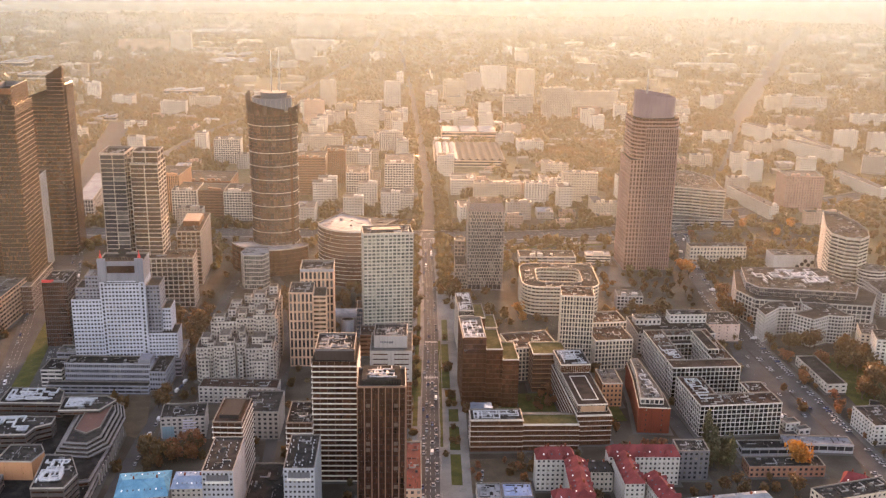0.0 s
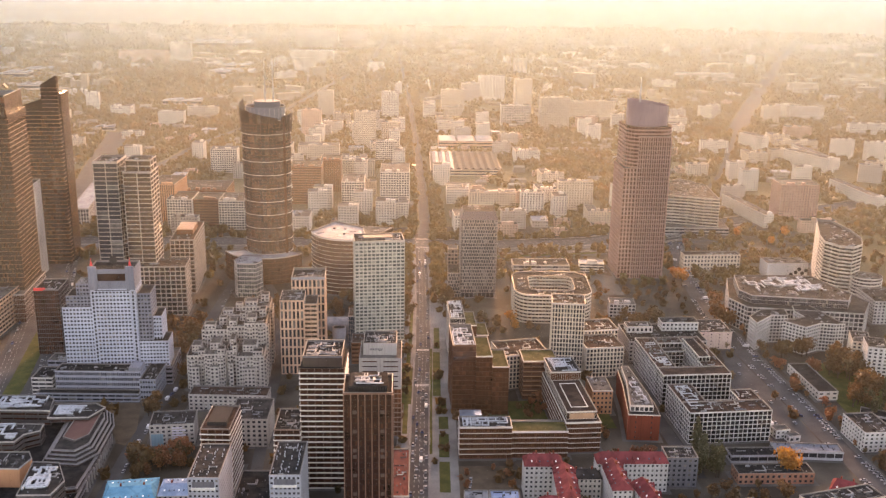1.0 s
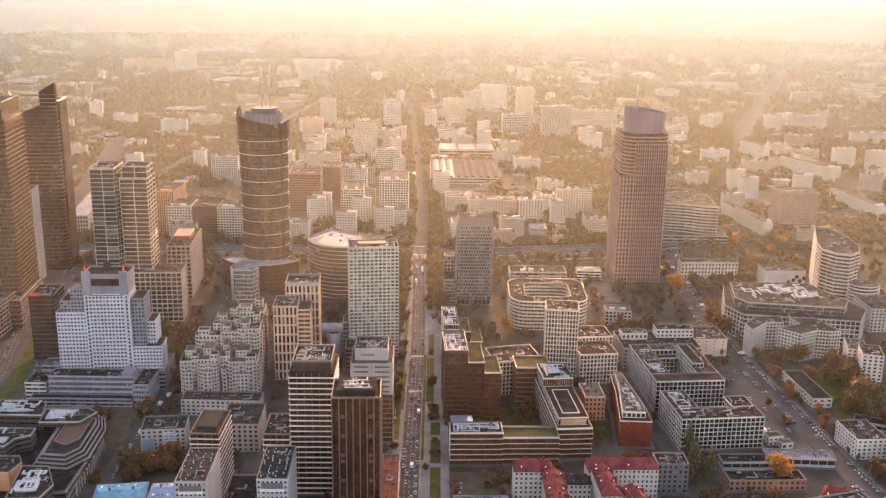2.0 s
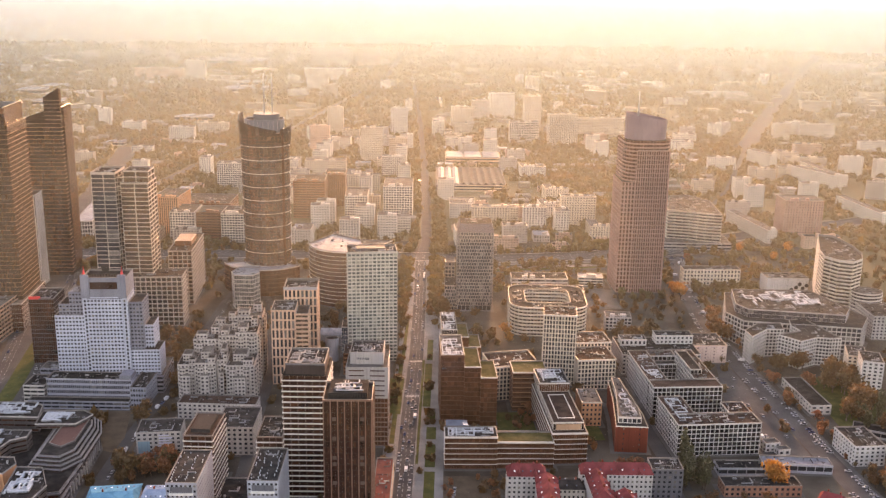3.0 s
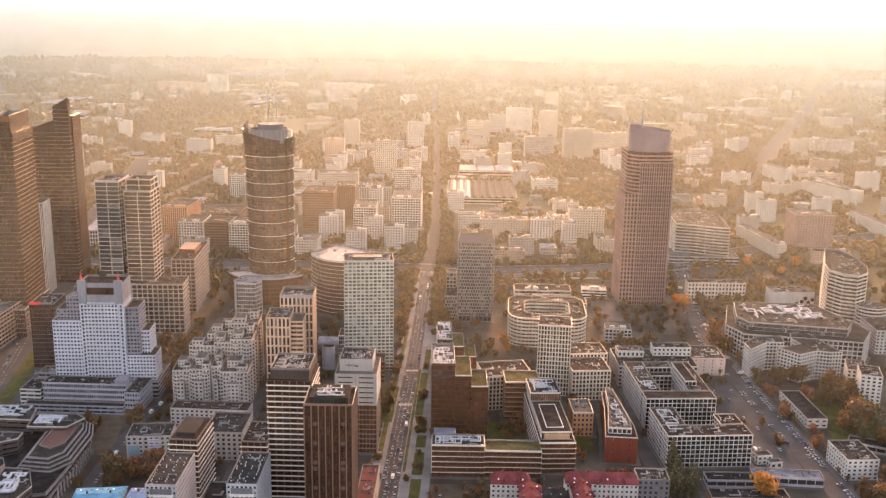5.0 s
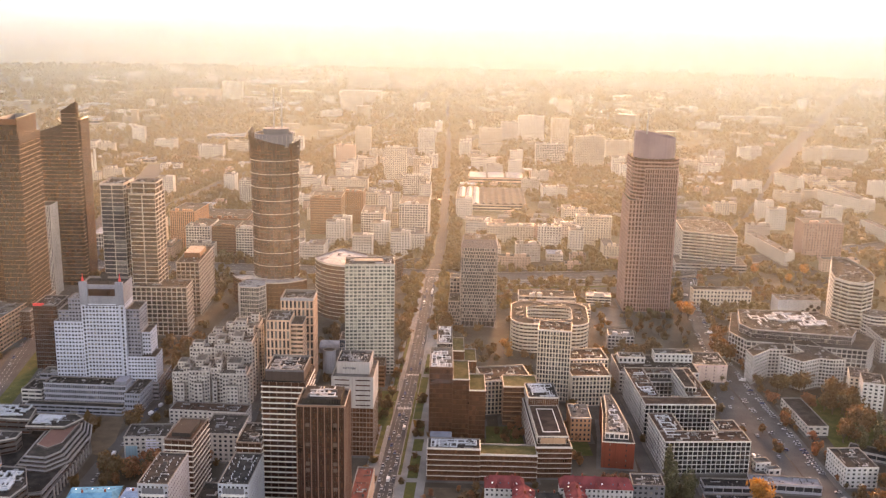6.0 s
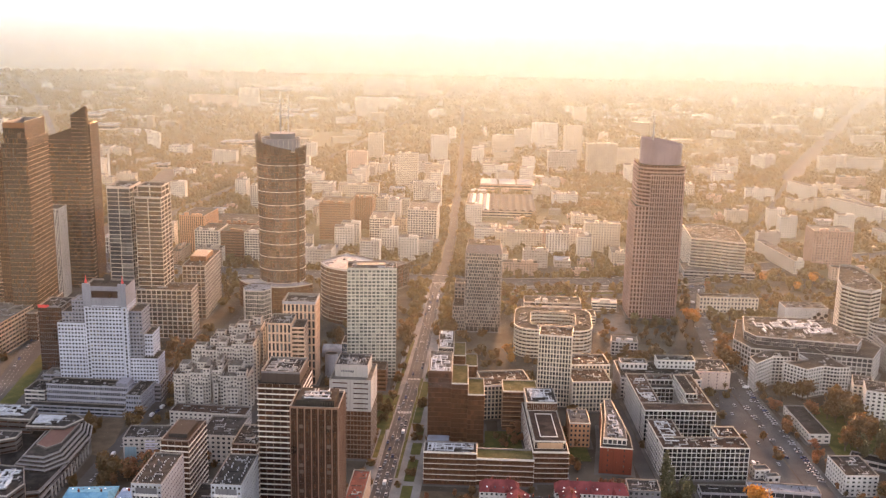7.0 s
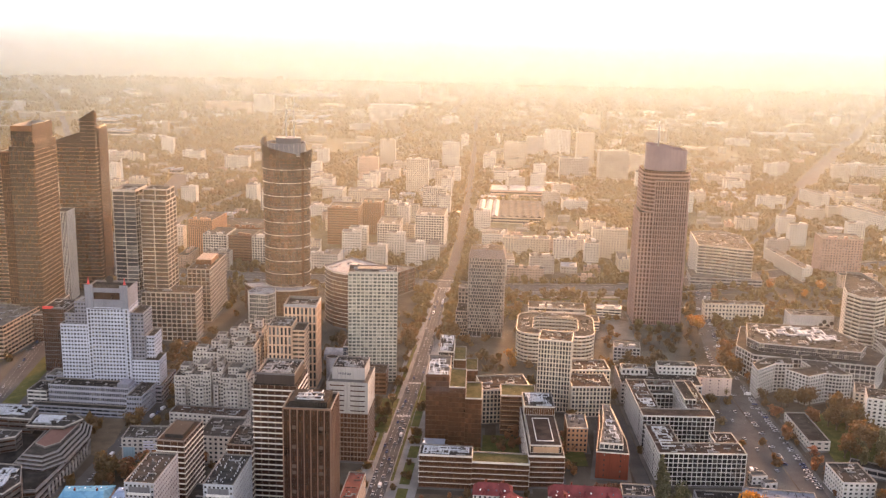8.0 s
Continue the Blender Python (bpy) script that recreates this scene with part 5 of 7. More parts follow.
rib.box(-0.5, -0.7, 0, 0.5, 0, 150, 0, 0.05)
ribm = rib.mesh("stone_rib", PINK)
for k in range(8):
    part("stone_rib", ribm, None, t, at=(14 + k * 4.714, -0.8, 0))

# ---- east side ----
t = thing("zigzag_office", "wide office with stepped pale floor bands", "building", 408, 1180, 0, -6)
volume(t, [(0, 0), (26, -6), (44, -14), (62, -18), (64, 60), (40, 95), (0, 80)], 0, 42, 3.8, BANDS, PALE, GLASS_DEEP, roof=ROOF_MID, units=40, seed=81, ledge=(0.04, 0.3, 0.5), parapet=1.5)
volume(t, rrect(84, 40, 0, x=-10, y=-26), 0, 8, 4, RIBBON, MIDGREY, GLASS, roof=ROOF_PALE)
t = thing("winged_flats", "white angular apartment block with rows of balconies", "building", 0, 0, 0, 0)
wings = ([(363.7, 780), (383.8, 798), (399.2, 797.5), (403, 815), (380.6, 814), (363.6, 797)], [(388.4, 784), (401.5, 767.2), (419.4, 776.4), (429.4, 773), (440, 773.6), (436.7, 784.3), (428.9, 826), (413.5, 822), (409.2, 806.8), (412, 793)])
for k, wing in enumerate(wings):
    volume(t, wing, 0, 24.5, 3.06, (2.9, 0.24, 0.9, 0.28, 0.9), WHITE, GLASS, roof=ROOF_MID, ledge=(0.0, 0.2, 0.35), units=5, seed=82 + k, cap=WHITE)
t = thing("grand_office", "broad grey office with stepped glazed top floors", "building", 0, 0, 0, 0)
volume(t, [(364, 848), (372, 822), (470, 798), (490, 828), (472, 900), (384, 906)], 0, 24, 4.0, (4.2, 0.1, 0.88, 0.16, 0.7), MIDGREY, GLASS, roof=ROOF_MID, units=4, seed=83)
volume(t, [(374, 850), (380, 834), (462, 814), (474, 832), (460, 888), (386, 894)], 24.02, 31, 3.5, CURTAIN, GREY, GLASS, roof=ROOF_MID, units=46, seed=84)
snakes(t, 388, 838, 456, 884, 31, 16, 931, 1.3)
t = thing("striped_curve_office", "white striped office with a curved prow", "building", 498, 926, 0, 0)
curve = [(0, 28), (-6, 4), (2, -12), (14, -18), (28, -8), (38, 14), (42, 44), (40, 84), (26, 90)]
volume(t, curve, 0, 52, 3.7, BANDS, PALE, GLASS_DEEP, roof=ROOF_MID, units=20, seed=85, ledge=(0.04, 0.3, 0.4), parapet=2.4)
t = thing("drum_office", "round white striped office drum", "building", 516, 900, 0, 0)
volume(t, oval(15, 13, 26, 12, 6), 0, 24, 3.6, BANDS, WHITE, GLASS, roof=ROOF_PALE, units=5, seed=86, ledge=(0.0, 0.36, 0.4))
house("grey_block", "grey rendered block with a flat roof", 500, 836, -4, 40, 40, 22, 3.3, HOME, MIDGREY, roof=ROOF_MID, units=6, seed=87)
house("long_school", "low cream building with rows of windows among trees", 376, 1008, -2, 62, 15, 17, 4.0, HOME, CREAM, roof=ROOF_MID, units=6, seed=88)
house("white_wall_block", "white-walled block with dark round marks on its side", 456, 976, -2, 44, 22, 16, 4, (44, 0.2, 0.3, 0.97, 0.1), WHITE, roof=ROOF_PALE, units=10, seed=89)
disc = Geo()
disc.tube([(0, -0.25, 0), (0, 0, 0)], 2.1, n=18)
discm = disc.mesh("mural_disc", UNIT_DARK)
mural = thing("wall_mural", "row of dark round shapes painted on a white wall", "mural", 456, 975.6, 0, -2)
for k, (dx, dz) in enumerate(((26, 4.5), (31, 7), (34.5, 10.5), (38, 6), (42, 9))):
    part("mural_disc", discm, None, mural, at=(dx, 0, dz))
for nm, lab, x, y, r, w, d, h in (("apartment_block", "cream apartment block with a shallow roof", 427, 735, -20, 15, 26, 24), ("apartment_block", "white apartment slab with small windows", 425, 707, -18, 16, 24, 30), ("white_block", "white rendered block with a plain gable wall", 365, 592, 1, 22, 31, 14.5)):
    house(nm, lab, x, y, r, w, d, h, 3.1, HOME, WHITE if "white" in lab else CREAM, GLASS_HOME, roof=ROOF_MID, units=5, seed=int(x))
house("school_hall", "long low hall with a grey felt roof", 372, 676, 0, 16, 56, 7, 3.5, (5, 0.4, 0.8, 0.5, 0.2), PALE, roof=ROOF)
house("school_hall", "low annex with a dark felt roof", 388, 642, -30, 26, 12, 5, 3.5, RIBBON, MIDGREY, roof=ROOF)

# ---- south side: low blocks at the walk's foot ----
DARKSTEP = plaster("dark_stone_band", (0.07, 0.062, 0.06), 0.5)
t = thing("terraced_office", "dark terraced office complex with pale ducts on its roofs", "building", 0, 0, 0, 0)
step = (8, 0.1, 0.55, 0.02, 0.8)
lip = dict(ledge=(0.8, 1.0, 0.7), ledge_mat=plaster("dark_ledge", (0.17, 0.165, 0.17)))
volume(t, [(-264, 474), (-154, 474), (-151, 560), (-149.5, 640), (-153, 658), (-174, 669), (-245, 673)], 0, 8, 4, step, DARKSTEP, GLASS_BLACK, roof=ROOF, parapet=0.8, cap=DARKGREY, units=20, seed=90, **lip)
volume(t, [(-262, 478), (-190, 478), (-172, 556), (-152, 560), (-149, 600), (-148, 640), (-152, 659), (-174, 670), (-243, 672)], 8.02, 12, 4, step, DARKSTEP, GLASS_BLACK, roof=ROOF, parapet=0.8, cap=DARKGREY, **lip)
col = Geo()
col.box(-0.5, -0.5, 0, 0.5, 0.5, 8, 0, 0.05)
colm = col.mesh("column", MIDGREY)
for k in range(13):
    part("column", colm, None, t, at=(-148.6 + (0.0 if k > 4 else (k - 5) * 0.25), 575 + k * 5.4, 0.1))
tiers = [(-180, 590), (-158, 586), (-148, 600), (-146.5, 640), (-151, 658), (-180, 664)]
thin = dict(ledge=(0.6, 1.0, 0.5), ledge_mat=plaster("grey_terrace_edge", (0.2, 0.195, 0.2)))
for k in range(4):
    volume(t, offset(tiers, 1.9 * k), 12.02 + 2 * k, 14 + 2 * k, 2, (8, 0.1, 0.6, 0.02, 0.5), DARKSTEP, GLASS_BLACK, roof=ROOF if k < 3 else ROOF_MID, parapet=0.4, cap=COPING, **thin)
volume(t, [(-172, 610), (-163, 604), (-156, 612), (-155, 646), (-162, 652), (-171, 634)], 20.02, 21, 1, (40, 0.1, 0.2, 0.98, 0.1), DARKSTEP, GLASS_BLACK, roof=plaster("rust_red_terrace", (0.1, 0.05, 0.042), 0.9), parapet=0.5, cap=COPING)
volume(t, [(-188, 634), (-161, 633), (-153, 648), (-161, 655.5), (-189, 655)], 20.02, 23, 3, step, DARKSTEP, GLASS_BLACK, roof=ROOF_MID, units=5, seed=92, pale=1.0, cap=MIDGREY)
volume(t, [(-232, 650), (-189.5, 646), (-192, 666), (-200, 672), (-231, 674)], 12.02, 22.5, 3.5, step, DARKSTEP, GLASS_BLACK, roof=ROOF_MID, units=5, seed=91, pale=1.0, cap=MIDGREY)
volume(t, [(-250, 604), (-200, 602), (-197, 612), (-188, 617), (-188, 627), (-246, 632)], 12.02, 22, 3.5, step, DARKSTEP, GLASS_BLACK, roof=ROOF_MID, units=5, seed=93, pale=1.0, cap=MIDGREY)
volume(t, [(-207, 564), (-185, 562), (-181, 575), (-185, 584), (-204, 585)], 12.02, 24, 3.5, (9, 0.1, 0.2, 0.97, 0.1), TERRA, GLASS_BLACK, roof=ROOF_MID, units=5, seed=94, pale=1.0, cap=MIDGREY)
volume(t, [(-176, 527), (-157, 526), (-153, 542), (-162, 565), (-178, 567)], 12.02, 26, 3.5, step, DARKSTEP, GLASS_BLACK, roof=ROOF_MID, units=5, seed=95, pale=1.0, cap=MIDGREY)
volume(t, [(-180, 488), (-158, 488), (-156, 525.5), (-180, 526.5)], 12.02, 18, 3.5, step, DARKSTEP, GLASS_BLACK, roof=ROOF_RUST, units=6, seed=96)
volume(t, [(-250, 510), (-200, 510), (-200, 556), (-250, 560)], 12.02, 19, 3.5, step, DARKSTEP, GLASS_BLACK, roof=ROOF_MID, units=5, seed=961)
for k, (a, b, c, d, z) in enumerate(((-186, 637, -164, 653, 23), (-229, 652, -195, 671, 22.5), (-245, 606, -200, 629, 22), (-176, 530, -160, 560, 26), (-246, 514, -204, 554, 19), (-178, 492, -160, 522, 18))):
    snakes(t, a, b, c, d, z, 10, 920 + k, 1.15)
house("old_block", "weathered grey block with a mural on its gable", -122, 634, 2, 30, 22, 15, 3.2, HOME, STEPPED, GLASS_HOME, roof=ROOF_MID, units=6, seed=97)
CORNER_WHITE = plaster("cool_white_render", (0.25, 0.265, 0.3), 0.8, 0.2)
mural = thing("gable_mural", "faded teal and lavender wall painting with plain bars", "mural", -122, 634, 0, 2)
g = Geo()
g.box(1, -0.15, 0.3, 9, -0.02, 9, bottom=True)
part("painted_field", g, plaster("faded_teal_paint", (0.16, 0.26, 0.3)), mural)
for k in range(5):
    g = Geo()
    g.box(15, -0.15, 5 + k * 1.9, 22 + (k % 2) * 2, -0.02, 6 + k * 1.9, bottom=True)
    part("painted_bar", g, plaster("faded_lavender_paint", (0.42, 0.4, 0.48)), mural)
for x, y in ((-75, 497), (-31, 497)):
    t = thing("white_flats", "white corner apartment house with a grey roof and balcony", "building", x, y, 0, -4, "white corner houses")
    volume(t, rrect(17, 40), 0, 50, 3.1, (2.6, 0.28, 0.74, 0.46, 0.3), CORNER_WHITE, GLASS, roof=ROOF_MID, units=2, seed=int(98 - x), pale=0.7, parapet=0.7)
    vent = Geo()
    vr = random.Random(int(400 + x))
    for k in sorted(vr.sample(range(46), 30)):
        vx, vy = 1.6 + (k % 4) * 4.2 + vr.uniform(-0.5, 0.5), 4 + (k // 4) * 2.9 + vr.uniform(-0.7, 0.7)
        vent.tube([(vx, vy, 50), (vx, vy, 50.6 + vr.random() * 0.5)], 0.33, 0.33, 6)
    part("roof_vents", vent, DUCT_PALE, t, "rows of small pale vents", kind="stuff")
    g = Geo()
    g.box(2.5, -0.3, 44, 14.5, 0, 48, bottom=True)
    part("loggia", g, DARKGREY, t)
    g = Geo()
    g.box(2, -1.6, 43.6, 15, 0, 44.6, bottom=True)
    part("balcony", g, BALC, t)
house("striped_block", "dark office block with pale horizontal floor bands", -78, 570, -6, 18, 34, 43, 3.5, (4.5, 0.24, 0.97, 0.04, 0.5), BRONZE, GLASS_BLACK, roof=ROOF_RUST, ledge=(0.08, 0.22, 0.5), ledge_mat=BAND, penthouse=(3, 6, 12, 22, 2.5, UNIT_DARK))
house("striped_block", "dark office block with pale horizontal floor bands and roof plant", -33, 566, -4, 16, 30, 43, 3.5, (4.5, 0.24, 0.97, 0.04, 0.5), BRONZE, GLASS_BLACK, roof=ROOF, ledge=(0.08, 0.22, 0.5), ledge_mat=BAND, units=8, seed=99)
house("dark_podium", "low dark podium with skylights between the towers", -56, 520, -4, 24, 46, 16, 4, RIBBON, DARKGREY, GLASS_BLACK, roof=ROOF, units=5, seed=100)
house("old_grey_block", "old grey rendered block behind the striped office", -68, 630, -4, 26, 34, 20, 3.2, HOME, STEPPED, GLASS_HOME, roof=ROOF_MID, units=5, seed=101)


def gabled(name, label, x, y, rot, w, d, h, rise, wall, roof_mat, group="", dormers=0, hip=3.0, fh=3.2):
    """A tenement with a pitched roof along its width, roof windows and chimneys."""
    b = thing(name, label, "house", x, y, 0, rot, group)
    volume(b, rrect(w, d), 0, h, fh, (2.9, 0.28, 0.76, 0.55, 0.25), wall, GLASS_HOME, parapet=0)
    g = Geo()
    e = 0.5
    a, b2, c, d2 = (-e, -e, h), (w + e, -e, h), (w + e, d + e, h), (-e, d + e, h)
    p, q = (hip, d / 2, h + rise), (w - hip, d / 2, h + rise)
    for f in ([a, b2, q, p], [c, d2, p, q], [d2, a, p], [b2, c, q]):
        g.face(f)
    part("pitched_roof", g, roof_mat, b)
    for k in range(dormers):
        x0 = 2 + (w - 4) * (k + 0.5) / dormers
        for yy, up in ((d * 0.2, 0.42), (d * 0.8, 0.42)):
            g = Geo()
            zz = h + rise * up
            g.box(x0 - 0.4, yy - 0.6, zz - 0.5, x0 + 0.4, yy + 0.6, zz + 0.3)
            part("roof_window", g, WHITE_PAINT if k % 3 == 0 else GLASS_BLUE, b)
    for k in range(0, dormers, 2) if roof_mat is ROOF_RED and dormers > 3 else ():
        x0 = 2 + (w - 4) * (k + 1.0) / dormers
        for s in (0, 1):
            g = Geo()
            y0, y1, zb, zt = (-0.3, d * 0.36, h, h + rise * 0.62) if s == 0 else (d + 0.3, d * 0.64, h, h + rise * 0.62)
            g.face([(x0 - 1.1, y0, zb), (x0 + 1.1, y0, zb), (x0 + 1.1, y0, zb + 1.6), (x0, y0, zt), (x0 - 1.1, y0, zb + 1.6)], 0)
            for e, sg in ((-1.3, -1), (1.3, 1)):
                g.face([(x0 + e, y0, zb + 1.4), (x0, y0, zt + 0.1), (x0, y1, zt + 0.1), (x0 + e, y1, zb + 1.4)], 1)
                g.face([(x0 + sg * 1.1, y0, zb), (x0 + sg * 1.1, y1, zb), (x0 + sg * 1.1, y1, zb + 1.6), (x0 + sg * 1.1, y0, zb + 1.6)], 0)
            part("dormer", g, (roof_mat, roof_mat), b)
    for k in (0.3, 0.75):
        g = Geo()
        g.box(w * k, d * 0.5, h + rise * 0.5, w * k + 0.9, d * 0.5 + 1.4, h + rise + 1.4, 0, 0.06)
        part("chimney", g, BRICK, b)
    return b


for x, y, r, w, d, h, dm in ((121, 549, -4, 24, 13, 22, 4), (138, 547, -96, 46, 13, 22, 7), (122, 500, -4, 13, 13, 21, 2), (168, 553, -4, 45, 12, 20, 6), (170, 552, -92, 34, 12, 21, 6), (182, 528, -84, 30, 12, 20, 5)):
    gabled("red_roof_house", "white tenement with a bright red tiled roof", x, y, r, w, d, h, 5.5, WHITE, ROOF_RED, "red-roofed tenements", dm)
gabled("grey_roof_house", "pale tenement with a grey roof between red ones", 147, 546, -4, 22, 14, 14, 3, PALE, ROOF_MID, dormers=3)
house("dark_flats", "dark weathered tenement with a flat roof", 214, 556, -4, 20, 16, 20, 3.2, HOME, DARKGREY, GLASS_HOME, roof=ROOF_MID, units=4, seed=102)
gabled("blue_roof_house", "old tenement with a bright blue metal roof", -131, 531, 4, 30, 30, 15, 4, STEPPED, ROOF_BLUE, dormers=8)
gabled("blue_roof_house", "old tenement with a dull blue-grey metal roof", -100.5, 541, -2, 21, 20, 15, 3, STEPPED, roofing("dull_blue_metal", (0.14, 0.2, 0.28), (0.22, 0.28, 0.36)), dormers=6)
gabled("white_roof_hall", "long hall with a pale metal roof", 206, 503, 6, 54, 14, 10, 3, PALE, ROOF_ZINC, dormers=4)
house("low_shed", "low shed with striped skylights and a blue roof", 82, 530, -4, 15, 18, 7, 3.5, HOME, PALE, roof=ROOF_ZINC, units=4, seed=103)
house("low_shed", "low shed with a blue-grey roof", 98, 531, -4, 18, 16, 7, 3.5, HOME, SLATE, roof=roofing("shed_blue", (0.16, 0.22, 0.34), (0.25, 0.3, 0.4)), units=1, seed=104)
house("red_annex", "narrow annex with a red-brown roof and hatches", 37, 530, -4, 11, 60, 15, 3.5, HOME, PEACH, roof=roofing("red_felt", (0.17, 0.055, 0.042), (0.12, 0.045, 0.036)), units=4, seed=105, cap=PALE)
house("garage_row", "low garages with dark felt roofs", 268, 584, -3, 44, 12, 5, 5, RIBBON, GREY, roof=ROOF, units=2, seed=106)
house("garage_row", "low garages with dark felt roofs", 300, 588, -8, 46, 12, 6, 5, RIBBON, GREY, roof=roofing("slate_felt", (0.1, 0.11, 0.13), (0.16, 0.17, 0.19)), units=2, seed=107)
house("brick_wall_block", "old brick garden block with a flat dark roof", 262, 556, -3, 50, 14, 7, 3.5, HOME, plaster("old_brick", (0.26, 0.13, 0.09)), roof=ROOF, units=3, seed=108)
gabled("red_roof_house", "low house with a red tiled roof", 310, 530, -35, 16, 18, 8, 6, CREAM, ROOF_RED, "red-roofed tenements", 3)
house("corner_flats", "cream corner tenement with a cluttered flat roof", 288, 502, 12, 50, 16, 13, 3.2, HOME, CREAM, GLASS_HOME, roof=ROOF_MID, units=12, seed=109)
house("white_kiosk", "small white container office", 313, 616, 8, 11, 8, 6, 3, HOME, WHITE, roof=ROOF_PALE)
house("white_kiosk", "small white container office", 320, 610, 8, 9, 6, 4, 3, HOME, WHITE, roof=ROOF_PALE)

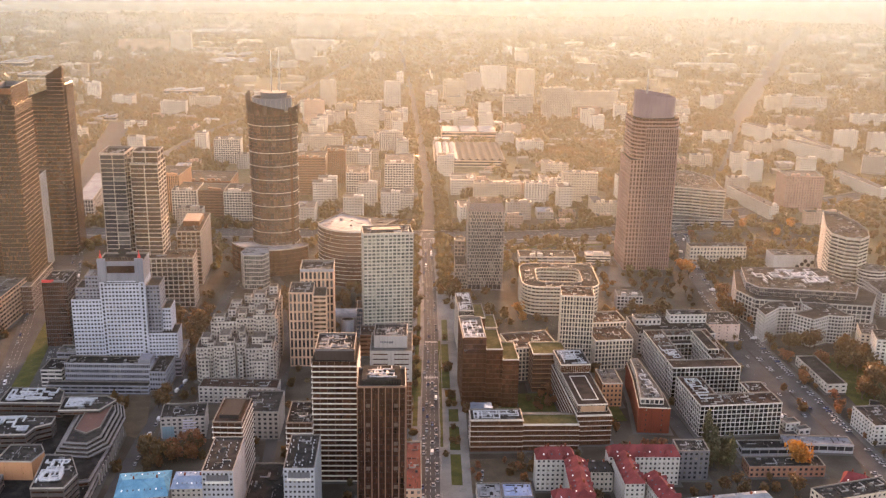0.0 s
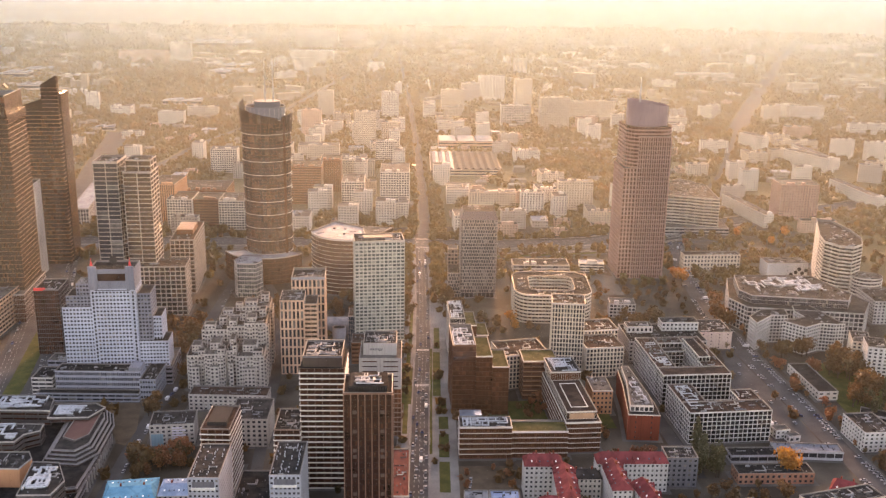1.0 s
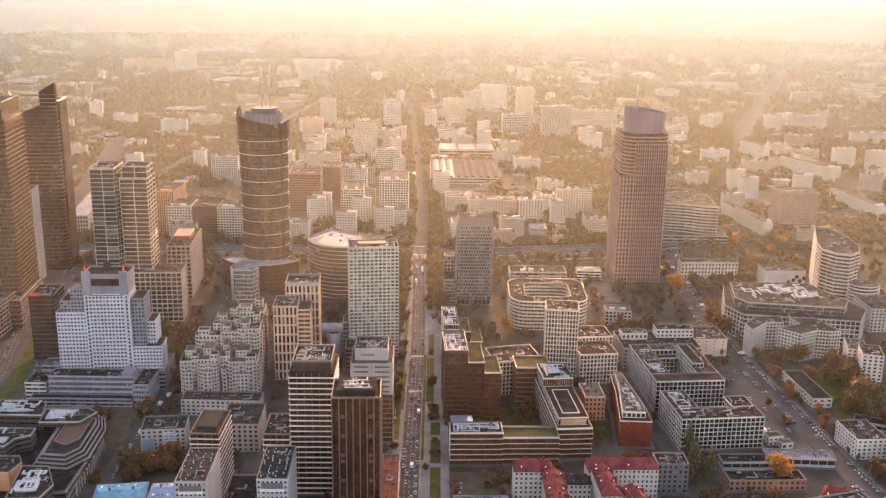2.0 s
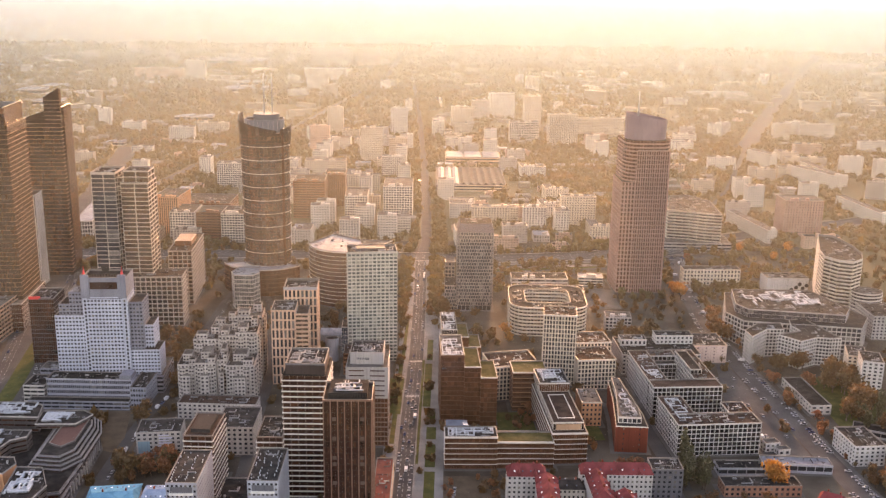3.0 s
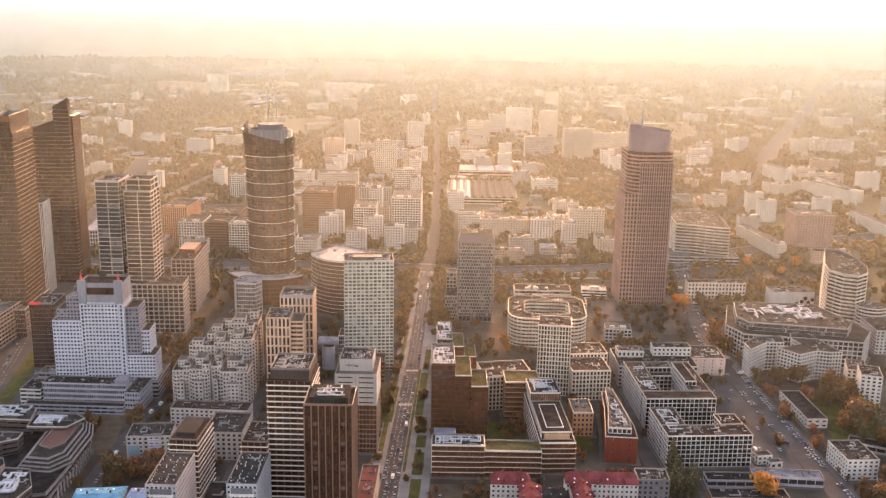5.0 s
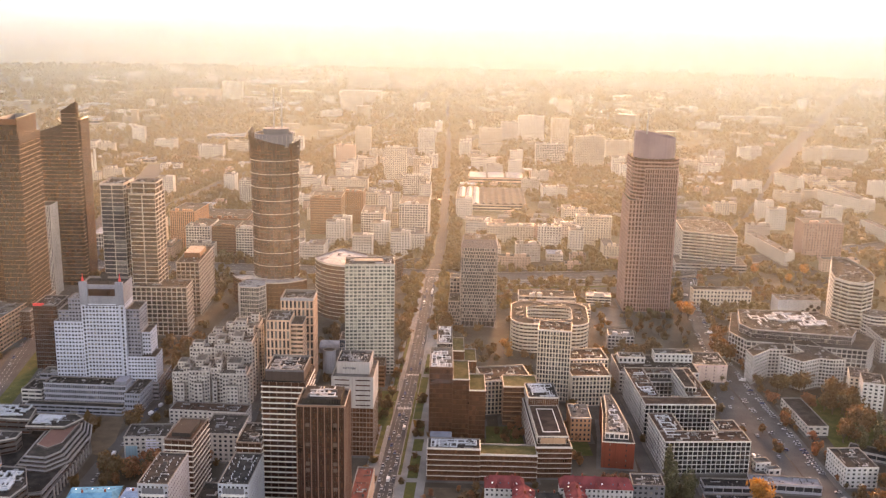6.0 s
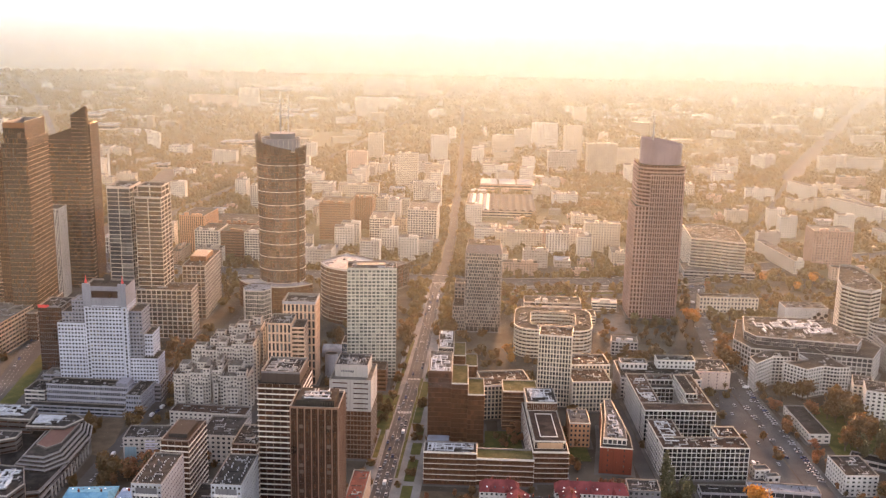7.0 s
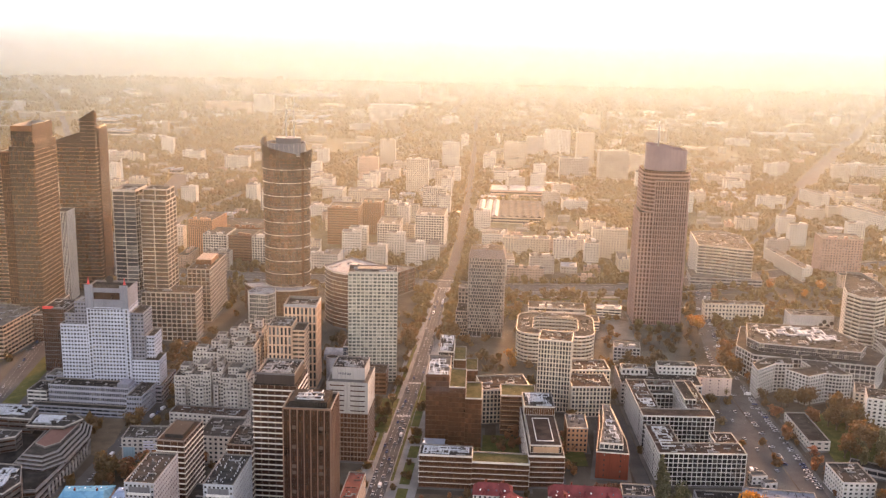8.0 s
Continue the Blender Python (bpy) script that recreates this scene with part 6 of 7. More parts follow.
# ---- middle distance ----
for nm, lab, x, y, r, w, d, h, st, wl, gl, rf, u in (
    ("white_office", "white office block with a stepped roof", 8, 1310, -3, 30, 50, 33, GRID, FAR_PLASTER[0], GLASS, ROOF_PALE, 6),
    ("white_office", "white office block with dark lower floors", 59, 1310, -4, 39, 60, 46, GRID, FAR_PLASTER[0], GLASS, ROOF_PALE, 7),
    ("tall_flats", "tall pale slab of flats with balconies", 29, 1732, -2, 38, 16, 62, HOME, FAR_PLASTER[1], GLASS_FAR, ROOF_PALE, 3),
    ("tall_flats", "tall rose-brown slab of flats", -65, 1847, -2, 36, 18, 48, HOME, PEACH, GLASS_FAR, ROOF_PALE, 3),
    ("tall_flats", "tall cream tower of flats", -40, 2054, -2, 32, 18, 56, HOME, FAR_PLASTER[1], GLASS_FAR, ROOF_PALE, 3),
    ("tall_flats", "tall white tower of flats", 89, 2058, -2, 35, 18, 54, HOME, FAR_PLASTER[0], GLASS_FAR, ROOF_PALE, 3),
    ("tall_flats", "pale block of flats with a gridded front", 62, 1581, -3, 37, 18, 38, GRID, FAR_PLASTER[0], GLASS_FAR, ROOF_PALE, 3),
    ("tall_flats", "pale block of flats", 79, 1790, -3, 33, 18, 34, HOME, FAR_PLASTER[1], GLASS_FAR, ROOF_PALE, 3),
    ("brown_office", "brown office block with dark glass", -61, 1326, -3, 42, 46, 50, RIBBON, BROWN, GLASS_BROWN, ROOF_MID, 4),
    ("brown_office", "brown office block with vertical ribs", -22, 1396, -3, 29, 40, 45, SLOT, BROWN, GLASS_BROWN, ROOF_MID, 4),
    ("long_flats", "long cream terrace of flats", 6, 1500, -2, 52, 16, 24, HOME, FAR_PLASTER[1], GLASS_FAR, ROOF_PALE, 3),
    ("long_flats", "long cream terrace of flats", -62, 1620, -2, 66, 30, 24, HOME, FAR_PLASTER[1], GLASS_FAR, ROOF_PALE, 5),
    ("grid_office_far", "low office with a white grid front", -202, 1205, -4, 30, 44, 36, GRID, FAR_PLASTER[0], GLASS, ROOF_MID, 5),
    ("brown_office", "brown glass link between white offices", -172, 1212, -4, 32, 38, 34, RIBBON, BROWN, GLASS_BROWN, ROOF_MID, 5),
    ("grid_office_far", "low office with a white grid front", -140, 1200, -4, 44, 44, 35, GRID, FAR_PLASTER[0], GLASS, ROOF_MID, 5),
    ("brown_hall", "low brown hall with pale roof edges", -208, 1290, -4, 68, 60, 28, RIBBON, BROWN, GLASS_BROWN, ROOF_MID, 10),
    ("ribbed_office", "terracotta ribbed office block", -228, 1236, -8, 32, 54, 48, SLOT, TERRA, GLASS_BROWN, ROOF_MID, 4),
    ("white_office", "white office behind the round tower", -190, 1530, -3, 40, 26, 36, GRID, FAR_PLASTER[0], GLASS, ROOF_PALE, 3),
    ("slab_flats", "pale slab of flats", 292, 1272, -4, 46, 16, 40, HOME, FAR_PLASTER[1], GLASS_FAR, ROOF_PALE, 5),
    ("slab_flats", "cream flats round a court", 176, 1290, -5, 62, 18, 22, HOME, FAR_PLASTER[1], GLASS_FAR, ROOF_PALE, 8),
    ("slab_flats", "white flats with a plain gable", 240, 1258, -6, 30, 18, 29, HOME, FAR_PLASTER[0], GLASS_FAR, ROOF_PALE, 3),
    ("white_office", "broad white block under the haze", 321, 1957, -2, 57, 26, 40, GRID, FAR_PLASTER[0], GLASS, ROOF_PALE, 6),
    ("tall_flats", "tall cream slab of flats", 394, 1926, 6, 58, 18, 60, HOME, FAR_PLASTER[1], GLASS_FAR, ROOF_PALE, 4),
    ("tall_flats", "tall pale tower of flats", 372, 2100, 4, 36, 20, 74, HOME, FAR_PLASTER[1], GLASS_FAR, ROOF_PALE, 3),
    ("slab_flats", "white slab of flats among trees", 629, 1680, -8, 48, 14, 20, HOME, FAR_PLASTER[0], GLASS_FAR, ROOF_PALE, 2),
    ("slab_flats", "cream slab of flats among trees", 538, 1477, -4, 32, 16, 20, HOME, FAR_PLASTER[1], GLASS_FAR, ROOF_PALE, 4),
    ("tall_flats", "tall rose-grey tower of flats", 572, 1217, -4, 50, 36, 46, HOME, PINK, GLASS_FAR, ROOF_PALE, 5),
    ("slab_flats", "long white slab of flats", 537, 1180, 6, 13, 116, 16, HOME, FAR_PLASTER[0], GLASS_FAR, ROOF_PALE, 5),
    ("slab_flats", "long white slab of flats", 730, 1265, 4, 14, 122, 16, HOME, FAR_PLASTER[0], GLASS_FAR, ROOF_PALE, 4),
    ("slab_flats", "long white slab of flats", 795, 1530, 2, 14, 140, 15, HOME, FAR_PLASTER[0], GLASS_FAR, ROOF_PALE, 4),
    ("slab_flats", "long cream slab of flats", 718, 1590, 2, 60, 14, 20, HOME, FAR_PLASTER[1], GLASS_FAR, ROOF_PALE, 4),
    ("tall_flats", "white slab of flats on the eastern edge", 840, 1618, -2, 36, 16, 32, HOME, FAR_PLASTER[0], GLASS_FAR, ROOF_PALE, 3),
    ("tall_flats", "white slab of flats on the eastern edge", 888, 1594, -2, 40, 16, 32, HOME, FAR_PLASTER[0], GLASS_FAR, ROOF_PALE, 3),
    ("low_office", "low pale office by the avenue", 258, 868, -8, 24, 18, 13, GRID, MIDGREY, GLASS, ROOF_PALE, 4),
    ("low_office", "low pale shed by the railway lawn", 190, 1010, -4, 60, 24, 8, RIBBON, PALE, GLASS, ROOF_MID, 8),
    ("low_office", "low pale shed by the avenue", 208, 962, -4, 50, 22, 9, RIBBON, PALE, GLASS, ROOF_MID, 6),
    ("white_pavilion", "small bright white pavilion roof", 262, 1010, -8, 26, 16, 9, RIBBON, FAR_PLASTER[0], GLASS, ROOF_ZINC, 2),
):
    house(nm, lab, x, y, r, w, d, h, 3.3, st, wl, gl, roof=rf, units=u, seed=int(x * 3 + y) % 997, whole=True)

# market hall with a ribbed roof
t = thing("market_hall", "large hall with a striped pale roof", "hall", 143, 1500, 0, -4)
volume(t, rrect(108, 150), 0, 9, 4.5, RIBBON, FAR_PLASTER[1], GLASS, roof=ROOF_PALE, parapet=0.6)
for k in range(9):
    g = Geo()
    x = 4 + k * 11.4
    for a, b in ((0, 4.6), (4.6, 9.2)):
        g.face([(x + a, 6, 9.1 if a == 0 else 12), (x + b, 6, 12 if a == 0 else 9.1), (x + b, 144, 12 if a == 0 else 9.1), (x + a, 144, 9.1 if a == 0 else 12)])
    g.face([(x, 6, 9.1), (x + 9.2, 6, 9.1), (x + 4.6, 6, 12)])
    part("roof_ridge", g, ROOF_ZINC if k < 3 else ROOF_PALE, t)
t = thing("market_hall", "long brick hall with three shallow pale roofs", "hall", 176, 1725, 0, -3)
volume(t, rrect(96, 60), 0, 11, 5.5, RIBBON, PEACH, GLASS, roof=ROOF_PALE)
for k in range(3):
    g = Geo()
    g.prism([(2 + k * 32, 2), (30 + k * 32, 2), (30 + k * 32, 58), (2 + k * 32, 58)], 11, 13)
    part("roof_bay", g, ROOF_ZINC, t)

# ---- far landmarks ----
def far_block(name, label, x, y, w, d, h, wall, roof=None, rot=-3, style=HOME):
    """A block of flats or offices far off; its storeys are one facade."""
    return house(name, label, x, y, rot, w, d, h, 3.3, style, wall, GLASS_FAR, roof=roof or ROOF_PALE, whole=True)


def works_hall(label, x, y, w, d, h, bays, rot=-3):
    """A works hall with a row of shallow metal roofs."""
    b = thing("works_hall", label, "hall", x, y, 0, rot)
    volume(b, rrect(w, d), 0, h, h, RIBBON, FAR_PLASTER[2], GLASS, roof=ROOF_PALE, parapet=0, whole=True)
    for k in range(bays):
        g = Geo()
        x0, x1 = w * k / bays, w * (k + 1) / bays
        g.face([(x0, 0, h), (x1, 0, h + 4), (x1, d, h + 4), (x0, d, h)])
        g.face([(x0, 0, h), (x1, 0, h), (x1, 0, h + 4)])
        g.face([(x1, 0, h), (x1, d, h), (x1, d, h + 4), (x1, 0, h + 4)])
        part("roof_bay", g, ROOF_ZINC, b)


PALE_FAR, CREAM_FAR, GREY_FAR, ROSE_FAR = FAR_PLASTER
far_block("tall_slab", "tall grey slab of flats over the woods", -495, 3073, 60, 20, 62, GREY_FAR)
far_block("long_slab", "long grey slab of flats over the woods", -653, 3113, 146, 18, 36, ROSE_FAR)
works_hall("wide works hall with pale metal roofs", -352, 2798, 120, 60, 10, 3)
works_hall("wide works hall with pale metal roofs", -348, 2962, 95, 40, 10, 2)
works_hall("row of bright sawtooth works roofs", -512, 3646, 200, 110, 16, 7)
works_hall("low works hall with pale roofs beside the railway", -869, 2711, 70, 50, 14, 3)
works_hall("low works hall with pale roofs beside the railway", -842, 2830, 65, 40, 12, 2)
works_hall("low works hall with pale roofs beside the railway", -763, 2492, 70, 40, 11, 3)
works_hall("low white hall among trees", -450, 1909, 36, 18, 7, 2)
works_hall("low hall with a grey-blue metal roof", -381, 2241, 84, 26, 10, 2)
far_block("white_office", "white office block among trees", -600, 2333, 37, 16, 21, PALE_FAR, style=GRID)
far_block("white_office", "low white office with a pale roof", -383, 1826, 37, 18, 12, PALE_FAR, style=GRID)
far_block("pale_block", "pale stepped block of flats", -342, 1966, 48, 22, 27, PALE_FAR)
far_block("pale_block", "pale block of flats", -303, 2070, 62, 16, 21, CREAM_FAR)
far_block("slab_flats", "white gable slab of flats", 742, 1687, 16, 60, 24, PALE_FAR, rot=20)
far_block("slab_flats", "long pale slab of flats", 776, 1700, 74, 14, 16, CREAM_FAR)
far_block("slab_flats", "white slab of flats set at an angle", 775, 1500, 14, 96, 22, PALE_FAR, rot=22)
far_block("pale_block", "pale block of flats beside the far road", 942, 2028, 75, 18, 28, GREY_FAR)
far_block("tall_slab", "tall cream block of flats beside the far road", 877, 2005, 34, 18, 33, CREAM_FAR)
far_block("long_slab", "long low white block", 990, 1857, 120, 16, 20, PALE_FAR)
far_block("pale_block", "rose block of flats beside the far road", 845, 1821, 50, 18, 20, ROSE_FAR)
far_block("pale_block", "pale far block of flats", 1125, 2442, 75, 20, 27, CREAM_FAR)
far_block("long_slab", "long pale works block under the haze", 926, 2725, 163, 30, 18, GREY_FAR, ROOF_ZINC)
far_block("long_slab", "long pale far block under the haze", 1700, 3600, 160, 30, 24, GREY_FAR, ROOF_ZINC)
far_block("tall_slab", "pale stepped tower of flats", 221, 2151, 49, 18, 46, CREAM_FAR)
far_block("tall_slab", "tall pale tower of flats in the haze", 324, 2325, 60, 20, 55, PALE_FAR)
far_block("tall_slab", "tall grey tower of flats in the haze", 279, 2279, 39, 18, 44, GREY_FAR)
far_block("tall_slab", "tall tower of flats far in the haze", 491, 2835, 37, 20, 45, CREAM_FAR)
far_block("pale_block", "broad pale slab of flats", 474, 2040, 96, 16, 38, CREAM_FAR)
far_block("tall_slab", "great grey block far down the road", -148, 3551, 144, 40, 70, GREY_FAR)
far_block("tall_slab", "great dark block far down the road", 10, 3561, 84, 40, 66, ROSE_FAR)
far_block("long_slab", "wide grey hall with a portal frame", -148, 3140, 130, 50, 34, GREY_FAR, ROOF_ZINC)
far_block("tall_slab", "grey block of flats over the woods", -128, 2874, 63, 20, 40, GREY_FAR)
g = Geo()
g.tube([(0, 0, 0), (0, 0, 48)], 2.6, 1.8, 10)
chimney = thing("works_chimney", "slim pale works chimney among trees", "chimney", -480, 1760)
part("shaft", g, PALE_FAR, chimney)

# paved footways that skirt the buildings
g = Geo()
for k, ring in enumerate(FOOT):
    g.prism(offset(ring, -3.0), 0.0, 0.072 + (k % 28) * 0.002)
tagged(new("pavement_skirts", g.mesh("pavement_skirts", PAVE)), "worn slab footways round the foot of the buildings", "pavement", kind="structure")

# ---- trees ----
rng = random.Random(11)
LINES = [(BOULEVARD, 9), (EAST_ROAD, 10), (CROSS, 16), (WEST_AVENUE, 23), (WEST_STREET, 6), (INNER_STREET, 5), (SIDE_STREET, 6), (FAR_EAST, 22), (FAR_WEST, 14), (FAR_LINK, 7), (FAR_SIDE, 9), (RAILWAY, 13)]


def near_road(x, y, m=0.0):
    for line, half in LINES:
        for (a, b), (c, d) in zip(line, line[1:]):
            ux, uy = c - a, d - b
            k = max(0.0, min(1.0, ((x - a) * ux + (y - b) * uy) / (ux * ux + uy * uy)))
            if (x - a - k * ux) ** 2 + (y - b - k * uy) ** 2 < (half + m) ** 2:
                return True
    return False



def leaves(g, cx, cy, cz, rx, rz, chips, size, r):
    """Leaf clumps: bent scraps spread through a lumpy crown."""
    lumps = [(r.uniform(-0.5, 0.5) * rx, r.uniform(-0.5, 0.5) * rx, r.uniform(-0.45, 0.5) * rz, r.uniform(0.45, 0.75)) for _ in range(6)]
    for _ in range(chips):
        lx, ly, lz, k = lumps[r.randrange(6)]
        v = Vector((r.gauss(0, 1), r.gauss(0, 1), r.gauss(0, 1))).normalized() * (0.72 + 0.33 * r.random())
        c = Vector((cx + lx + v.x * rx * k, cy + ly + v.y * rx * k, cz + lz + v.z * rz * k))
        a = Vector((r.gauss(0, 1), r.gauss(0, 1), r.gauss(0, 1))).normalized() * size * r.uniform(0.6, 1.3)
        b = a.orthogonal().normalized() * size * r.uniform(0.5, 1.1)
        b.rotate(Matrix.Rotation(r.uniform(0, 6.3), 3, a))
        g.face([c - a, c - b * 0.8, c + a * 0.3 - b * 0.4, c + a, c + b])
    for lx, ly, lz, k in lumps[:4]:
        core = []
        for i in range(5):
            for j in range(3):
                th, ph = i * math.tau / 5 + j, (j - 1) * 0.9
                q = 0.62 * k * r.uniform(0.8, 1.2)
                core.append((cx + lx + rx * q * math.cos(th) * math.cos(ph), cy + ly + rx * q * math.sin(th) * math.cos(ph), cz + lz + rz * q * math.sin(ph)))
        for i in range(5):
            for j in range(2):
                a, b, c, d = core[i * 3 + j], core[((i + 1) % 5) * 3 + j], core[((i + 1) % 5) * 3 + j + 1], core[i * 3 + j + 1]
                g.face([a, b, c, d])


def tree_kind(name, label, mat, rx, rz, trunk, seed, chips=240, size=0.75):
    r = random.Random(seed)
    t = thing(name, label, "tree", 0, 0, -500)
    g = Geo()
    top = trunk + rz * 0.9
    g.tube([(0, 0, 0), (0.15, 0.1, trunk * 0.6), (0, 0, trunk), (0.2, 0, top)], 0.36, 0.1, 6)
    for k in range(5):
        a = k * math.tau / 5 + r.uniform(-0.3, 0.3)
        g.tube([(0, 0, trunk * 0.8), (math.cos(a) * rx * 0.35, math.sin(a) * rx * 0.35, trunk + rz * 0.5), (math.cos(a) * rx * 0.7, math.sin(a) * rx * 0.7, trunk + rz * r.uniform(0.7, 1.2))], 0.16, 0.04, 4)
    part("trunk", g, BARK, t)
    g = Geo()
    leaves(g, 0, 0, trunk + rz, rx, rz, chips, size, r)
    part("crown", g, mat, t)
    return t


KINDS = {
    "gold": [tree_kind("street_tree", "street tree with thinning golden-brown autumn leaves", LEAF, 4.2, 4.6, 2.6, 1), tree_kind("broad_tree", "broad tree with brown-green autumn leaves", LEAF, 5.4, 5.0, 3.0, 2, 300), tree_kind("small_tree", "small tree with golden-brown autumn leaves", LEAF, 3.0, 3.6, 2.0, 3, 170, 0.6)],
    "orange": [tree_kind("orange_tree", "broad tree in bright orange autumn leaf", LEAF_ORANGE, 6.0, 5.6, 3.0, 4, 420, 0.7)],
    "red": [tree_kind("rust_tree", "tree with rust-red autumn leaves", LEAF_RED, 4.6, 4.8, 2.4, 5, 260), tree_kind("rust_tree", "low tree with rust-brown autumn leaves", LEAF_RED, 3.6, 3.4, 1.6, 6, 200)],
    "green": [tree_kind("tall_tree", "tall dark green poplar", LEAF_GREEN, 3.2, 9.5, 2.0, 7, 380, 0.7), tree_kind("green_tree", "broad dark green tree", LEAF_GREEN, 5.0, 5.4, 2.4, 8, 280)],
}


def tree(kind, x, y, k=1.0):
    t = copy_thing(KINDS[kind][rng.randrange(len(KINDS[kind]))], pose(x, y, 0.1, 0, 0, rng.uniform(0, 360)))
    t.scale = (k, k, k * rng.uniform(0.9, 1.15))


GROVES = []


def grove(kind, x0, y0, x1, y1, n, k=1.0):
    """Trees spread over a rectangle; those past the wide towers join the avenue trees."""
    if y0 >= 935 and kind == "gold":
        GROVES.extend((rng.uniform(x0, x1), rng.uniform(y0, y1)) for _ in range(n + n // 2))
        return
    for _ in range(n):
        tree(kind, rng.uniform(x0, x1), rng.uniform(y0, y1), k * rng.uniform(1.0, 1.55))


for x, y, a in along(BOULEVARD[1:5], 16):
    r = Vector((math.sin(radians(a)), -math.cos(radians(a))))
    for o in (-14.5,):
        if rng.random() < 0.6:
            tree("gold", x + r.x * o, y + r.y * o, rng.uniform(0.45, 0.7))
for x, y, a in along(EAST_ROAD, 13):
    if rng.random() < 0.75:
        tree(rng.choice(("gold", "red", "gold")), x + 12.5 + rng.uniform(-1, 2), y, rng.uniform(0.6, 0.9))
    if rng.random() < 0.35 and y < 860:
        tree("gold", x - 13, y, rng.uniform(0.5, 0.8))
grove("red", -132, 592, -96, 626, 16, 1.0)
grove("gold", -132, 590, -96, 612, 9, 1.0)
grove("gold", -134, 660, -126, 700, 4, 0.9)
grove("red", -78, 612, -52, 632, 5, 0.8)
grove("gold", -128, 836, -108, 872, 7, 0.9)
grove("gold", -130, 752, -112, 850, 22, 0.85)
grove("gold", 48, 700, 62, 760, 9, 0.6)
grove("gold", -6, 880, 14, 930, 8, 0.8)
grove("gold", -165, 800, -140, 850, 5, 0.9)
grove("gold", 62, 850, 72, 930, 9, 0.9)
grove("gold", 100, 902, 112, 926, 6, 1.0)
grove("orange", 152, 836, 168, 860, 2, 0.7)
grove("gold", 122, 838, 150, 856, 4, 0.7)
grove("gold", 300, 962, 345, 982, 6, 0.8)
grove("gold", 292, 900, 345, 930, 12, 0.7)
grove("gold", 376, 960, 450, 1004, 22, 0.95)
grove("gold", 360, 1015, 380, 1060, 7, 1.0)
grove("orange", 352, 950, 366, 1030, 3, 0.8)
grove("gold", 432, 1020, 520, 1060, 14, 1.0)
grove("gold", 394, 655, 412, 680, 6, 1.2)
grove("gold", 400, 676, 432, 740, 24, 1.3)
grove("gold", 378, 758, 386, 768, 3, 1.3)
grove("red", 360, 690, 368, 735, 5, 0.9)
grove("gold", 388, 560, 420, 610, 10, 1.2)
grove("gold", 410, 600, 440, 640, 8, 1.2)
grove("gold", 258, 840, 300, 866, 8, 1.0)
grove("gold", 352, 830, 364, 880, 6, 1.1)
grove("gold", -62, 840, -46, 930, 9, 0.9)
grove("red", 391, 702, 397, 740, 4, 0.8)
grove("gold", 394, 752, 404, 778, 5, 1.1)
grove("green", 398, 640, 440, 670, 7, 0.8)
grove("red", 364, 626, 376, 668, 6, 0.6)
grove("gold", 362, 548, 400, 584, 9, 0.9)
grove("green", 236, 562, 258, 590, 13, 0.95)
grove("red", 128, 628, 156, 688, 10, 0.45)
grove("orange", 296, 562, 300, 566, 2, 1.0)
grove("red", 186, 614, 198, 690, 9, 0.6)
grove("red", 150, 656, 160, 690, 5, 0.7)
grove("red", 204, 592, 226, 600, 4, 0.6)
grove("red", 84, 556, 118, 588, 9, 0.4)
grove("gold", 214, 524, 258, 546, 6, 0.8)
grove("gold", 258, 526, 300, 550, 4, 0.7)
grove("gold", 170, 935, 250, 955, 8, 0.7)
grove("gold", 140, 985, 180, 1010, 6, 0.8)
grove("gold", 30, 1060, 92, 1110, 12, 0.9)
grove("gold", -10, 1200, 90, 1290, 22, 1.0)
grove("gold", 130, 1020, 180, 1060, 10, 0.8)
grove("gold", 300, 1080, 400, 1100, 8, 0.8)
grove("gold", -150, 1060, -110, 1130, 9, 0.8)
grove("gold", 420, 1110, 560, 1160, 14, 0.9)
grove("orange", 480, 1090, 560, 1140, 3, 0.8)
for kinds in KINDS.values():
    for k in kinds:
        for ob in (k, *k.children_recursive):
            bpy.data.objects.remove(ob)

# ---- far city: woods and blocks of flats ----
frng = np.random.default_rng(5)
cell = [(c, s) for c, s in ((math.cos(k * math.tau / 6), math.sin(k * math.tau / 6)) for k in range(6))]


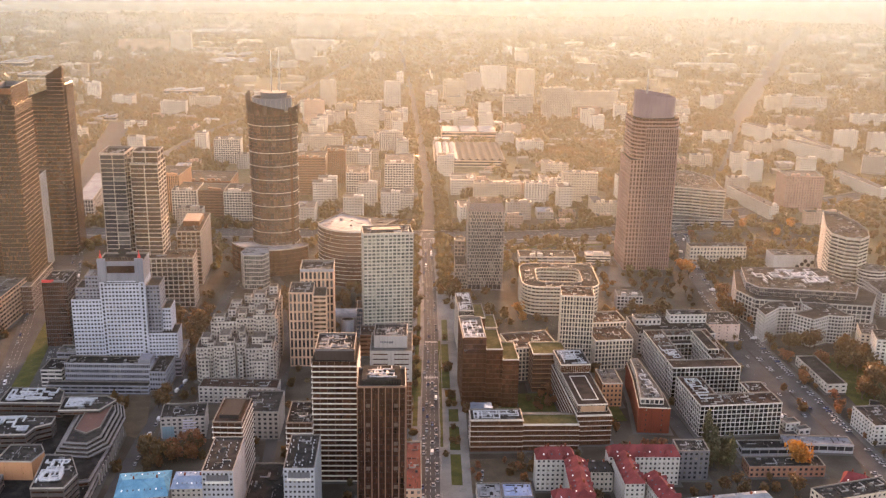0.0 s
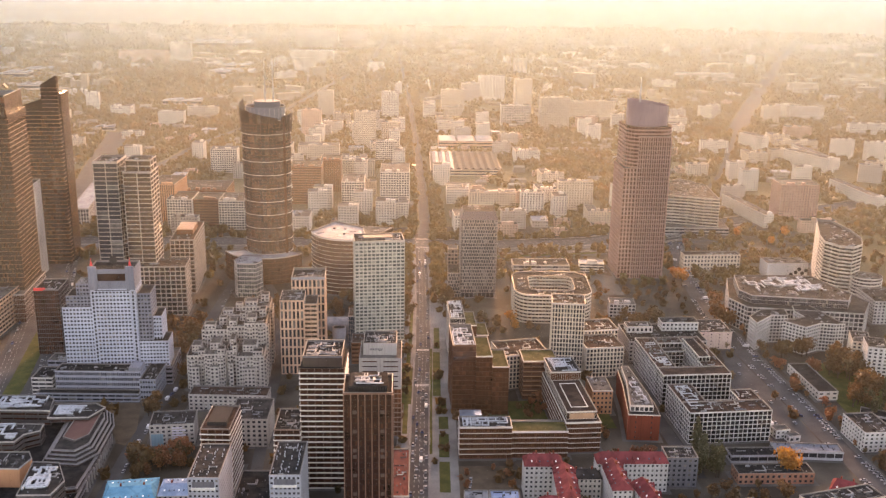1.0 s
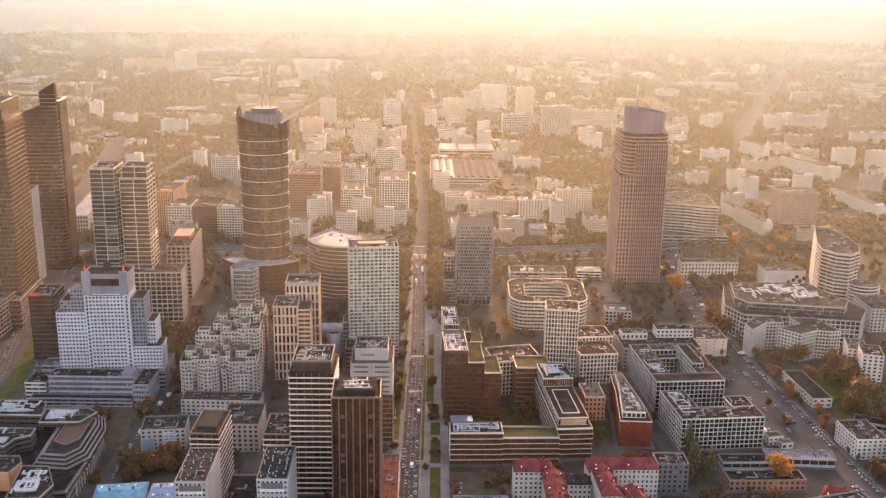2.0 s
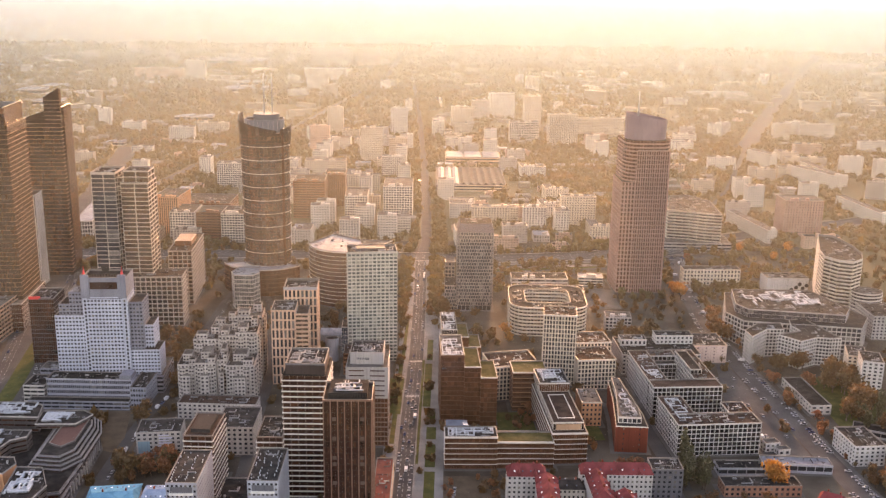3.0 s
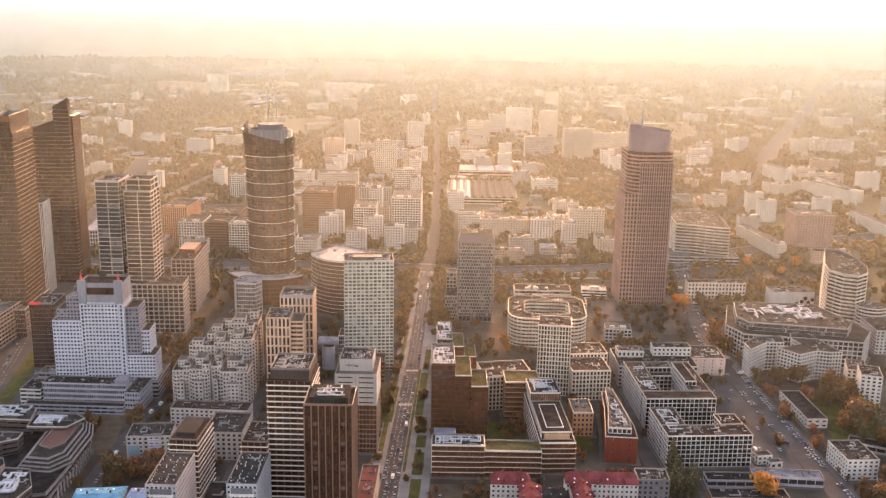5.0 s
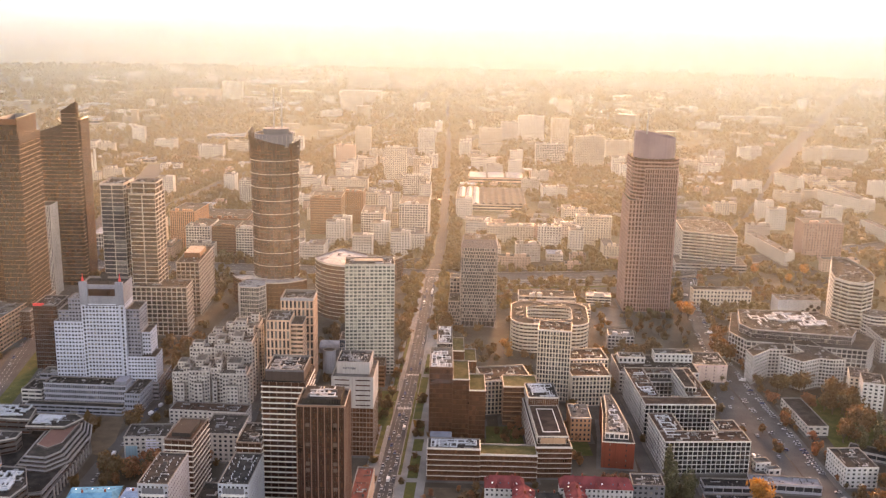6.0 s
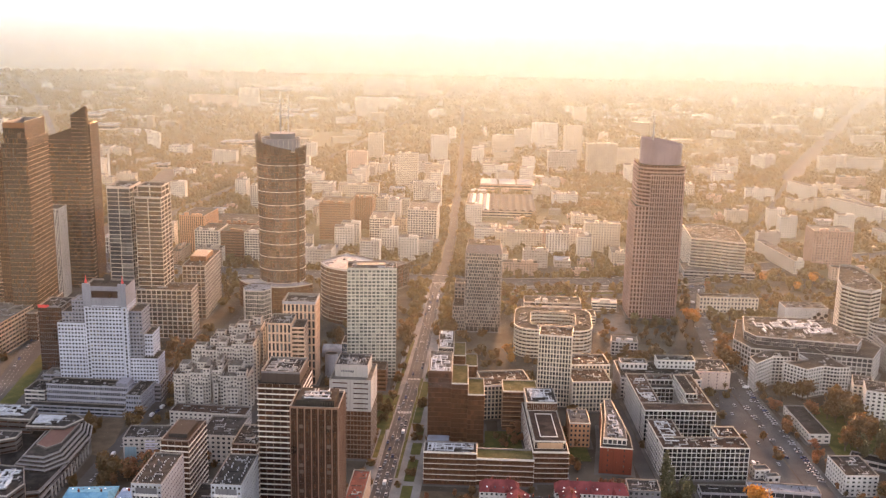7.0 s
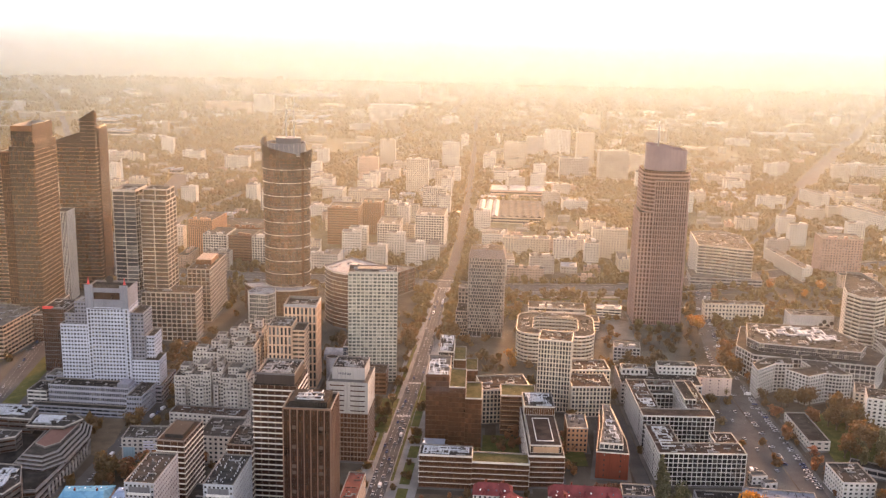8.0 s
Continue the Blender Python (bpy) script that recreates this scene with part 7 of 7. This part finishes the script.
def woods(name, label, mat, n, y0, y1, half, big, thin=-0.3, chips=10, spots=()):
    """Many small crowns, each a ragged cap of leaf scraps, joined."""
    v, f = [], []
    placed, spots = 0, list(spots)
    while placed < n or spots:
        if spots:
            x, y = spots.pop()
            if not free(x, y, 2.0) or near_road(x, y):
                continue
        else:
            y = y0 + (y1 - y0) * frng.random() ** 0.8
            x = 60 + (frng.random() * 2 - 1) * (half * y + 150)
            dens = noise.noise((x * 0.0035, y * 0.0025, 3.0)) + 0.6 * noise.noise((x * 0.012, y * 0.008, 8.0))
            if dens < thin or not free(x, y, 3.0) or near_road(x, y):
                continue
            placed += 1
        r = big * frng.uniform(0.6, 1.25)
        h = r * frng.uniform(1.3, 2.0)
        for k in range(chips):
            a, q, e = frng.uniform(0, 6.28), frng.uniform(0.2, 1.0), frng.uniform(0, 1)
            cx, cy, cz = x + r * q * math.cos(a) * 0.8, y + r * q * math.sin(a) * 0.8, h * (0.35 + 0.65 * e * (1 - 0.5 * q))
            s = r * frng.uniform(0.3, 0.55)
            p = frng.normal(size=(2, 3)) * s * 0.75
            base = len(v)
            v.extend([(cx - p[0][0], cy - p[0][1], cz - p[0][2]), (cx + p[1][0], cy + p[1][1], cz + p[1][2] - s * 0.3), (cx + p[0][0], cy + p[0][1], cz + p[0][2]), (cx - p[1][0], cy - p[1][1], cz - p[1][2] + s * 0.3)])
            f.append((base, base + 1, base + 2, base + 3))
        base = len(v)
        for c, s in cell:
            v.append((x + r * c * 0.75, y + r * s * 0.75, 0))
        for c, s in cell:
            v.append((x + r * c * 0.6, y + r * s * 0.6, h * frng.uniform(0.45, 0.75)))
        v.append((x, y, h * 0.85))
        for k in range(6):
            j = (k + 1) % 6
            f.append((base + k, base + j, base + 6 + j, base + 6 + k))
            f.append((base + 6 + k, base + 6 + j, base + 12))
    me = bpy.data.meshes.new(name)
    me.from_pydata(v, [], f)
    me.materials.append(mat)
    tagged(new(name, me), label, "trees", kind="stuff")


def flats_kind(w, d, h, wall, roof, poly=None, tall=3.2, name="distant_flats", label="far pale block of flats among autumn trees"):
    t = thing(name, label, "building", 0, 0, -800, group="far blocks of flats")
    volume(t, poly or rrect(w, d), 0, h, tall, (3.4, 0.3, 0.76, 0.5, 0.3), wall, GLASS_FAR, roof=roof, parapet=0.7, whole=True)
    OCC.pop()
    return t


# dense old quarter: courtyard tenements, offices, sheds
ell = [(0, 0), (34, 0), (34, 13), (13, 13), (13, 36), (0, 36)]
cup = [(0, 0), (40, 0), (40, 34), (28, 34), (28, 12), (12, 12), (12, 34), (0, 34)]
QUARTER = [
    flats_kind(34, 36, 18, FAR_PLASTER[1], ROOF_PALE, ell, name="tenement", label="cream courtyard tenement with a grey roof"),
    flats_kind(40, 34, 20, FAR_PLASTER[0], ROOF_PALE, cup, name="tenement", label="pale courtyard tenement with a grey roof"),
    flats_kind(30, 14, 22, FAR_PLASTER[2], ROOF_MID, name="tenement", label="grey tenement row with a dark roof"),
    flats_kind(24, 18, 30, FAR_PLASTER[0], ROOF_PALE, name="office_house", label="pale office house with a flat roof"),
    flats_kind(44, 13, 15, FAR_PLASTER[3], ROOF_MID, name="tenement", label="rose tenement row with a dark roof"),
    flats_kind(26, 20, 8, FAR_PLASTER[2], ROOF_ZINC, name="shed", label="low workshop with a pale metal roof"),
    flats_kind(20, 12, 6, FAR_PLASTER[3], ROOF_RUST, name="shed", label="low shed with a rust-brown roof"),
]
SIZES = [(34, 36), (40, 34), (30, 14), (24, 18), (44, 13), (26, 20), (20, 12)]


def settle(kinds, sizes, x, y, turn, gap):
    """Copies one kind to a place, if its footprint is clear there."""
    i = int(frng.integers(0, len(kinds)))
    c, s = math.cos(radians(turn)), math.sin(radians(turn))
    w, d = sizes[i]
    pts = [(x + c * a - s * b, y + s * a + c * b) for a, b in ((0, 0), (w, 0), (w, d), (0, d), (w / 2, d / 2))]
    if any(near_road(px, py, 3) for px, py in pts):
        return False
    x0, x1, y0, y1 = min(p[0] for p in pts), max(p[0] for p in pts), min(p[1] for p in pts), max(p[1] for p in pts)
    if any(a - gap < x1 and x0 < e + gap and b - gap < y1 and y0 < f + gap for a, b, e, f in OCC):
        return False
    OCC.append((x0, y0, x1, y1))
    copy_thing(kinds[i], pose(x, y, 0, 0, 0, turn))
    return True


count = 0
for _ in range(6000):
    y = 1150 + 950 * frng.random() ** 1.3
    x = 90 + (frng.random() * 2 - 1) * (0.42 * y)
    if (x > 480 and frng.random() < 0.6) or (x < -90 and y > 1330 and frng.random() < 0.8) or (300 < x < 540 and 1340 < y < 1900 and frng.random() < 0.85) or (300 < x < 450 and 1350 < y < 1760):
        continue
    count += settle(QUARTER, SIZES, x, y, float(frng.choice([-4, -4, 86, 0])), 4)
    if count >= 165:
        break
PROTO = [flats_kind(62, 13, 16, FAR_PLASTER[0], ROOF_MID), flats_kind(46, 13, 17, FAR_PLASTER[1], ROOF_MID), flats_kind(26, 16, 34, FAR_PLASTER[0], ROOF_MID), flats_kind(34, 15, 26, FAR_PLASTER[2], ROOF_MID), flats_kind(80, 13, 14, FAR_PLASTER[1], ROOF_MID), flats_kind(22, 20, 12, FAR_PLASTER[3], ROOF_MID), flats_kind(40, 30, 9, FAR_PLASTER[2], ROOF_MID)]
FSIZES = [(62, 13), (46, 13), (26, 16), (34, 15), (80, 13), (22, 20), (40, 30)]
count = 0
for _ in range(9000):
    y = 1350 + 2500 * frng.random() ** 1.4
    x = 60 + (frng.random() * 2 - 1) * (0.52 * y + 60)
    if (x < -100 and y < 2700 and frng.random() < 0.75) or (300 < x < 450 and 1350 < y < 1760):
        continue
    turn = float(frng.choice([0, 0, 90, -4, 86, 30])) if x < 500 else float(frng.choice([60, -30, -26, 64, 0]))
    count += settle(PROTO, FSIZES, x, y, turn, 22)
    if count >= 70:
        break
for k in QUARTER + PROTO:
    for ob in (k, *k.children_recursive):
        bpy.data.objects.remove(ob)

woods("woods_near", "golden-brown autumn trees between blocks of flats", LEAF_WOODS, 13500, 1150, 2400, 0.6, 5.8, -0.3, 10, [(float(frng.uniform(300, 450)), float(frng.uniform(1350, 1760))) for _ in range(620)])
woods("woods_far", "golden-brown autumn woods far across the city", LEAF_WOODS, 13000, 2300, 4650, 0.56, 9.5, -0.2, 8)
woods("yard_trees", "small autumn trees in yards and along footways", LEAF, 1300, 470, 1180, 0.55, 3.4, -0.25, 32)
rows_of_trees = []
for line, sides, step in ((BOULEVARD[4:], (-19, -13, 13, 17, 22), 7), (BOULEVARD[6:], (-8.5, -8, 8, 8.5), 8), (CROSS[2:9], (-26, -22, 33, 37), 9), (FAR_EAST, (-27, -2, 2, 27), 12), (FAR_WEST, (-18, -14, 14, 18), 9), (FAR_LINK, (-11, 11, 15), 9)):
    for x, y, a in along(line, step):
        for o in sides:
            if frng.random() < 0.6:
                rows_of_trees.append((x + math.sin(radians(a)) * o + frng.uniform(-2, 2), y - math.cos(radians(a)) * o + frng.uniform(-3, 3)))
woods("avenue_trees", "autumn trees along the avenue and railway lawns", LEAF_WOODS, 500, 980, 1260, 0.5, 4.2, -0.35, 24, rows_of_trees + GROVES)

# farther roofs, too small to tell apart
v, f = [], []
for _ in range(1100):
    y = 2300 + 2350 * frng.random() ** 0.9
    x = 60 + (frng.random() * 2 - 1) * (0.52 * y + 60)
    if noise.noise((x * 0.0035, y * 0.0025, 3.0)) + 0.6 * noise.noise((x * 0.012, y * 0.008, 8.0)) > 0.05 or near_road(x, y, 20):
        continue
    w, d, h = frng.uniform(14, 60), frng.uniform(10, 24), frng.uniform(5, 16) * (1 + 1.5 * (frng.random() < 0.08))
    a = frng.choice([0.0, 1.57, 0.5, -0.6])
    c, s = math.cos(a), math.sin(a)
    b = len(v)
    for z in (0, h):
        for px, py in ((0, 0), (w, 0), (w, d), (0, d)):
            v.append((x + c * px - s * py, y + s * px + c * py, z))
    f.extend([(b, b + 1, b + 5, b + 4), (b + 1, b + 2, b + 6, b + 5), (b + 2, b + 3, b + 7, b + 6), (b + 3, b, b + 4, b + 7), (b + 4, b + 5, b + 6, b + 7)])
for _ in range(420):
    y = 1260 + 1100 * frng.random()
    x = 60 + (frng.random() * 2 - 1) * (0.5 * y + 40)
    w, d, h = frng.uniform(9, 24), frng.uniform(8, 14), frng.uniform(4, 9)
    if near_road(x, y, 20) or not (free(x, y, 4) and free(x + w, y + d, 4) and free(x, y + d, 4) and free(x + w, y, 4)):
        continue
    b = len(v)
    v.extend([(x, y, 0), (x + w, y, 0), (x + w, y + d, 0), (x, y + d, 0), (x, y, h), (x + w, y, h), (x + w, y + d, h), (x, y + d, h), (x + 1, y + d / 2, h + 2.5), (x + w - 1, y + d / 2, h + 2.5)])
    f.extend([(b, b + 1, b + 5, b + 4), (b + 1, b + 2, b + 6, b + 5), (b + 2, b + 3, b + 7, b + 6), (b + 3, b, b + 4, b + 7), (b + 4, b + 5, b + 9, b + 8), (b + 6, b + 7, b + 8, b + 9), (b + 5, b + 6, b + 9), (b + 7, b + 4, b + 8)])
me = bpy.data.meshes.new("far_roofs")
me.from_pydata(v, [], f)
me.materials.append(plaster("far_roof_tile", (0.2, 0.165, 0.13)))
tagged(new("far_roofs", me), "pale roofs and walls far off in the haze", "buildings", kind="stuff")

# ---- cars ----
UNIT_VAN = plain("white_van_paint", (0.5, 0.5, 0.5), 0.5)


def car_kind(length, wide, high, van):
    c = thing("parked_car" if not van else "van", "car on the asphalt with dark windows" if not van else "pale delivery van on the asphalt", "car", 0, 0, -300)
    l, w, h = length / 2, wide / 2, high
    g = Geo()
    prof = [(-l, 0.3), (l, 0.3), (l, 0.62), (l * 0.9, 0.82), (l * 0.45, 0.95), (-l * 0.92, 0.98), (-l, 0.75)] if not van else [(-l, 0.3), (l, 0.3), (l, 0.9), (l * 0.75, 1.3), (l * 0.5, h), (-l, h)]
    n = len(prof)
    for i in range(n):
        (a, b), (e, d) = prof[i], prof[(i + 1) % n]
        g.face([(a, -w, b), (a, w, b), (e, w, d), (e, -w, d)])
    g.face([(a, -w, b) for a, b in prof])
    g.face([(a, w, b) for a, b in reversed(prof)])
    if not van:
        g.face([(-l * 0.62, -w * 0.78, h), (l * 0.1, -w * 0.78, h), (l * 0.1, w * 0.78, h), (-l * 0.62, w * 0.78, h)])
    for x in (-l * 0.62, l * 0.62):
        for y in (-w + 0.1, w - 0.1):
            g.tube([(x, y - 0.11, 0.32), (x, y + 0.11, 0.32)], 0.32, n=8, slot=1)
    part("body", g, (CAR_PAINT if not van else UNIT_VAN, TYRE), c)
    g = Geo()
    if not van:
        lo = [(-l * 0.88, -w * 0.95), (l * 0.42, -w * 0.95), (l * 0.42, w * 0.95), (-l * 0.88, w * 0.95)]
        hi = [(-l * 0.62, -w * 0.78), (l * 0.1, -w * 0.78), (l * 0.1, w * 0.78), (-l * 0.62, w * 0.78)]
        for i in range(4):
            j = (i + 1) % 4
            g.face([(*lo[i], 0.95), (*lo[j], 0.95), (*hi[j], h - 0.01), (*hi[i], h - 0.01)])
    else:
        g.face([(l * 0.755, -w * 0.85, 1.33), (l * 0.755, w * 0.85, 1.33), (l * 0.52, w * 0.85, h - 0.08), (l * 0.52, -w * 0.85, h - 0.08)])
    part("cabin_glass", g, CAR_GLASS, c)
    return c


CARS = [car_kind(4.4, 1.8, 1.46, False), car_kind(4.7, 1.85, 1.66, False), car_kind(5.6, 2.0, 2.3, True)]
crng = random.Random(9)
park = []


def park_car(x, y, a, pick=None):
    if len(park) >= 410 or any((x - p) ** 2 + (y - q) ** 2 < 16 for p, q in park):
        return
    park.append((x, y))
    copy_thing(CARS[pick if pick is not None else crng.choice((0, 0, 0, 0, 0, 1, 1, 1, 1, 2))], pose(x, y, 0.15, 0, 0, a))


def row(line, side, step, chance, turn=0.0, jitter=0.4):
    for x, y, a in along(line, step):
        if crng.random() < chance:
            r = (math.sin(radians(a)), -math.cos(radians(a)))
            park_car(x + r[0] * side + crng.uniform(-jitter, jitter), y + r[1] * side, a + turn + crng.uniform(-3, 3))


for y0 in (622, 640, 676, 694, 730, 748):
    for k in range(7):
        if crng.random() < 0.45:
            park_car(316 + k * 3.6 + crng.uniform(-0.3, 0.3), y0 + crng.uniform(-1, 1), 90 + crng.uniform(-4, 4))
row(NEAR_BOULEVARD[1:], -2.2, 11, 0.5, 180)
row(NEAR_BOULEVARD[1:], 4.4, 10, 0.5)
row(NEAR_BOULEVARD[1:], 1.4, 14, 0.35)
row(NEAR_BOULEVARD[1:], -4.9, 11, 0.35, 180)
row([(66, 560), (92, 700), (98, 770)], 22, 6, 0.3)
row(EAST_ROAD, 6.4, 4.6, 0.62, 75)
row(EAST_ROAD, -6.4, 5, 0.35, 75)
row(EAST_ROAD, 1.5, 26, 0.4)
row(WEST_AVENUE[:6], 12.5, 13, 0.5)
row(WEST_AVENUE[:6], -17, 17, 0.5, 180)
row(WEST_AVENUE[:6], 20.5, 6, 0.5)
row(WEST_AVENUE[:6], -14, 15, 0.5, 180)
row(WEST_STREET, 3.4, 8, 0.5)
row(INNER_STREET, -3, 9, 0.4)
row(SIDE_STREET, -3.6, 5.2, 0.85, 80)
row(SIDE_STREET, 3.4, 8, 0.4)
row(CROSS[3:8], 4, 11, 0.6)
row(CROSS[3:8], -4, 11, 0.6, 180)
row(CROSS[4:8], 8, 12, 0.55)
row(CUTTING, 55, 9, 0.5)
for x0, y0, x1, y1, n in ((150, 905, 160, 990, 8), (236, 936, 288, 1004, 34), (190, 990, 250, 1004, 8), (300, 1040, 360, 1062, 8)):
    for _ in range(n):
        x, y = crng.uniform(x0, x1), crng.uniform(y0, y1)
        if free(x, y, 2.5):
            park_car(x, y, crng.choice((-4, 86, 80)))
for _ in range(14):
    park_car(crng.uniform(262, 305), crng.uniform(540, 560), crng.choice((0, 90, 80, 10)))
for _ in range(12):
    park_car(crng.uniform(190, 240), crng.uniform(574, 592), crng.choice((0, 90, 10)))
for _ in range(12):
    park_car(crng.uniform(-118, -105), crng.uniform(690, 740), crng.choice((0, 90, 10)))
for k in CARS:
    for ob in (k, *k.children_recursive):
        bpy.data.objects.remove(ob)

# ---- street lamps ----
pole = thing("street_lamp", "slim grey steel street lamp", "street lamp", 0, 0, -300, group="boulevard lamps")
g = Geo()
g.tube([(0, 0, 0), (0, 0, 8.5), (0.4, 0, 9.2), (2.0, 0, 9.4)], 0.12, 0.06, 6)
part("pole", g, MAST, pole)
g = Geo()
g.box(1.6, -0.15, 9.3, 2.5, 0.15, 9.45, 0, 0.03, True)
part("lantern", g, UNIT, pole)
for x, y, a in along(NEAR_BOULEVARD, 45):
    r = (math.sin(radians(a)), -math.cos(radians(a)))
    for o, tn in ((7, 180), (-7, 0)):
        copy_thing(pole, pose(x + r[0] * o, y + r[1] * o, 0.22, 0, 0, a - 90 + tn))
for ob in (pole, *pole.children_recursive):
    bpy.data.objects.remove(ob)
